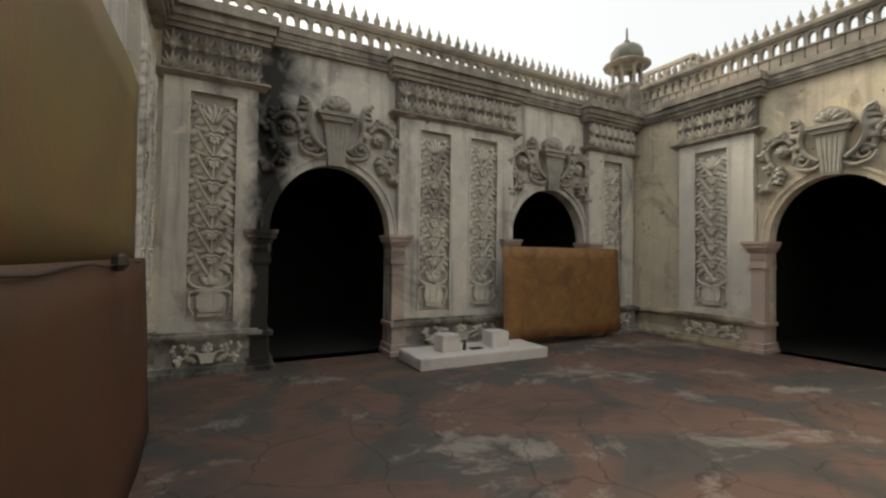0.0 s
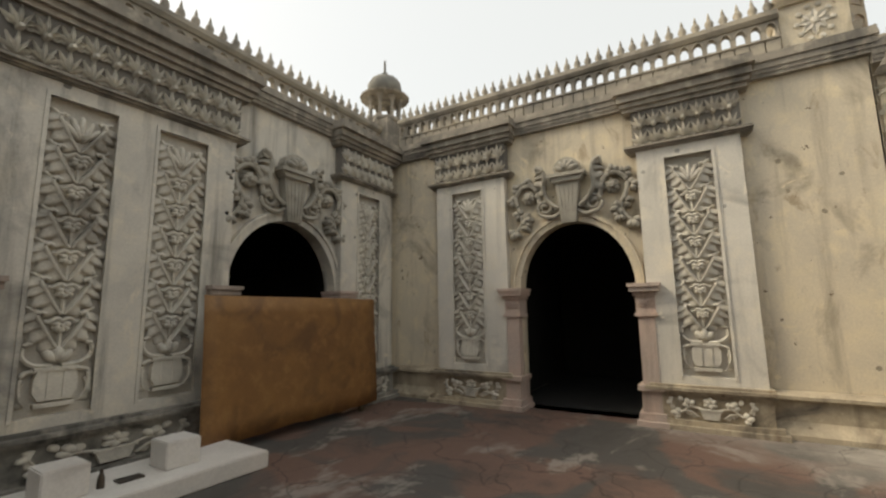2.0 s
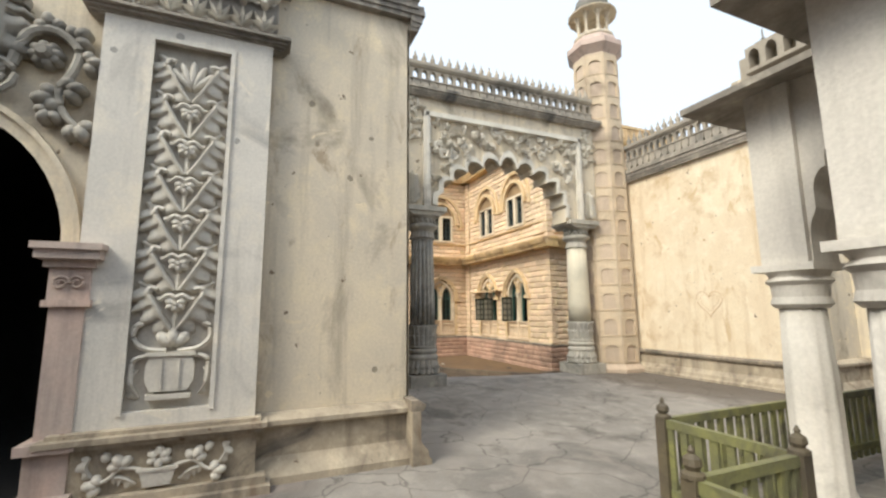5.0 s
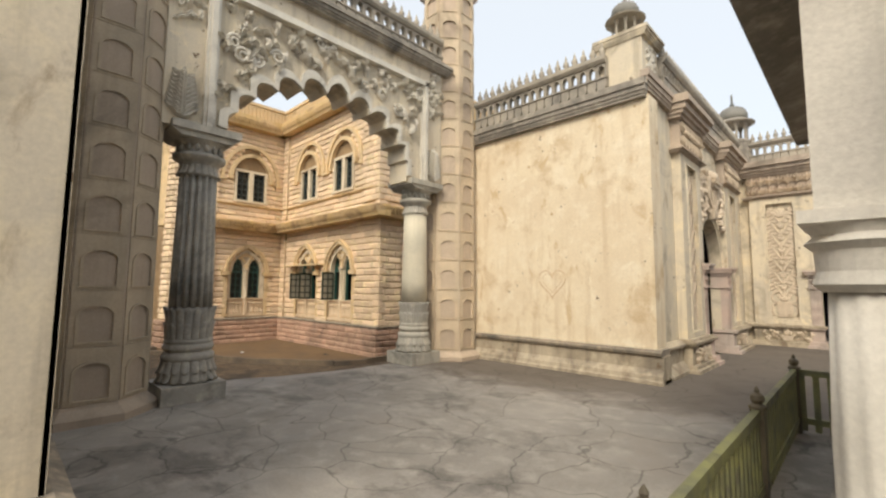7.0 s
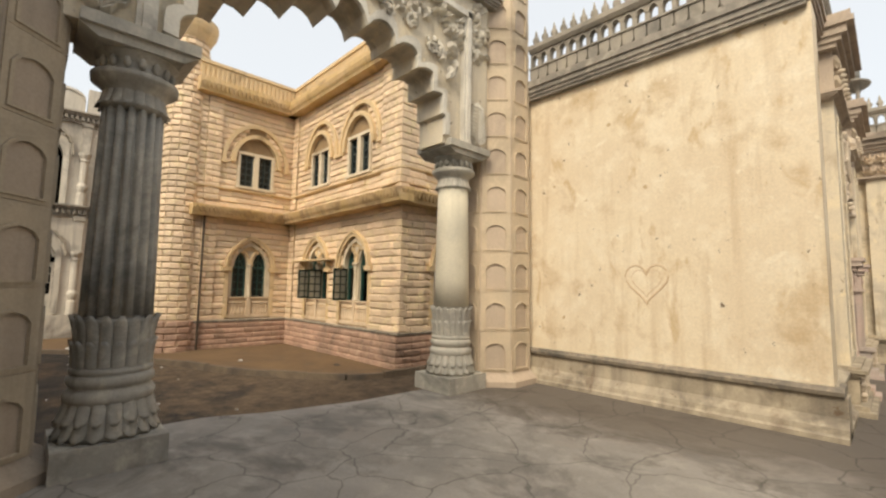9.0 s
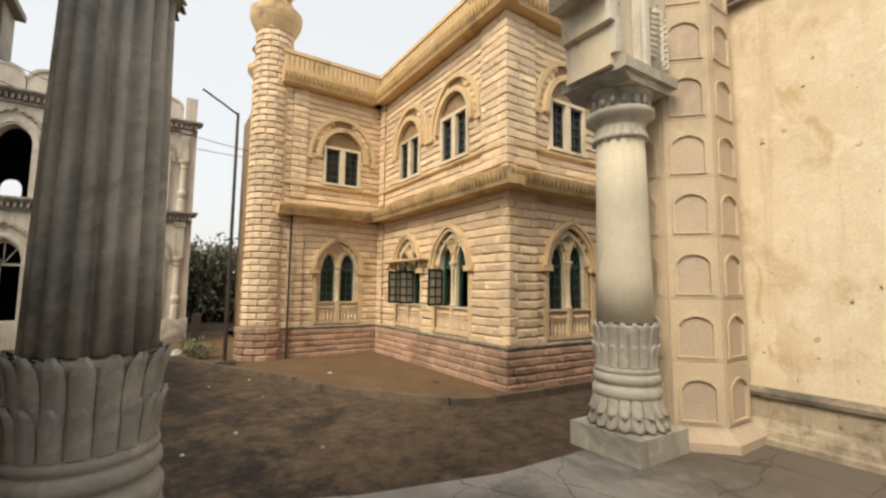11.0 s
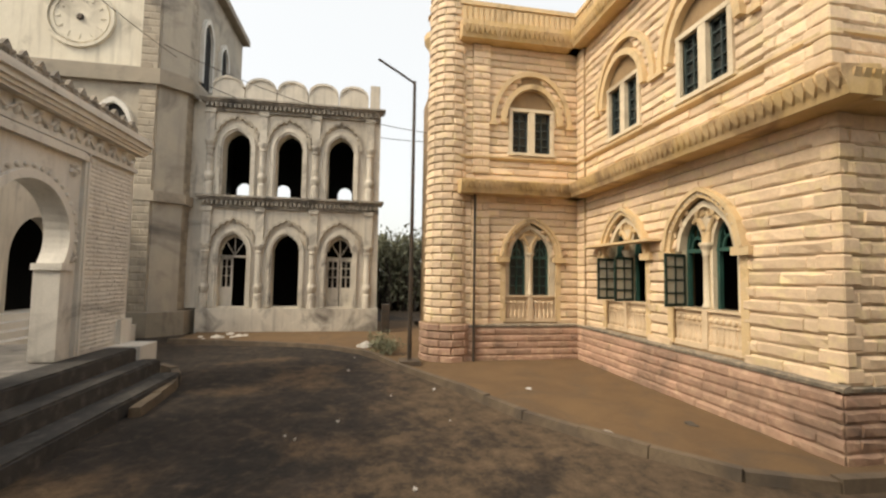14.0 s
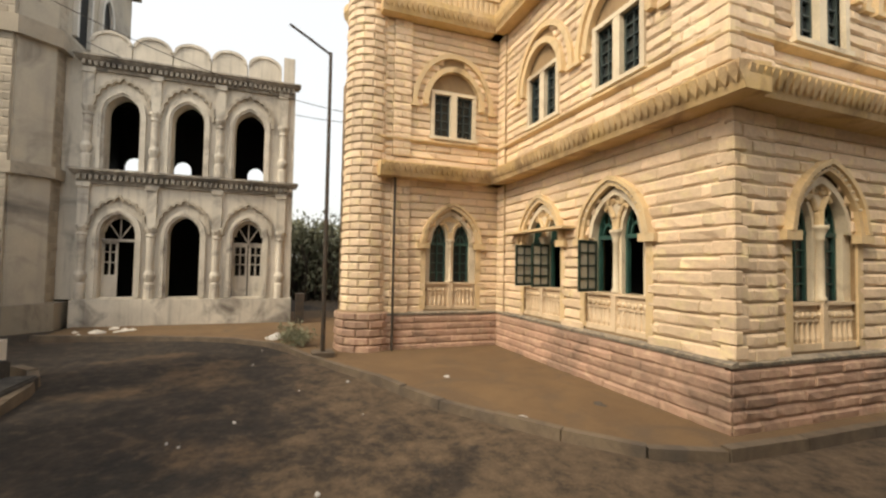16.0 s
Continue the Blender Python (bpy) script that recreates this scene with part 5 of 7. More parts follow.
def lancet_window(parent, m, c, w=1.5, foot=1.0, spring=2.05, apex=3.15, shutters=0, seed=0, detail=True):
    """A twin pointed window: hood, two lancets on a colonette, green frames, panes and a carved apron below."""
    win = piece("window", None, parent)
    half = w / 2
    bm = bmesh.new()
    hood_o, hood_i = arch_curve(c, half + 0.12, spring, apex - spring + 0.02, "point"), arch_curve(c, half - 0.06, spring, apex - spring - 0.16, "point")
    band(bm, hood_i, hood_o, 0.0, 0.1, m)
    band(bm, arch_curve(c, half + 0.04, spring, apex - spring - 0.06, "point"), hood_o, 0.1, 0.15, m)
    for s in (-1, 1):
        x = c + s * (half + 0.04)
        box(bm, x - 0.17, x + 0.17, 0, 0.13, spring - 0.14, spring, m)
        box(bm, x - 0.09 if s > 0 else x - 0.06, x + 0.06 if s > 0 else x + 0.09, 0, 0.035, foot - 0.7, spring - 0.14, m)
    part("hood", bm, arch_trim, win)
    bm = bmesh.new()
    for i, (p, q) in enumerate(zip(hood_i[1:-1], hood_i[2:])):
        u = Vector((p[0] - c, p[1] - spring)) * 1.07
        knob(bm, c + u.x, spring + u.y, 0.032, 0.125, m, 6)
    band(bm, arch_curve(c, half - 0.2, spring, apex - spring - 0.33, "point"), arch_curve(c, half - 0.1, spring, apex - spring - 0.22, "point"), -0.12, 0.0, m)
    part("hood_moulding", bm, cream_trim, win)
    lw = half * 0.31
    cs = [c - half * 0.44, c + half * 0.44]
    bm = bmesh.new()
    cuts = [(arch_curve(x, lw, spring + 0.02, 0.55, "point", n=14), foot) for x in cs]
    arch_wall(bm, c - half + 0.02, c + half - 0.02, foot - 0.7, spring + 0.6, -0.24, -0.08, cuts, m)
    part("tracery", bm, cream_trim, win)
    bm = bmesh.new()
    for (a, za), (b, zb) in zip(hood_i, hood_i[1:]):
        if min(za, zb) > spring + 0.6:
            prism(bm, [(a, spring + 0.6), (b, spring + 0.6), (b, zb), (a, za)], 1, -0.2, -0.08, m)
    ring = arch_curve(c, 0.17, spring + 0.6, 0.17, n=12)
    band(bm, ring, [(c + (x - c) * 1.35, spring + 0.6 + (z - spring - 0.6) * 1.35) for x, z in ring], -0.08, -0.01, m)
    for s in (-1, 1):
        tube(bm, smooth_line([(c + s * 0.03, -0.05, spring + 0.12), (c + s * 0.07, -0.06, spring + 0.36), (c + s * 0.2, -0.06, spring + 0.56), (c + s * 0.3, -0.07, spring + 0.5)], 4), 0.045, 7, m)
        scroll(bm, c + s * 0.1, spring + 0.66, 0.07, s, 0.06, m @ Matrix.Translation((0, -0.08, 0)))
    part("tympanum", bm, arch_trim, win)
    bm = bmesh.new()
    t = m @ Matrix.Translation((c, -0.05, 0))
    lathe(bm, [(0.085, foot), (0.085, foot + 0.05), (0.06, foot + 0.09), (0.055, spring - 0.12), (0.075, spring - 0.1), (0.06, spring - 0.06), (0.1, spring + 0.04), (0.12, spring + 0.07), (0.12, spring + 0.12)], 10, t)
    part("colonette", bm, cream_trim, win, smooth=True)
    for x in cs:
        fr = bmesh.new()
        a = arch_curve(x, lw, spring + 0.02, 0.55, "point", n=14)
        b = arch_curve(x, lw - 0.05, spring + 0.02, 0.48, "point", n=14)
        band(fr, [(x - lw + 0.05, foot)] + b + [(x + lw - 0.05, foot)], [(x - lw, foot)] + a + [(x + lw, foot)], -0.25, -0.17, m)
        box(fr, x - lw, x + lw, -0.24, -0.16, spring - 0.04, spring + 0.03, m)
        if not shutters:
            box(fr, x - 0.015, x + 0.015, -0.23, -0.18, foot, spring + 0.5, m)
            for k in range(1, 4):
                z = foot + (spring - foot) * k / 4
                box(fr, x - lw, x + lw, -0.23, -0.18, z - 0.012, z + 0.012, m)
        fan = arch_curve(x, lw * 0.5, spring + 0.03, 0.2, "point", n=8)
        band(fr, fan, [(x + (p - x) * 1.25, spring + 0.03 + (z - spring - 0.03) * 1.2) for p, z in fan], -0.23, -0.18, m)
        for k in (-0.55, 0, 0.55):
            tube(fr, [(x + k * lw * 0.6, -0.205, spring + 0.2), (x + k * lw * 1.1, -0.205, spring + 0.5 - abs(k) * 0.2)], 0.012, 5, m)
        part("frame", fr, green_paint, win, "green painted frame")
        if not shutters:
            pn = bmesh.new()
            curve = arch_curve(x, lw - 0.03, spring + 0.02, 0.5, "point", n=10)
            prism(pn, [(x - lw + 0.03, foot)] + curve + [(x + lw - 0.03, foot)], 1, -0.215, -0.21, m)
            part("pane", pn, glass, win)
    if shutters:
        for x in ((cs[1] + lw, cs[0] + lw) if shutters > 1 else (cs[1] + lw,)):
            sh = bmesh.new()
            q = m @ Matrix.Translation((x, -0.1, 0)) @ Matrix.Rotation(radians(108), 4, "Z")
            hgt, wid = spring - foot - 0.06, half * 0.72
            bars = [(0, 0.05, 0, hgt), (wid - 0.05, wid, 0, hgt), (0, wid, 0, 0.06), (0, wid, hgt - 0.06, hgt), (wid / 2 - 0.018, wid / 2 + 0.018, 0, hgt)]
            bars += [(0, wid, hgt * k / 4 - 0.018, hgt * k / 4 + 0.018) for k in (1, 2, 3)]
            for x0, x1, z0, z1 in bars:
                box(sh, x0, x1, 0, 0.035, foot + z0, foot + z1, q)
            part("shutter", sh, dark_green, win, "open dark green glazed shutter")
            gl = bmesh.new()
            box(gl, 0.05, wid - 0.05, 0.012, 0.02, foot + 0.06, foot + hgt - 0.06, q)
            part("pane", gl, pale_glass, win, "dusty pane with reflections painted pale")
    if detail:
        ap = bmesh.new()
        box(ap, c - half + 0.02, c + half - 0.02, -0.3, 0.0, foot - 0.05, foot, m)
        box(ap, c - half + 0.02, c + half - 0.02, -0.3, 0.0, foot - 0.72, foot - 0.62, m)
        for k in range(12):
            x = c - half + 0.12 + k * (w - 0.24) / 11
            if abs(x - c) > 0.06:
                lathe(ap, [(0.025, foot - 0.62), (0.042, foot - 0.55), (0.02, foot - 0.42), (0.02, foot - 0.3)], 6, m @ Matrix.Translation((x, -0.05, 0)))
                knob(ap, x, foot - 0.2, 0.05, 0.05, m @ Matrix.Translation((0, -0.06, 0)), 7)
        box(ap, c - half + 0.02, c + half - 0.02, -0.12, -0.06, foot - 0.62, foot - 0.05, m)
        box(ap, c - half + 0.02, c + half - 0.02, -0.06, -0.03, foot - 0.3, foot - 0.27, m)
        box(ap, c - 0.06, c + 0.06, -0.2, 0.02, foot - 0.7, foot, m)
        part("apron", ap, apron_mat, win)
    return win


def twin_window(parent, m, c, w=1.12, z0=4.95, z1=6.12, arch=7.15):
    """An upper twin window: two barred lights in a cream surround under two nested round hoods."""
    win = piece("window", None, parent)
    half = w / 2
    bm = bmesh.new()
    for r, t, d in ((half + 0.5, 0.13, 0.1), (half + 0.2, 0.14, 0.15)):
        rise = (arch - z1 + 0.35) * (r / (half + 0.5))
        band(bm, arch_curve(c, r, z1 - 0.35, rise, n=20), arch_curve(c, r + t, z1 - 0.35, rise + t, n=20), 0.0, d, m)
    for s in (-1, 1):
        x = c + s * (half + 0.56)
        box(bm, x - 0.12, x + 0.12, 0, 0.12, z1 - 0.43, z1 - 0.35, m)
    part("hood", bm, arch_trim, win)
    bm = bmesh.new()
    for x0, x1 in ((-half - 0.1, -half), (-0.09, 0.09), (half, half + 0.1)):
        box(bm, c + x0, c + x1, -0.12, 0.07, z0, z1, m)
    box(bm, c - half - 0.1, c + half + 0.1, -0.12, 0.08, z1, z1 + 0.09, m)
    box(bm, c - half - 0.14, c + half + 0.14, -0.12, 0.11, z0 - 0.08, z0, m)
    part("surround", bm, cream_trim, win, "cream plaster surround")
    for a, b in ((c - half, c - 0.09), (c + 0.09, c + half)):
        bm = bmesh.new()
        for x0, x1, y0, y1 in ((a, a + 0.04, z0, z1), (b - 0.04, b, z0, z1), (a, b, z0, z0 + 0.04), (a, b, z1 - 0.04, z1), ((a + b) / 2 - 0.012, (a + b) / 2 + 0.012, z0, z1)):
            box(bm, x0, x1, -0.09, -0.04, y0, y1, m)
        for k in range(1, 5):
            z = z0 + (z1 - z0) * k / 5
            box(bm, a, b, -0.085, -0.045, z - 0.012, z + 0.012, m)
        part("frame", bm, frame_grey, win, "grey-green barred frame")
        bm = bmesh.new()
        box(bm, a, b, -0.1, -0.095, z0, z1, m)
        part("pane", bm, glass, win)
    return win


def tooth_band(parent, m, s0, s1, z0, z1, d, e0=0.0, e1=0.0, pitch=0.14, more=0.0):
    """A projecting yellow cornice with a row of hanging teeth."""
    bm = bmesh.new()
    prism(bm, [(-0.005, z0), (d * 0.8, z0), (d * 0.86, z0 + 0.1), (d, z0 + 0.24), (d, z1), (-0.005, z1 + 0.05)], 0, s0 - e0, s1 + e1, m)
    part("cornice", bm, yellow_trim, parent)
    vs, fs = [], []
    n = int((s1 + e1 + more - s0 + e0) / pitch)
    for i in range(n):
        x = s0 - e0 + (i + 0.5) * pitch
        k = len(vs)
        for px, pz, pd in ((-0.05, z0 + 0.3, d), (0.05, z0 + 0.3, d), (0.05, z0 + 0.18, d * 0.93), (0, z0 + 0.08, d * 0.86), (-0.05, z0 + 0.18, d * 0.93)):
            vs.append(m @ Vector((x + px, pd, pz)))
            vs.append(m @ Vector((x + px, pd + 0.035, pz)))
        fs += [tuple(k + 2 * j + 1 for j in range(5))] + [(k + 2 * j, k + 2 * ((j + 1) % 5), k + 2 * ((j + 1) % 5) + 1, k + 2 * j + 1) for j in range(5)]
    me = bpy.data.meshes.new("cornice_teeth")
    me.from_pydata(vs, [], fs)
    me.materials.append(yellow_trim)
    piece("cornice_teeth", me, parent, kind="stuff")


house = base("stone_building", "two-storey ochre rusticated stone building with pointed green windows", "building")
PT = 0.18   # top of the plinth
FRONT = wall_frame((0, -8.65, 0), (1, 0, 0), (0, 1, 0))
SIDE = wall_frame((17.5, 0, 0), (0, 1, 0), (-1, 0, 0))
WING = wall_frame((24.3, 0, 0), (0, 1, 0), (-1, 0, 0))
low_cut = lambda c, w: (arch_curve(c, w / 2 - 0.02, 2.05, 1.0, "point"), 0.3)
side_c = [-10.68, -13.25, -15.85, -18.45, -21.05, -23.65]


def stone_wall(m, s0, s1, low, up, near=None, seed=1, foot_pil=()):
    bm = bmesh.new()
    arch_wall(bm, s0, s1, LOW - 0.1, 4.0, -0.5, -0.01, [low_cut(c, w) for c, w in low], m)
    edge = s0
    for c in sorted(up):
        box(bm, edge, c - 0.56, -0.5, -0.01, 4.0, 9.0, m)
        box(bm, c - 0.56, c + 0.56, -0.5, -0.01, 4.0, 4.95, m)
        box(bm, c - 0.56, c + 0.56, -0.5, -0.01, 6.12, 9.0, m)
        edge = c + 0.56
    box(bm, edge, s1, -0.5, -0.01, 4.0, 9.0, m)
    part("wall", bm, ochre_flat, house)
    holes = [(c - w / 2, c + w / 2, 0.28, 2.15) for c, w in low] + [(c - w / 2 + 0.16 * (k + 1), c + w / 2 - 0.16 * (k + 1), 2.05 + 0.25 * k, 2.4 + 0.25 * k) for c, w in low for k in range(4)]
    holes += [(c - 0.66, c + 0.66, 4.85, 6.25) for c in up] + [(c - 0.66 + 0.12 * k, c + 0.66 - 0.12 * k, 6.2 + 0.2 * k, 6.45 + 0.2 * k) for c in up for k in range(4)]
    ashlar(house, m, s0, s1, PT, 3.75, holes, 0.205, 0.8, ochre, near=near, seed=seed, deep=0.045)
    ashlar(house, m, s0, s1, 4.1, 7.95, holes, 0.205, 0.8, ochre, seed=seed + 7, deep=0.045)
    bm = bmesh.new()
    prism(bm, [(0, LOW - 0.1), (0.1, LOW - 0.1), (0.1, PT - 0.06), (0.04, PT), (0, PT)], 0, s0, s1 + 0.0, m)
    part("plinth", bm, rose_stone, house)
    bm = bmesh.new()
    prism(bm, [(0, PT - 0.03), (0.12, PT - 0.03), (0.13, PT + 0.02), (0.07, PT + 0.045), (0, PT + 0.06)], 0, s0 - (0.125 if m is FRONT else 0.0), s1, m @ Matrix.Translation((0, 0, 0.003 if m is FRONT else 0.0)))
    part("plinth_ledge", bm, ledge_mat, house)
    q = m @ Matrix.Translation((0, 0.1, 0))
    ashlar(house, q, s0 - (0.1 if m is FRONT else 0), s1 + (0.1 if m is SIDE else 0), LOW, PT - 0.06, [], 0.175, 0.6, rose_stone, name="plinth_stone", seed=seed + 3)
    bm = bmesh.new()
    prism(bm, [(0, 4.7), (0.07, 4.73), (0.12, 4.76), (0.12, 4.8), (0, 4.82)], 0, s0, s1, m)
    part("string_course", bm, arch_trim, house)
    tooth_band(house, m, s0, s1, 3.7, 4.04, 0.58, 0.58 if m is FRONT else 0.0, more=0.52 if m is SIDE else 0.0)
    tooth_band(house, m, s0, s1, 7.95, 8.4, 0.46, 0.46 if m is FRONT else 0.0, more=0.4 if m is SIDE else 0.0)
    bm = bmesh.new()
    box(bm, s0, s1, -0.4, 0.1, 8.38, 9.0, m)
    box(bm, s0, s1, -0.4, 0.16, 9.0, 9.12, m)
    part("parapet", bm, arch_trim, house)
    vs = bmesh.new()
    k = int((s1 - s0) / 0.16)
    for i in range(k):
        box(vs, s0 + 0.16 * i + 0.03, s0 + 0.16 * i + 0.12, 0.1, 0.14, 8.5, 8.95, m)
    part("parapet_ribs", vs, arch_trim, house, kind="stuff")


stone_wall(FRONT, 17.5, 24.3, [(19.7, 1.66), (22.08, 1.66)], [19.58, 22.05], near=(17.5, 21.2, PT, 3.4), seed=3)
stone_wall(SIDE, -26.0, -8.65, [(c, 1.66) for c in side_c], [c + 0.03 for c in side_c], near=(-10.0, -8.6, PT, 3.4), seed=5)
stone_wall(WING, -8.65, -5.1, [(-7.2, 1.55)], [-7.2], seed=9)
for c, sh in ((19.7, 1), (22.08, 2)):
    lancet_window(house, FRONT, c, 1.66, shutters=sh)
for c in side_c[:4]:
    lancet_window(house, SIDE, c, 1.66)
lancet_window(house, WING, -7.2, 1.55)
for c in (19.58, 22.05):
    twin_window(house, FRONT, c)
for c in side_c[:4]:
    twin_window(house, SIDE, c + 0.03)
twin_window(house, WING, -7.2)
# corner quoins and pilaster strips of smaller rough stones
for m, s0, s1, z0, z1 in ((SIDE, -9.5, -8.65, PT, 3.7), (SIDE, -9.5, -8.65, 4.3, 7.95), (FRONT, 17.5, 18.35, 4.3, 7.95), (WING, -5.98, -5.5, PT, 3.7), (WING, -5.98, -5.5, 4.3, 7.95), (FRONT, 23.85, 24.25, PT, 3.7), (FRONT, 23.85, 24.25, 4.3, 7.95)):
    bm = bmesh.new()
    box(bm, s0, s1, 0, 0.07, z0, z1, m)
    part("pier", bm, ochre_flat, house)
    ashlar(house, m @ Matrix.Translation((0, 0.07, 0)), s0, s1, z0, z1, [], 0.205, 0.45, ochre, seed=int(s0 * 10) % 50)
# squared quoins that turn the corner
rq = random.Random(21)
for z0, z1, out in ((PT + 0.06, 3.7, 0.04), (4.1, 7.95, 0.105)):
    n = round((z1 - z0) / 0.205)
    h = (z1 - z0) / n
    for r in range(n):
        bm = bmesh.new()
        j = rq.uniform(-0.008, 0.012)
        box(bm, 17.39 - j, 17.62 + 0.12 * (r % 2), -8.77 - 0.12 * (1 - r % 2), -8.65 + out + j, z0 + r * h + 0.006, z0 + (r + 1) * h - 0.006)
        bmesh.ops.bevel(bm, geom=bm.edges[:], offset=0.02, segments=1, affect="EDGES")
        part("quoin", bm, ochre, house)
# the roof, and unseen walls behind the windows painted near-black for the rooms' shade
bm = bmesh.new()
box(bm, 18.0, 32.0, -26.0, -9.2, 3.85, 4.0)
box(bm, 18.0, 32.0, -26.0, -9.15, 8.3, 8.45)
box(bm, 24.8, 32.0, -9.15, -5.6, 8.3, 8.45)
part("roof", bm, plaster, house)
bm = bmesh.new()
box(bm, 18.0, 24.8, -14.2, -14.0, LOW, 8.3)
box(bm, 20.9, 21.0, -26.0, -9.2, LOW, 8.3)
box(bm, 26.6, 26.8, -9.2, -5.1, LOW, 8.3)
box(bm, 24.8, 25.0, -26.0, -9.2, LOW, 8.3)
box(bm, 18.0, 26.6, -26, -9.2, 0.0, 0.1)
part("inner_wall", bm, shade_black, house)
bm = bmesh.new()
box(bm, 24.8, 32.0, -5.6, -5.1, LOW, 9.0)
part("wall", bm, ochre_flat, house)
# round corner tower
tw = Matrix.Translation((24.75, -4.95, 0))
bm = bmesh.new()
lathe(bm, [(0.71, LOW - 0.1), (0.71, 0.24), (0.59, 0.3), (0.57, 4.0), (0.54, 9.9)], 20, tw)
part("round_tower", bm, ochre_flat, house, smooth=True)
rngt = random.Random(8)
vs, fs = [], []
for r in range(53):
    if r == 5:
        me = bpy.data.meshes.new("tower_plinth_stonework")
        me.from_pydata(vs, [], fs)
        me.materials.append(rose_stone)
        piece("tower_plinth_stonework", me, house, kind="stuff")
        vs, fs = [], []
    z = LOW + r * 0.205
    if z > 9.75:
        break
    R = (0.72 if r < 5 else 0.6) - 0.005 * max(0, z)
    n = 7
    for i in range(n):
        a0 = 2 * math.pi * (i + 0.5 * (r % 2)) / n
        k = len(vs)
        for da, dz, dr in ((0.01, 0.008, 0), (0.99, 0.008, 0), (0.99, 0.197, 0), (0.01, 0.197, 0), (0.07, 0.04, 0.035), (0.93, 0.04, 0.035), (0.93, 0.165, 0.03), (0.07, 0.165, 0.03)):
            a = a0 + da * 2 * math.pi / n
            vs.append(tw @ Vector(((R + dr) * math.cos(a), (R + dr) * math.sin(a), z + dz)))
        for a, dzz in ((0.5, 0.0),):
            mid = a0 + a * 2 * math.pi / n
            vs.append(tw @ Vector(((R + 0.055) * math.cos(mid), (R + 0.055) * math.sin(mid), z + 0.04)))
            vs.append(tw @ Vector(((R + 0.055) * math.cos(mid), (R + 0.055) * math.sin(mid), z + 0.165)))
            vs.append(tw @ Vector(((R + 0.02) * math.cos(mid), (R + 0.02) * math.sin(mid), z + 0.008)))
            vs.append(tw @ Vector(((R + 0.02) * math.cos(mid), (R + 0.02) * math.sin(mid), z + 0.197)))
        fs += [(k, k + 10, k + 8, k + 4), (k + 10, k + 1, k + 5, k + 8), (k + 1, k + 2, k + 6, k + 5), (k + 2, k + 11, k + 9, k + 6), (k + 11, k + 3, k + 7, k + 9), (k + 3, k, k + 4, k + 7), (k + 4, k + 8, k + 9, k + 7), (k + 8, k + 5, k + 6, k + 9)]
me = bpy.data.meshes.new("tower_stonework")
me.from_pydata(vs, [], fs)
me.materials.append(ochre)
piece("tower_stonework", me, house, kind="stuff")
bm = bmesh.new()
lathe(bm, [(0.6, 9.75), (0.66, 9.85), (0.78, 10.1), (0.82, 10.25), (0.82, 10.45), (0.66, 10.55), (0.55, 10.6)], 20, tw)
part("tower_ring", bm, arch_trim, house)
chhatri(house, Vector((24.75, -4.95, 10.6)), 1.25, mat=arch_trim)
bm = bmesh.new()
lathe(bm, [(0.42, 4.0), (0.42, 9.4), (0.62, 9.7), (0.62, 9.9), (0.45, 10.0)], 16, Matrix.Translation((27.6, -5.15, 0)))
part("far_turret", bm, arch_trim, house)
chhatri(house, Vector((27.6, -5.15, 10.0)), 0.9, mat=arch_trim)
bm = bmesh.new()
tube(bm, [(24.12, -5.56, 3.7), (24.12, -5.56, LOW)], 0.035, 8)
part("downpipe", bm, iron, house)
bm = bmesh.new()
box(bm, 20.8, 23.4, 0.02, 0.35, 2.28, 2.33, FRONT)
part("awning_board", bm, arch_trim, house)

# ---- white two-storey arcade building ----
arc = base("arcade_building", "weathered whitewashed two-storey building with pointed arcades", "building")
WEST_F = wall_frame((30.6, 0, 0), (0, 1, 0), (-1, 0, 0))
low_c, up_c = [2.33, 0.39, -1.65], [2.33, 0.39, -1.6]
bm = bmesh.new()
arch_wall(bm, -3.15, 3.5, 0.15, 4.2, -0.5, 0, [(arch_curve(c, 0.52, 2.4, 0.62, "point"), 0.2) for c in low_c], WEST_F)
arch_wall(bm, -3.15, 3.5, 4.2, 8.2, -0.5, 0, [(arch_curve(c, 0.5, 6.4, 0.6, "point"), 4.4) for c in up_c], WEST_F)
part("wall", bm, grey_wash, arc)
bm = bmesh.new()
box(bm, -3.2, 3.5, -0.5, 0.22, LOW - 0.1, 0.15, WEST_F)
part("plinth", bm, dirty_trim, arc)
bm = bmesh.new()
box(bm, 3.5, 4.0, -0.6, -0.1, 0.15, 8.2, WEST_F)
part("side_wall", bm, grey_wash, arc)
# Near-black lining paints the shade beyond the left opening.
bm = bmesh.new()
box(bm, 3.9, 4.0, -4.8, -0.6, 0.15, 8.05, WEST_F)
part("inner_side_wall", bm, shade_black, arc)
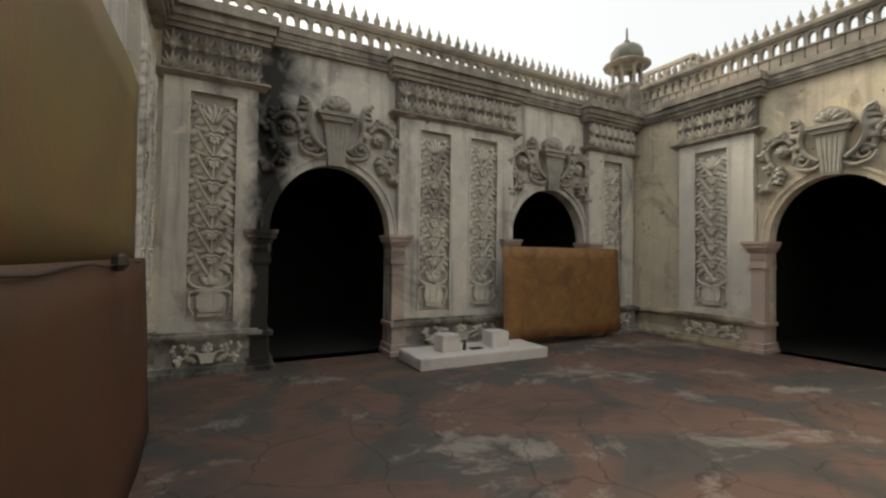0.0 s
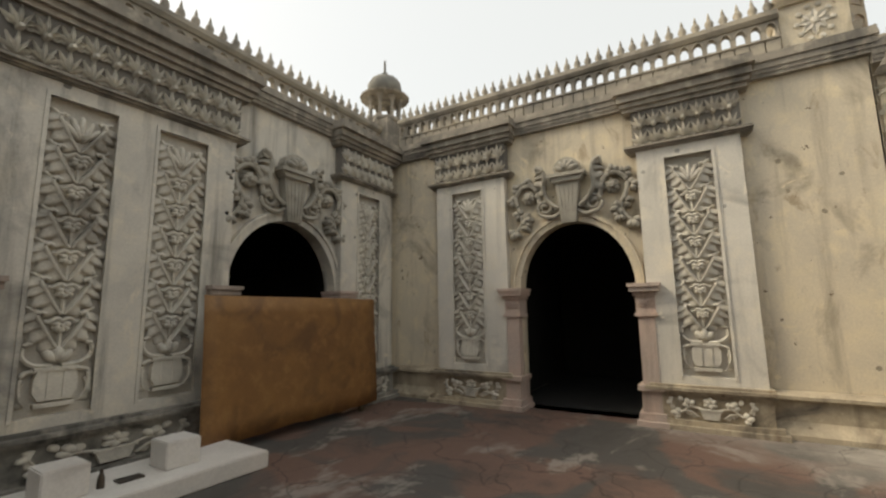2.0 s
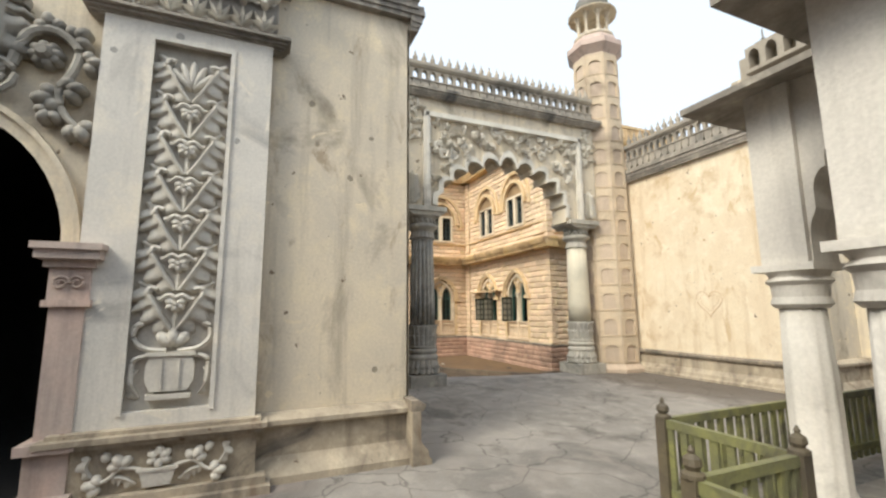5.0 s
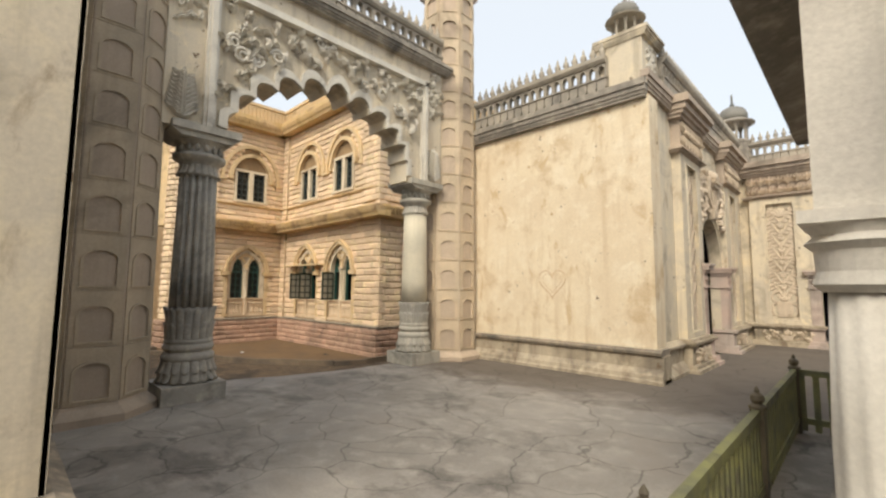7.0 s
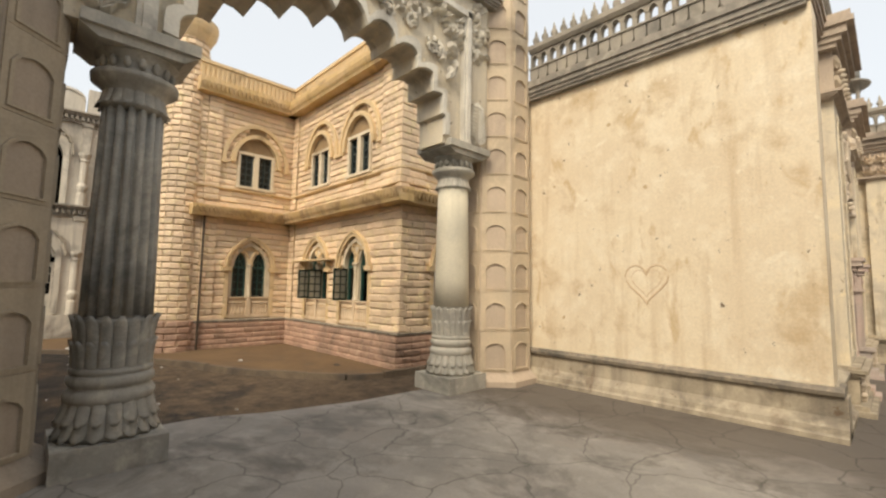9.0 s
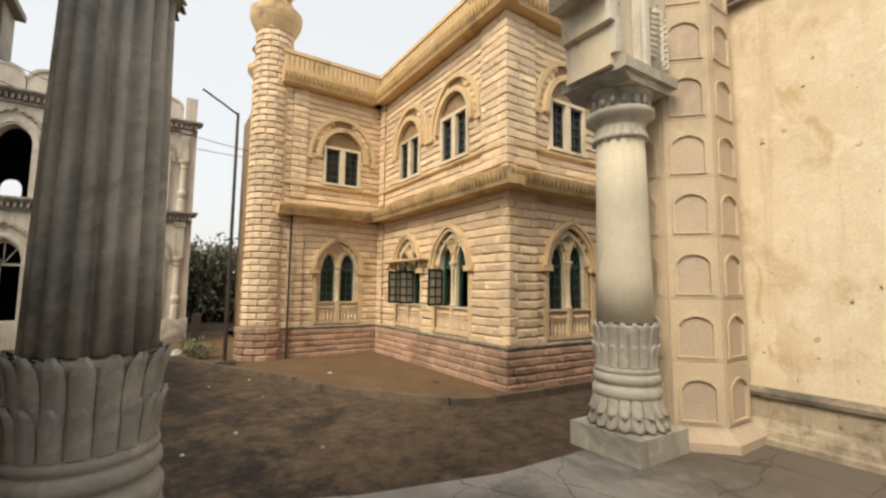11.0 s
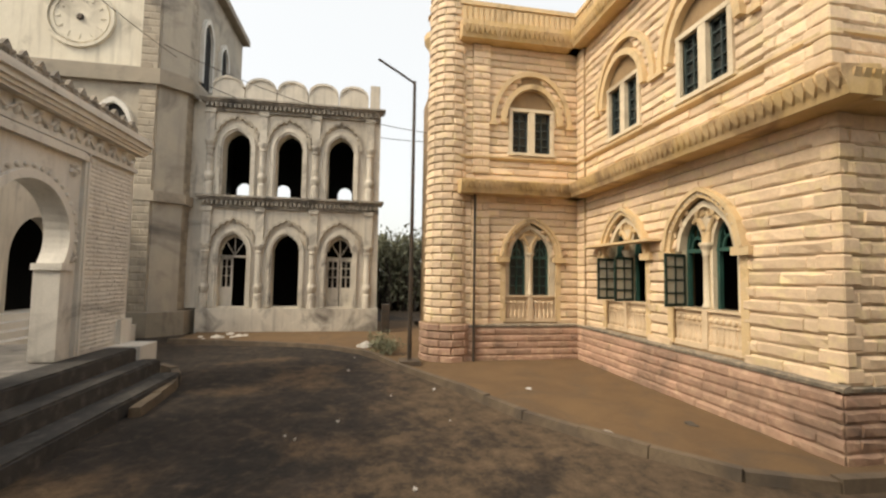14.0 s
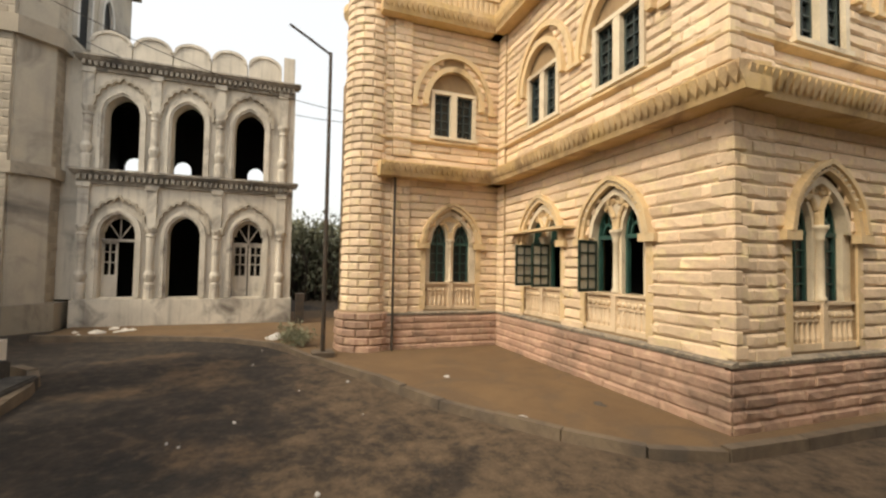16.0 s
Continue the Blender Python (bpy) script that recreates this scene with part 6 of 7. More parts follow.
for cs, sp, foot in ((low_c, 2.4, 0.2), (up_c, 6.4, 4.4)):
    for c in cs:
        bm = bmesh.new()
        for r0, r1, d in ((0.5, 0.57, 0.05), (0.57, 0.68, 0.1)):
            band(bm, [(c - r0, foot)] + arch_curve(c, r0, sp, 0.62 * r0 / 0.52, "point") + [(c + r0, foot)], [(c - r1, foot)] + arch_curve(c, r1, sp, 0.62 * r1 / 0.52, "point") + [(c + r1, foot)], 0, d, WEST_F)
        part("arch_trim", bm, dirty_trim, arc)
        bm = bmesh.new()
        lobes = cusped_curve(c, 0.74, sp + 0.02, 0.98, cusps=11, deep=0.07, tip=0.16)
        band(bm, lobes, [(c + (x - c) * 1.1, sp + (z - sp) * 1.08) for x, z in lobes], 0, 0.13, WEST_F)
        part("cusped_hood", bm, tower_mat, arc)
for z0, z1 in ((0.15, 4.0), (4.4, 7.8)):
    for s in (3.3, 1.38, -0.62, -2.75):
        bm = bmesh.new()
        zm = z0 + (z1 - z0) * 0.62
        box(bm, s - 0.15, s + 0.15, 0, 0.1, zm, z1, WEST_F)
        box(bm, s - 0.19, s + 0.19, 0, 0.15, z1 - 0.16, z1, WEST_F)
        lathe(bm, [(0.16, z0), (0.16, z0 + 0.5), (0.11, z0 + 0.56), (0.17, z0 + 0.72), (0.18, z0 + 0.82), (0.12, z0 + 0.95), (0.13, zm - 0.3), (0.17, zm - 0.25), (0.13, zm - 0.18), (0.2, zm - 0.02), (0.2, zm + 0.05)], 10, WEST_F @ Matrix.Translation((s, 0.02, 0)))
        part("pilaster", bm, dirty_trim, arc)
for z in (3.98, 7.75):
    bm = bmesh.new()
    cornice(bm, WEST_F, -3.15, 3.5, z + 0.25, 0.34, 0.2)
    n = 40
    for i in range(n):
        s = -3.15 + (i + 0.5) * 6.65 / n
        box(bm, s - 0.05, s + 0.05, 0, 0.24, z + 0.1, z + 0.25, WEST_F)
    box(bm, -3.15, 3.5, 0, 0.1, z - 0.02, z + 0.1, WEST_F)
    part("cornice", bm, moulding_mat, arc)
for c in (2.75, 1.55, 0.35, -0.85, -2.05):
    bm = bmesh.new()
    prism(bm, [(c - 0.58, 8.2)] + arch_curve(c, 0.58, 8.75, 0.4, n=12) + [(c + 0.58, 8.2)], 1, -0.3, 0.0, WEST_F)
    band(bm, arch_curve(c, 0.5, 8.73, 0.34, n=12), arch_curve(c, 0.58, 8.75, 0.42, n=12), 0, 0.05, WEST_F)
    part("parapet_lobe", bm, grey_wash, arc)
bm = bmesh.new()
box(bm, -3.1, -2.7, -0.35, 0.04, 8.2, 9.25, WEST_F)
part("parapet_post", bm, grey_wash, arc)
# Inner slabs and walls are near-black, painting the shade inside the arcades.
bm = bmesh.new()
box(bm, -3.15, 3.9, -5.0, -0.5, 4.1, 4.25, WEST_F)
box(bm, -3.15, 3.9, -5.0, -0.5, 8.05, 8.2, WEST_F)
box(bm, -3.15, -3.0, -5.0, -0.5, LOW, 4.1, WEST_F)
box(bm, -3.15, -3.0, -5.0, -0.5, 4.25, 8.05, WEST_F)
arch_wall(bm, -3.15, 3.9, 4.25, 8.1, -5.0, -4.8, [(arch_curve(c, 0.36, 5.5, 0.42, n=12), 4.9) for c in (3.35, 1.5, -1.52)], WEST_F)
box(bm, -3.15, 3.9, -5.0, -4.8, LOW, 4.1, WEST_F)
part("inner_wall", bm, shade_black, arc)
for c in (low_c[0], low_c[2]):
    dr = piece("door", None, arc)
    bm = bmesh.new()
    band(bm, arch_curve(c, 0.42, 2.38, 0.5, "point"), arch_curve(c, 0.5, 2.38, 0.6, "point"), -0.3, -0.24, WEST_F)
    for k in (-0.5, 0.0, 0.5):
        tube(bm, [(c, -0.27, 2.15), (c + k * 0.7, -0.27, 2.86 - abs(k) * 0.25)], 0.02, 5, WEST_F)
    box(bm, c - 0.52, c + 0.52, -0.3, -0.22, 2.08, 2.16, WEST_F)
    part("fanlight", bm, dirty_trim, dr)
    for s in ((-1, 1) if c < 0 else (-1,)):
        a, b = sorted((c + s * 0.02, c + s * 0.5))
        if c > 0:
            a, b = c + 0.05, c + 0.5
        bm = bmesh.new()
        box(bm, a, b, -0.3, -0.25, 0.2, 0.95, WEST_F)
        for x0, x1, z0, z1 in ((a, a + 0.07, 0.95, 2.08), (b - 0.07, b, 0.95, 2.08), (a, b, 2.0, 2.08), ((a + b) / 2 - 0.02, (a + b) / 2 + 0.02, 0.95, 2.0), (a, b, 1.35, 1.39), (a, b, 1.7, 1.74)):
            box(bm, x0, x1, -0.3, -0.25, z0, z1, WEST_F)
        part("leaf", bm, dirty_trim, dr, "whitewashed door leaf with broken panes")
tagged(dr, "")

# ---- clock tower ----
tower = base("clock_tower", "square weathered stone clock tower with a round dial", "tower")
TF = wall_frame((29.5, 0, 0), (0, 1, 0), (-1, 0, 0))
bm = bmesh.new()
pts = [(29.5, 4.7), (30.1, 4.0), (36.5, 4.0), (36.5, 11.2), (30.1, 11.2), (29.5, 10.6)]
prism(bm, pts, 2, LOW, 8.2)
prism(bm, pts, 2, 8.2, 13.6)
part("shaft", bm, tower_mat, tower)
for z, g, h in ((3.95, 0.14, 0.36), (8.1, 0.2, 0.55), (13.4, 0.35, 0.3), (LOW, 0.3, 0.85)):
    bm = bmesh.new()
    prism(bm, [(29.5 - g, 4.7 - g * 0.4), (30.1 - g * 0.4, 4.0 - g), (36.6, 4.0 - g), (36.6, 11.2), (30.1, 11.2 + g), (29.5 - g, 10.6)], 2, z, z + h)
    part("string_course", bm, tower_block, tower)
bm = bmesh.new()
box(bm, 4.75, 5.3, 0, 0.1, LOW, 13.4, TF)
box(bm, 10.0, 10.55, 0, 0.1, LOW, 13.4, TF)
part("corner_pier", bm, tower_mat, tower)
bm = bmesh.new()
box(bm, 5.3, 10.0, 0, 0.03, 8.7, 13.3, TF)
part("dial_wall", bm, dial_mat, tower)
dial = bmesh.new()
for r0, r1, d in ((0.0, 0.82, 0.05), (0.82, 0.92, 0.09), (0.98, 1.1, 0.13)):
    pin = [(7.3 + r0 * math.cos(2 * math.pi * i / 32), 10.3 + r0 * math.sin(2 * math.pi * i / 32)) for i in range(33)]
    pout = [(7.3 + r1 * math.cos(2 * math.pi * i / 32), 10.3 + r1 * math.sin(2 * math.pi * i / 32)) for i in range(33)]
    if r0:
        band(dial, pin, pout, 0.03, d, TF)
    else:
        prism(dial, pout[:-1], 1, 0.02, d, TF)
for i in range(12):
    a = 2 * math.pi * i / 12
    box(dial, 0.62, 0.78, 0.05, 0.075, -0.03, 0.03, TF @ Matrix.Translation((7.3, 0, 10.3)) @ Matrix.Rotation(a, 4, "Y"))
part("dial", dial, dial_mat, tower)
bm = bmesh.new()
knob(bm, 7.3, 10.3, 0.13, 0.12, TF, 12)
part("dial_hub", bm, iron, tower)
TS = wall_frame((0, 4.0, 0), (1, 0, 0), (0, -1, 0))
for m, s, z0, zs, w in ((TF, 6.1, 4.8, 6.6, 0.5), (TS, 31.6, 4.6, 6.6, 0.45), (TS, 31.6, 9.0, 11.0, 0.45), (TS, 33.6, 9.0, 11.0, 0.45)):
    wn2 = piece("window", None, tower)
    bm = bmesh.new()
    band(bm, [(s - w, z0)] + arch_curve(s, w, zs, w * 1.5, "point") + [(s + w, z0)], [(s - w - 0.15, z0)] + arch_curve(s, w + 0.15, zs, w * 1.5 + 0.2, "point") + [(s + w + 0.15, z0)], 0, 0.14, m)
    part("surround", bm, white_wash, wn2)
    # Near-black sheet paints the shaded opening; there is no glass here.
    bm = bmesh.new()
    prism(bm, [(s - w, z0)] + arch_curve(s, w, zs, w * 1.5, "point") + [(s + w, z0)], 1, 0.0, 0.02, m)
    part("pane", bm, shade_black, wn2)
bm = bmesh.new()
for i in range(18):
    box(bm, 5.0 + 0.3 * i, 5.14 + 0.3 * i, 0.03, 0.24, 12.75, 13.1, TF)
part("brackets", bm, moulding_mat, tower)

for s0, s1 in ((4.75, 5.3), (10.0, 10.55)):
    ashlar(tower, TF @ Matrix.Translation((0, 0.1, 0)), s0, s1, LOW + 0.9, 13.3, [], 0.26, 0.32, tower_block, seed=31, deep=0.02)
ashlar(tower, TS, 30.15, 30.7, LOW + 0.9, 13.3, [], 0.26, 0.32, tower_block, seed=33, deep=0.02)
# ---- white brick porch building ----
porch = base("brick_porch", "whitewashed brick porch with horseshoe arches and a crenellated cornice", "building")
PF = wall_frame((0, 2.3, 0), (1, 0, 0), (0, -1, 0))


def horseshoe(c, half, spring, r, foot):
    """Pieces of a horseshoe opening: the lower jamb and a circle wider than it."""
    zc = spring + math.sqrt(max(0.0, r * r - half * half))
    return zc


def horseshoe_wall(bm, s0, s1, z0, z1, d0, d1, doors, m):
    edge = s0
    for c, half, spring, r, foot in doors:
        zc = horseshoe(c, half, spring, r, foot)
        box(bm, edge, c - r, d0, d1, z0, z1, m)
        n = 20
        for i in range(n):
            a0, a1 = math.pi * (1 - i / n), math.pi * (1 - (i + 1) / n)
            xa, xb = c + r * math.cos(a0), c + r * math.cos(a1)
            prism(bm, [(xa, zc + r * math.sin(a0)), (xb, zc + r * math.sin(a1)), (xb, z1), (xa, z1)], 1, d0, d1, m)
        for s in (-1, 1):
            a = math.acos(half / r)
            for k in range(5):
                t0, t1 = a * k / 5, a * (k + 1) / 5
                xa, xb = c + s * r * math.cos(t0), c + s * r * math.cos(t1)
                prism(bm, [(xa, z0), (xb, z0), (xb, zc - r * math.sin(t1)), (xa, zc - r * math.sin(t0))], 1, d0, d1, m)
        edge = c + r
    box(bm, edge, s1, d0, d1, z0, z1, m)


doors = [(16.2, 0.72, 1.62, 0.84, 0.0), (20.42, 0.72, 1.62, 0.84, 0.0)]
bm = bmesh.new()
horseshoe_wall(bm, 13.9, 23.25, -0.02, 4.3, -0.35, 0.0, doors, PF)
part("wall", bm, white_wash, porch)
holes = []
for c, half, spring, r, foot in doors:
    holes.append((c - 1.25, c + 1.25, -1, 3.66))
ashlar(porch, PF, 13.95, 23.2, 0.02, 3.55, holes, 0.083, 0.24, white_wash, name="brick", near=(18.0, 19.2, 0.3, 3.4), seed=12, deep=0.02)
for c, half, spring, r, foot in doors:
    zc = horseshoe(c, half, spring, r, foot)
    bm = bmesh.new()
    for x0, x1, z0, z1 in ((-1.25, -1.1, 0, 3.6), (1.1, 1.25, 0, 3.6), (-1.25, 1.25, 3.45, 3.6)):
        box(bm, c + x0, c + x1, 0, 0.07, z0, z1, PF)
        box(bm, c + x0 + (0.05 if x1 - x0 < 1 else 0), c + x1 - (0.05 if x1 - x0 < 1 else 0), 0.07, 0.1, z0, z1 - (0.0 if x1 - x0 < 1 else 0.05), PF)
    part("panel_frame", bm, white_wash, porch)
    bm = bmesh.new()
    arcs = lambda rr: [(c + rr * math.cos(math.pi * 1.17 - math.pi * 1.34 * i / 26), zc + rr * math.sin(math.pi * 1.17 - math.pi * 1.34 * i / 26)) for i in range(27)]
    band(bm, arcs(r), arcs(r + 0.13), 0, 0.05, PF)
    part("archivolt", bm, white_wash, porch)
    bm = bmesh.new()
    for i in range(25):
        p = arcs(r + 0.2)[i + 1]
        knob(bm, p[0], p[1], 0.045, 0.05, PF, 6)
    for s in (-1, 1):
        flower(bm, c + s * 0.9, 3.25, 0.13, 0.06, 6, PF)
        flower(bm, c + s * 0.98, 1.72, 0.1, 0.06, 5, PF)
    part("arch_relief", bm, white_wash, porch)
    for s in (-1, 1):
        bm = bmesh.new()
        x = c + s * (half + 0.1)
        box(bm, x - 0.12, x + 0.12, -0.37, 0.03, 0, 1.5, PF)
        box(bm, x - 0.16, x + 0.16, -0.39, 0.07, 1.5, 1.61, PF)
        part("jamb", bm, white_wash, porch)
bm = bmesh.new()
cornice(bm, PF, 13.9, 23.25, 4.0, 0.3, 0.36, back=-0.3)
box(bm, 13.9, 23.25, 0, 0.07, 3.62, 3.7, PF)
part("cornice", bm, white_wash, porch)
for i in range(23):
    bm = bmesh.new()
    s = 14.0 + i * 0.4
    tube(bm, [(s + 0.4 * f, 0.035, 3.92 - 0.13 * math.sin(math.pi * f)) for f in np.linspace(0, 1, 9)], 0.024, 6, PF)
    knob(bm, s, 3.92, 0.055, 0.09, PF, 7)
    bud(bm, s, 3.9, 180, 0.17, 0.035, 0.06, PF)
    bud(bm, s + 0.2, 3.8, 180, 0.09, 0.03, 0.06, PF)
    part("garland", bm, white_wash, porch)
bm = bmesh.new()
out = [(0.05, 0.0), (0.12, 0.02), (0.14, 0.08), (0.1, 0.1), (0.135, 0.13), (0.12, 0.18), (0.085, 0.18), (0.105, 0.23), (0.07, 0.26), (0.04, 0.31)]
prism(bm, out + [(0.0, 0.35)] + [(-x, z) for x, z in out[::-1]], 1, -0.07, 0.0)
for x, z, a in ((0.0, 0.02, 0), (-0.03, 0.08, -50), (0.03, 0.08, 50), (-0.03, 0.15, -45), (0.03, 0.15, 45)):
    bud(bm, x, z, a, 0.12 if a else 0.28, 0.03, 0.045)
bmesh.ops.recalc_face_normals(bm, faces=bm.faces)
MERLON = bpy.data.meshes.new("merlon")
bm.to_mesh(MERLON)
bm.free()
MERLON.materials.append(ledge_mat)
for i in range(28):
    piece("merlon", MERLON, porch, m=at(PF, 14.1 + i * 0.33, 0.06, 4.36))
bm = bmesh.new()
box(bm, 22.9, 23.3, 0.0, 0.1, -0.02, 0.5, PF)
part("corner_base", bm, white_wash, porch)
# the yard behind, seen through the doorway
yard = base("wall_yard", "grey plaster yard wall with a dark round arch", "wall", kind="structure")
bm = bmesh.new()
arch_wall(bm, 13.9, 29.3, LOW, 3.75, -4.3, -3.9, [(arch_curve(26.6, 1.0, 1.75, 1.2, n=16), 0.4)], PF)
part("wall_body", bm, grey_wash, yard)
# Near-black box gives the arch its shaded depth by colour.
bm = bmesh.new()
box(bm, 24.6, 28.4, -6.6, -6.4, 0, 3.6, PF)
box(bm, 24.6, 28.4, -6.6, -4.3, 3.5, 3.6, PF)
box(bm, 24.5, 24.6, -6.6, -4.3, 0, 3.6, PF)
box(bm, 28.4, 28.5, -6.6, -4.3, 0, 3.6, PF)
part("dark_room", bm, shade_black, yard)
ys = base("yard_steps", "worn grey steps below the yard arch", "steps", kind="structure")
for k in range(5):
    bm = bmesh.new()
    box(bm, 23.4, 28.6, -3.9, -2.3 - 0.3 * k, LOW if k == 0 else 0.4 - 0.16 * (5 - k), 0.4 - 0.16 * (4 - k), PF)
    part("step", bm, white_wash, ys)
bm = bmesh.new()
box(bm, 13.9, 23.2, -3.9, -0.0, LOW - 0.1, -0.03, PF)
tagged(part("porch_floor", bm, terrace_mat), "dusty grey floor behind the porch arches", "floor", kind="structure")
# steps in front
steps = base("porch_steps", "dark worn stone steps in front of the brick porch", "steps", kind="structure")
for k, (d0, d1, z0, z1, s1) in enumerate(((0.0, 0.55, LOW - 0.1, -0.02, 23.0), (0.55, 0.95, LOW - 0.1, -0.27, 22.75), (0.95, 1.4, LOW - 0.1, -0.52, 22.6))):
    bm = bmesh.new()
    box(bm, 14.2, s1, d0, d1, z0, z1, PF)
    bmesh.ops.bevel(bm, geom=bm.edges[:], offset=0.03, segments=2, affect="EDGES")
    part("step", bm, dark_step, steps)
bm = bmesh.new()
box(bm, 22.6, 23.3, 0.01, 0.62, LOW - 0.1, 0.0, PF)
tagged(part("step_block", bm, white_wash), "whitewashed masonry block at the end of the steps", "block", kind="structure")
kerb_run("kerb_porch", [(20.5, 0.75), (22.4, 0.95), (23.6, 1.45), (23.95, 1.9), (24.1, 2.6), (24.6, 3.4)], "low brown kerb round the end of the porch steps", 0.2, 0.16, 0.6)

# ---- pavilion in the court ----
pav = base("pavilion", "white plaster garden pavilion with cusped arches and broad eaves", "pavilion")
EAVE = 3.0
PC = (4.1, -4.03)


def cross(ax, ay, bx, by):
    """The outline of a cross-shaped plan: one arm reaches ax, ay; the other bx, by."""
    q = [(bx, by), (bx, ay), (ax, ay)]
    pts = []
    for sx, sy, seq in ((1, 1, q), (1, -1, q[::-1]), (-1, -1, q), (-1, 1, q[::-1])):
        pts += [(PC[0] + sx * x, PC[1] + sy * y) for x, y in seq]
    return pts


bm = bmesh.new()
outer, inner = cross(2.68, 2.02, 1.7, 3.03), cross(2.26, 1.6, 1.28, 2.6)
lo = [bm.verts.new((x, y, EAVE)) for x, y in outer]
lo2 = [bm.verts.new((x, y, EAVE + 0.05)) for x, y in outer]
hi = [bm.verts.new((x, y, EAVE + 0.2)) for x, y in inner]
und = [bm.verts.new((x, y, EAVE + 0.08)) for x, y in inner]
k = len(outer)
for i in range(k):
    j = (i + 1) % k
    bm.faces.new((lo[i], lo[j], lo2[j], lo2[i]))
    bm.faces.new((lo2[i], lo2[j], hi[j], hi[i]))
    bm.faces.new((lo[j], lo[i], und[i], und[j]))
bm.faces.new(hi)
bm.faces.new(und[::-1])
part("eave", bm, moulding_mat, pav)
bm = bmesh.new()
ring = cross(2.3, 1.62, 1.34, 2.64)
prism(bm, ring, 2, EAVE + 0.12, EAVE + 0.24)
prism(bm, ring, 2, EAVE + 0.43, EAVE + 0.48)
part("parapet", bm, column_pale, pav)
for p, q in zip(ring, ring[1:] + ring[:1]):
    a, d = Vector((*p, EAVE + 0.24)), Vector((q[0] - p[0], q[1] - p[1], 0))
    n = max(2, round(d.length / 0.125))
    for i in range(n):
        piece("arcade_bay", ARCADE, pav, m=wall_frame(a + d * ((i + 0.5) / n), d.normalized(), Vector((d.y, -d.x, 0)).normalized()) @ Matrix.Translation((0, -0.07, 0)) @ Matrix.Diagonal((d.length / n / 0.177, 1, 0.75, 1)))
cols = [(2.22, 1.56), (1.32, 2.5), (1.32, 1.56)]
spots = [(sx * x, sy * y) for x, y in cols for sx in (-1, 1) for sy in (-1, 1)]
for x, y in spots:
    c = piece("column", None, pav)
    t = Matrix.Translation((PC[0] + x, PC[1] + y, 0))
    bm = bmesh.new()
    lathe(bm, [(0.22, 0), (0.22, 0.12), (0.19, 0.2), (0.158, 0.26), (0.155, 0.9), (0.135, 1.46)], 48, t, flute=0.07, flutes=12)
    part("shaft", bm, white_wash, c, smooth=True)
    bm = bmesh.new()
    lathe(bm, [(0.15, 1.44), (0.18, 1.47), (0.165, 1.52), (0.17, 1.6), (0.2, 1.63), (0.17, 1.66), (0.2, 1.71)], 24, t)
    box(bm, -0.2, 0.2, -0.2, 0.2, 1.7, 1.75, t)
    part("capital", bm, white_wash, c)
    bm = bmesh.new()
    box(bm, -0.15, 0.15, -0.15, 0.15, 1.75, EAVE + 0.1, t)
    part("pier", bm, white_wash, c)


def pav_arch(p, q):
    """A cusped arch panel between two columns."""
    a, b = Vector((PC[0] + p[0], PC[1] + p[1], 0)), Vector((PC[0] + q[0], PC[1] + q[1], 0))
    d = (b - a).normalized()
    m = wall_frame(a, d, Vector((d.y, -d.x, 0)))
    n = (b - a).length
    bm = bmesh.new()
    half = (n - 0.3) / 2
    cu = cusped_curve(n / 2, half * 0.8, 1.78, min(0.95, half * 2.6), cusps=7, deep=min(0.12, half * 0.2), tip=0.06)
    arch_wall(bm, 0.15, n - 0.15, 1.75, EAVE + 0.09, -0.1, 0.1, [(cu, 1.75)], m)
    band(bm, cu, [(n / 2 + (x - n / 2) * 1.1, 1.78 + (z - 1.78) * 1.12) for x, z in cu], 0.1, 0.125, m)
    for i in range(2, len(cu) - 2, 3):
        knob(bm, n / 2 + (cu[i][0] - n / 2) * 1.22, 1.8 + (cu[i][1] - 1.78) * 1.24, 0.035, 0.13, m, 6)
    part("arch_panel", bm, white_wash, pav)


for s in (-1, 1):
    pav_arch((s * 2.22, -1.56), (s * 2.22, 1.56))
    pav_arch((-1.32, s * 2.5), (1.32, s * 2.5))
    for r in (-1, 1):
        pav_arch((s * 1.32, r * 1.56), (s * 1.32, r * 2.5))
        pav_arch((s * 1.32, r * 1.56), (s * 2.22, r * 1.56))


def rail_run(p, q, posts):
    """A timber rail with uprights between two posts, and the posts named."""
    a, b = Vector((*p, 0)), Vector((*q, 0))
    d = (b - a).normalized()
    n = (b - a).length
    m = wall_frame(a, d, Vector((d.y, -d.x, 0)))
    f = base("fence", "olive painted wooden railing round the pavilion", "fence", group="pavilion railings")
    for z in (0.1, 0.58):
        bm = bmesh.new()
        box(bm, 0.04, n - 0.04, -0.022, 0.022, z, z + 0.06, m)
        part("rail", bm, rail_mat, f)
    k = max(2, round(n / 0.115))
    for i in range(k):
        s = (i + 0.5) * n / k
        bm = bmesh.new()
        box(bm, s - 0.026, s + 0.026, -0.012, 0.012, 0.03, 0.6, m)
        part("slat", bm, rail_mat, f)
    for s in posts:
        bm = bmesh.new()
        t = Matrix.Translation(a + d * s)
        box(bm, -0.04, 0.04, -0.04, 0.04, 0, 0.64, t)
        lathe(bm, [(0.055, 0.64), (0.055, 0.66), (0.03, 0.675), (0.045, 0.7), (0.04, 0.73), (0.014, 0.75), (0.018, 0.765), (0.004, 0.79)], 10, t)
        part("post", bm, post_mat, f)


rail_run((6.03, -0.87), (6.03, -1.72), (0.0, 0.85))
rail_run((6.03, -1.72), (6.92, -1.72), (0.89,))
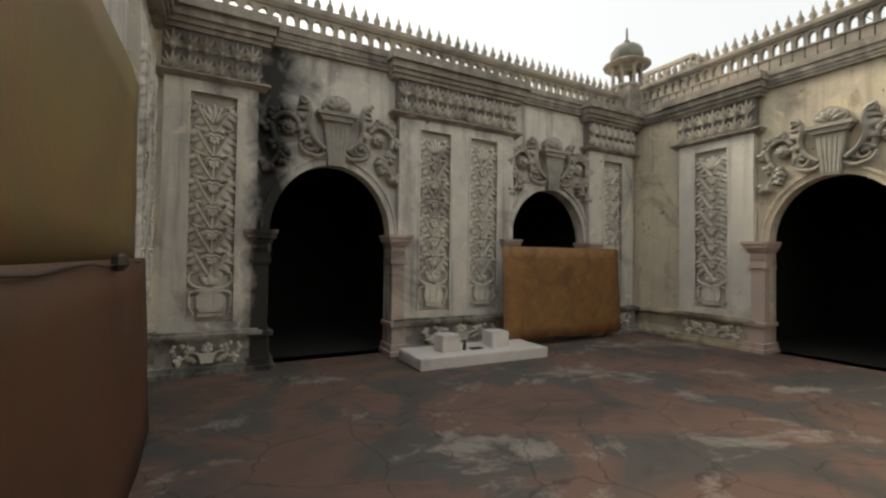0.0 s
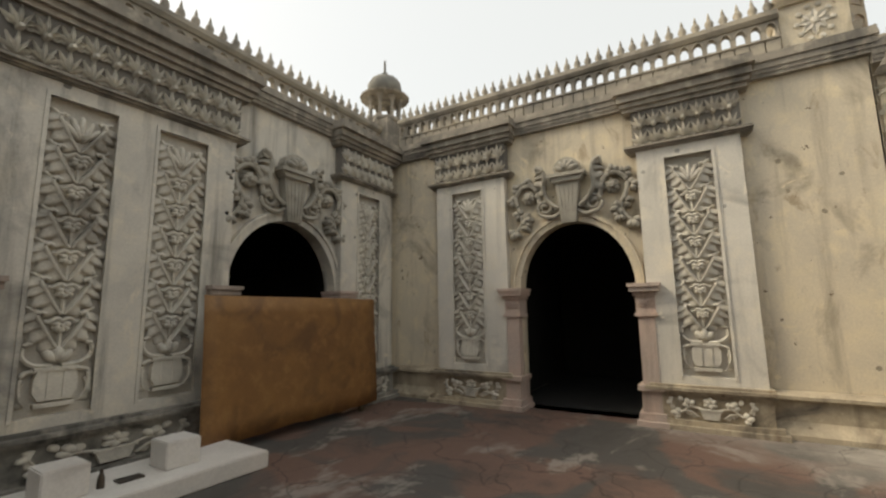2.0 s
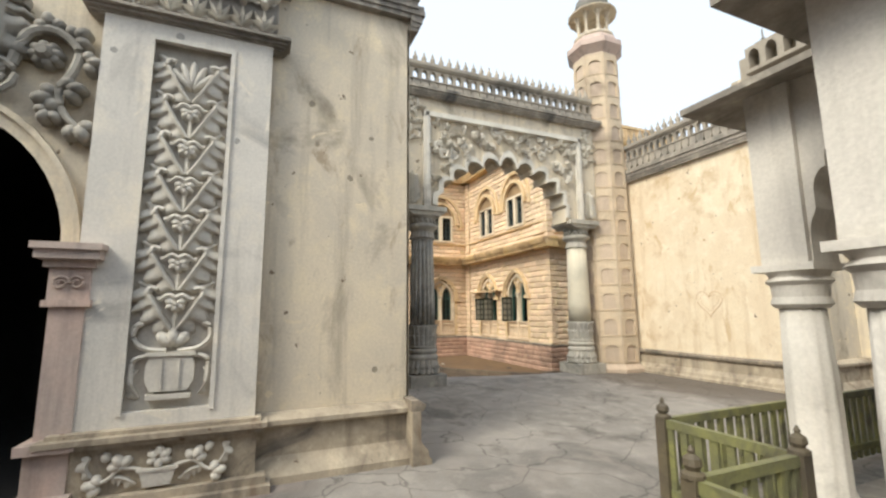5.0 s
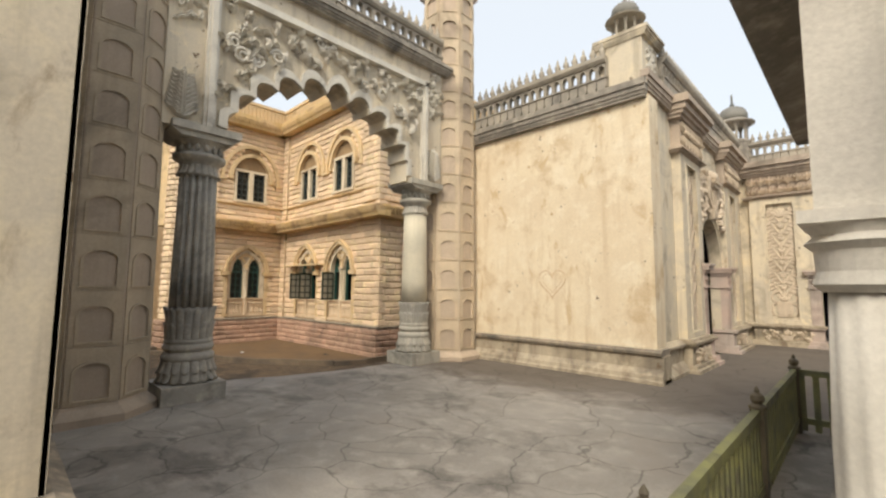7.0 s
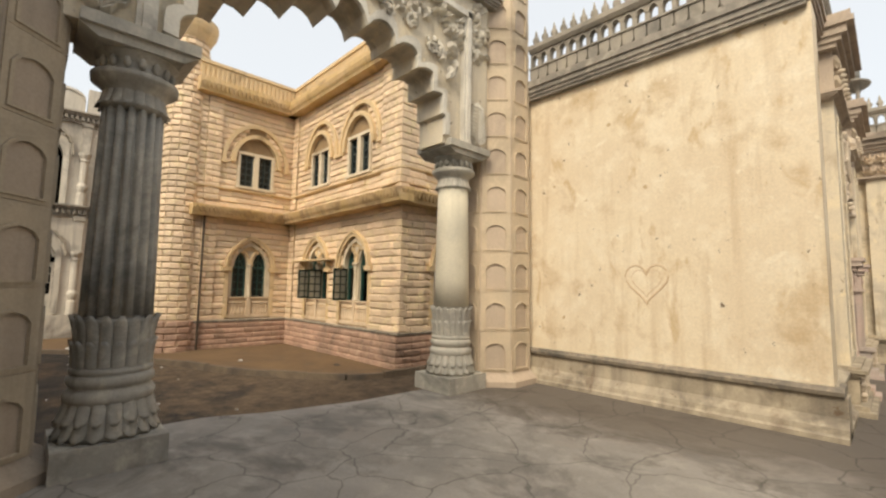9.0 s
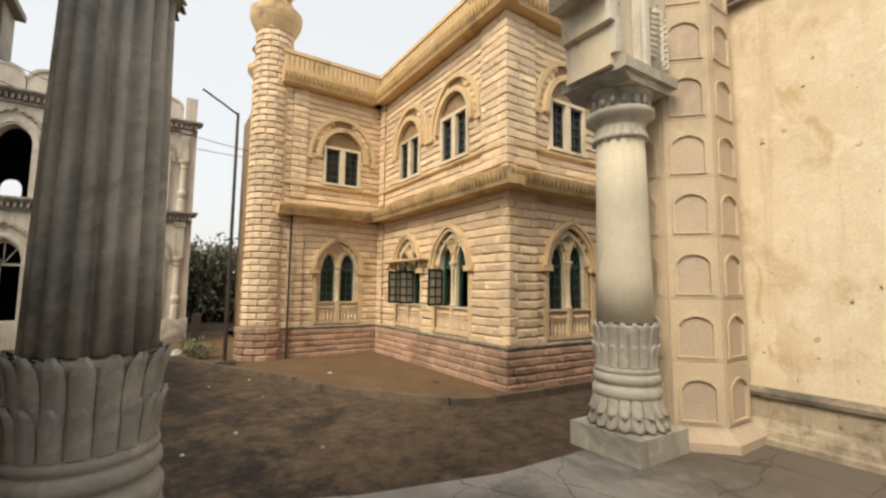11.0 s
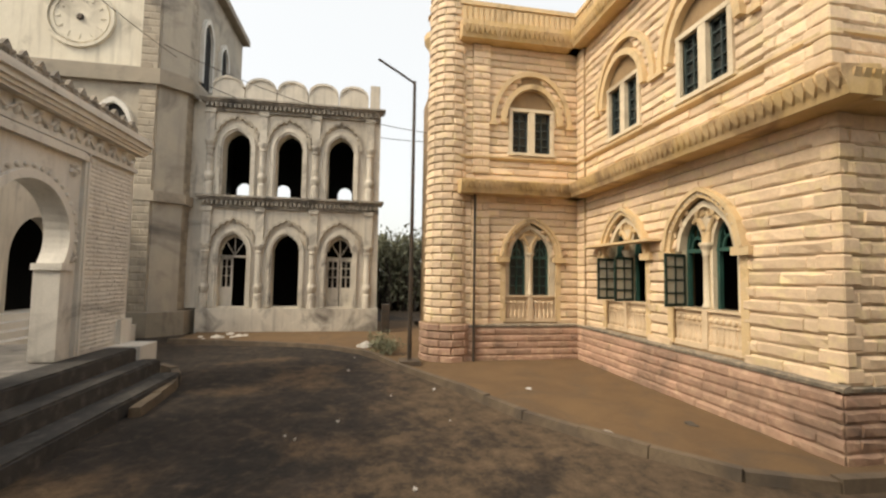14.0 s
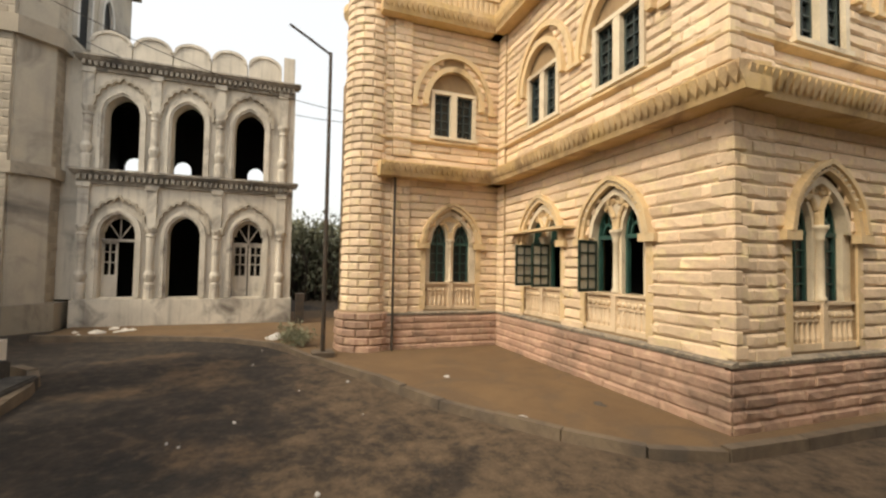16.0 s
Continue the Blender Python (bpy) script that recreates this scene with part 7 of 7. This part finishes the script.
rail_run((6.92, -1.72), (6.92, -3.85), (2.13,))
rail_run((6.92, -3.85), (6.92, -6.0), (2.15,))
rail_run((6.92, -6.0), (6.03, -6.0), (0.89,))
rail_run((6.03, -0.87), (2.2, -0.87), (1.9, 3.83))
bm = bmesh.new()
prism(bm, cross(2.5, 1.84, 1.6, 2.78), 2, 0.0, 0.012)
tagged(part("pavilion_floor", bm, moulding_mat), "dark stone floor of the pavilion", "floor", kind="structure")

# ---- loose things in the court ----
def platform():
    p = base("marble_platform", "low white marble platform with two blocks on it", "platform")
    m = Matrix.Translation((2.56, 5.85, 0)) @ Matrix.Rotation(radians(-1.5), 4, "Z")
    bm = bmesh.new()
    box(bm, 0, 2.28, 0, 0.86, 0, 0.17, m)
    bmesh.ops.bevel(bm, geom=bm.edges[:], offset=0.012, segments=2, affect="EDGES")
    part("slab", bm, marble, p)
    for x in (0.64, 1.54):
        bm = bmesh.new()
        box(bm, x - 0.16, x + 0.16, 0.28, 0.6, 0.17, 0.42, m)
        bmesh.ops.bevel(bm, geom=bm.edges[:], offset=0.01, segments=2, affect="EDGES")
        part("block", bm, marble, p)
    bm = bmesh.new()
    lathe(bm, [(0.03, 0.17), (0.028, 0.25), (0.014, 0.29), (0.014, 0.32), (0.004, 0.325)], 10, m @ Matrix.Translation((0.9, 0.35, 0)))
    tagged(part("bottle", bm, iron), "small dark bottle on the marble platform", "bottle")
    bm = bmesh.new()
    box(bm, 1.02, 1.22, 0.3, 0.42, 0.17, 0.185, m)
    tagged(part("tray", bm, iron), "small dark tray on the marble platform", "tray")


platform()


def board():
    b = base("brown_board", "large stained brown board propped before the small arch", "board")
    m = Matrix.Translation((4.52, 6.52, 0)) @ Matrix.Rotation(radians(2.0), 4, "Z") @ Matrix.Rotation(radians(-3), 4, "X")
    bm = bmesh.new()
    w, h = 3.1, 1.72
    nx, nz = 14, 8
    g = {}
    for i in range(nx + 1):
        for j in range(nz + 1):
            x, z = w * i / nx, 0.12 + h * j / nz
            y = 0.03 * noise.noise(Vector((x * 0.9, z * 0.9, 3.0))) + 0.02 * math.sin(x * 2)
            if j == 0:
                z += 0.05 * noise.noise(Vector((x * 2, 0, 7)))
            g[i, j] = (bm.verts.new(m @ Vector((x, y, z))), bm.verts.new(m @ Vector((x, y + 0.012, z))))
    for i in range(nx):
        for j in range(nz):
            bm.faces.new([g[a][0] for a in ((i, j), (i + 1, j), (i + 1, j + 1), (i, j + 1))])
            bm.faces.new([g[a][1] for a in ((i, j + 1), (i + 1, j + 1), (i + 1, j), (i, j))])
    rim = [(i, 0) for i in range(nx)] + [(nx, j) for j in range(nz)] + [(i, nz) for i in range(nx, 0, -1)] + [(0, j) for j in range(nz, 0, -1)]
    for a, c in zip(rim, rim[1:] + rim[:1]):
        bm.faces.new((g[a][0], g[a][1], g[c][1], g[c][0]))
    part("panel", bm, card_mat, b, smooth=True)
    for x in (0.3, w - 0.3):
        bm = bmesh.new()
        box(bm, x - 0.04, x + 0.04, 0.07, 0.13, 0.0, 1.6, m)
        part("leg", bm, post_mat, b)


board()


def sheet_screen():
    s = base("sheet_screen", "tall olive and rust stained sheet screen beside the wall", "screen")
    for name, mat, z0, z1, x0, y1 in (("upper_sheet", sheet_olive, 1.53, 3.02, -0.63, 4.75), ("lower_sheet", sheet_rust, 0.0, 1.57, -0.6, 5.12)):
        bm = bmesh.new()
        n, k = 24, 6
        g = {}
        for i in range(n + 1):
            for j in range(k + 1):
                y = -2.0 + (y1 + 2.0) * i / n
                z = z0 + (z1 - z0) * j / k
                x = x0 + 0.02 * noise.noise(Vector((y * 1.3, z, 1))) + (0.05 * (1.57 - z) if z < 1.5 else 0)
                if i == n:
                    y += 0.06 * noise.noise(Vector((z * 3, 2, 5)))
                g[i, j] = (bm.verts.new((x, y, z)), bm.verts.new((x - 0.01, y, z)))
        for i in range(n):
            for j in range(k):
                bm.faces.new([g[a][0] for a in ((i, j), (i + 1, j), (i + 1, j + 1), (i, j + 1))])
                bm.faces.new([g[a][1] for a in ((i, j + 1), (i + 1, j + 1), (i + 1, j), (i, j))])
        for i in range(n):
            for j in (0, k):
                bm.faces.new((g[i, j][0], g[i, j][1], g[i + 1, j][1], g[i + 1, j][0]))
        for j in range(k):
            for i in (0, n):
                bm.faces.new((g[i, j][0], g[i, j][1], g[i, j + 1][1], g[i, j + 1][0]))
        part(name, bm, mat, s, smooth=True)
    bm = bmesh.new()
    tube(bm, [(-0.58, y, 1.545 + 0.012 * math.sin(y * 5)) for y in np.linspace(-2, 4.7, 20)], 0.007, 6)
    part("seam_wire", bm, iron, s)
    bm = bmesh.new()
    lathe(bm, [(0.02, -0.06), (0.05, -0.02), (0.04, 0.03), (0.01, 0.05)], 8, Matrix.Translation((-0.56, 3.6, 1.56)))
    part("knot", bm, iron, s)


sheet_screen()

# ---- lamp post, wires, litter and planting outside ----
def lamp_post():
    p = base("street_lamp", "thin rusty street lamp pole with a bent arm", "street lamp")
    x, y = 23.9, -3.85
    bm = bmesh.new()
    tube(bm, [(x, y, LOW), (x, y, 3), (x, y, 6.55)], 0.055, 10, taper=0.7)
    part("pole", bm, iron, p)
    bm = bmesh.new()
    tube(bm, [(x, y, 6.5), (x - 0.1, y + 0.45, 6.72), (x - 0.15, y + 0.95, 6.98)], 0.03, 8)
    part("arm", bm, iron, p)
    bm = bmesh.new()
    box(bm, -0.25, 0.25, -0.25, 0.25, 0, 0.16, Matrix.Translation((x, y, LOW)))
    part("footing", bm, kerb_mat, p)


lamp_post()
for a, b, sag in (((29.4, 8.5, 11.6), (30.0, -6.0, 7.2), 1.0), ((30.4, 3.4, 8.6), (32.0, -6.5, 7.6), 0.6), ((18.0, 6.0, 9.5), (29.5, 4.2, 9.2), 0.3)):
    bm = bmesh.new()
    pts = []
    for i in range(21):
        f = i / 20
        v = Vector(a).lerp(Vector(b), f)
        v.z -= sag * 4 * f * (1 - f)
        pts.append(v)
    tube(bm, pts, 0.014, 4)
    tagged(part("cable", bm, iron), "thin dark overhead cable", "cable", group="overhead cables")


def litter(x, y, z, r, label, mat=litter_mat, seed=0, name="litter"):
    rl = random.Random(seed)
    bm = bmesh.new()
    n = 9
    ring = [bm.verts.new((x + r * rl.uniform(0.6, 1.1) * math.cos(2 * math.pi * i / n), y + r * rl.uniform(0.4, 0.8) * math.sin(2 * math.pi * i / n), z + rl.uniform(0, 0.02))) for i in range(n)]
    low = [bm.verts.new((v.co.x, v.co.y, z - 0.01)) for v in ring]
    top = bm.verts.new((x, y, z + r * 0.35))
    for i in range(n):
        bm.faces.new((ring[i], ring[(i + 1) % n], top))
        bm.faces.new((low[i], low[(i + 1) % n], ring[(i + 1) % n], ring[i]))
    tagged(part(name, bm, mat), label, "litter" if name == "litter" else name)


SZ = LOW + 0.05
litter(18.72, -6.16, LOW + 0.08, 0.16, "crumpled white litter on the kerb", seed=1)
litter(19.0, -7.75, SZ, 0.13, "dark stone on the ochre soil", bark, 2, "stone")
litter(26.8, -2.8, SZ, 0.45, "flattened pale sheet on the soil", seed=3)
litter(21.3, -6.0, SZ, 0.09, "small pale scrap on the soil", seed=4)
for i in range(9):
    rr = random.Random(40 + i)
    litter(29.3 + rr.uniform(-0.9, 0.6), 2.1 + rr.uniform(-0.7, 0.9), SZ, rr.uniform(0.12, 0.3), "pale rubble piece heaped beside the tower", white_wash, 60 + i, "rubble")
for i in range(14):
    rr = random.Random(90 + i)
    litter(rr.uniform(15.5, 26), rr.uniform(-5.2, 0.3) if i % 2 else rr.uniform(-3.5, -1.5), LOW + 0.015, rr.uniform(0.02, 0.045), "small pale scrap on the road", litter_mat, 120 + i)


def thicket(name, x0, x1, y0, y1, z0, h, n, label, seed, size=1.0):
    """A dusty thicket: short trunks with branches and many small leaf clumps."""
    th = base(name, label, "bushes")
    rt = random.Random(seed)
    bm = bmesh.new()
    for i in range(n // 60 if size == 1.0 else 0):
        x, y = rt.uniform(x0, x1), rt.uniform(y0, y1)
        hh = h * rt.uniform(0.5, 0.9)
        tube(bm, [(x, y, z0), (x + rt.uniform(-0.3, 0.3), y + rt.uniform(-0.3, 0.3), z0 + hh * 0.5), (x + rt.uniform(-0.9, 0.9), y + rt.uniform(-0.9, 0.9), z0 + hh)], 0.09, 5, taper=0.3)
    if size == 1.0:
        part("trunk", bm, bark, th)
    vs, fs = [], []
    clumps = [(rt.uniform(x0, x1), rt.uniform(y0, y1), z0 + h * rt.uniform(0.08, 0.8), rt.uniform(0.5, 1.2) * size) for _ in range(max(8, n // 70))]
    for i in range(n):
        cx, cy, cz, cr = rt.choice(clumps)
        p = Vector((rt.gauss(cx, cr * 0.6), rt.gauss(cy, cr * 0.6), max(z0, rt.gauss(cz, cr * 0.5))))
        d, e = Vector((rt.gauss(0, 1), rt.gauss(0, 1), rt.gauss(0, 1))).normalized(), Vector((rt.gauss(0, 1), rt.gauss(0, 1), rt.gauss(0, 1))).normalized()
        k, s = len(vs), rt.uniform(0.12, 0.26) * size
        vs += [p - d * s, p + e * s * 0.4, p + d * s, p - e * s * 0.4]
        fs.append((k, k + 1, k + 2, k + 3))
    me = bpy.data.meshes.new("foliage")
    me.from_pydata(vs, [], fs)
    me.materials.append(leaf_mat)
    piece("foliage", me, th, kind="stuff")


thicket("thicket", 40, 45, -16, 6, LOW, 5.6, 30000, "dusty grey-green scrub thicket behind the buildings", 5)
thicket("weeds", 25.2, 26.2, -3.7, -3.0, LOW, 0.5, 900, "dry low weeds beside the tower", 6, 0.3)
thicket("thicket", 55, 62, -40, 40, LOW, 6.0, 14000, "distant hazy line of scrub trees", 7)
bm = bmesh.new()
box(bm, 29.9, 30.3, -3.65, -3.35, LOW, 0.35)
tagged(part("bin", bm, iron), "dark upright box beside the white plinth", "bin")
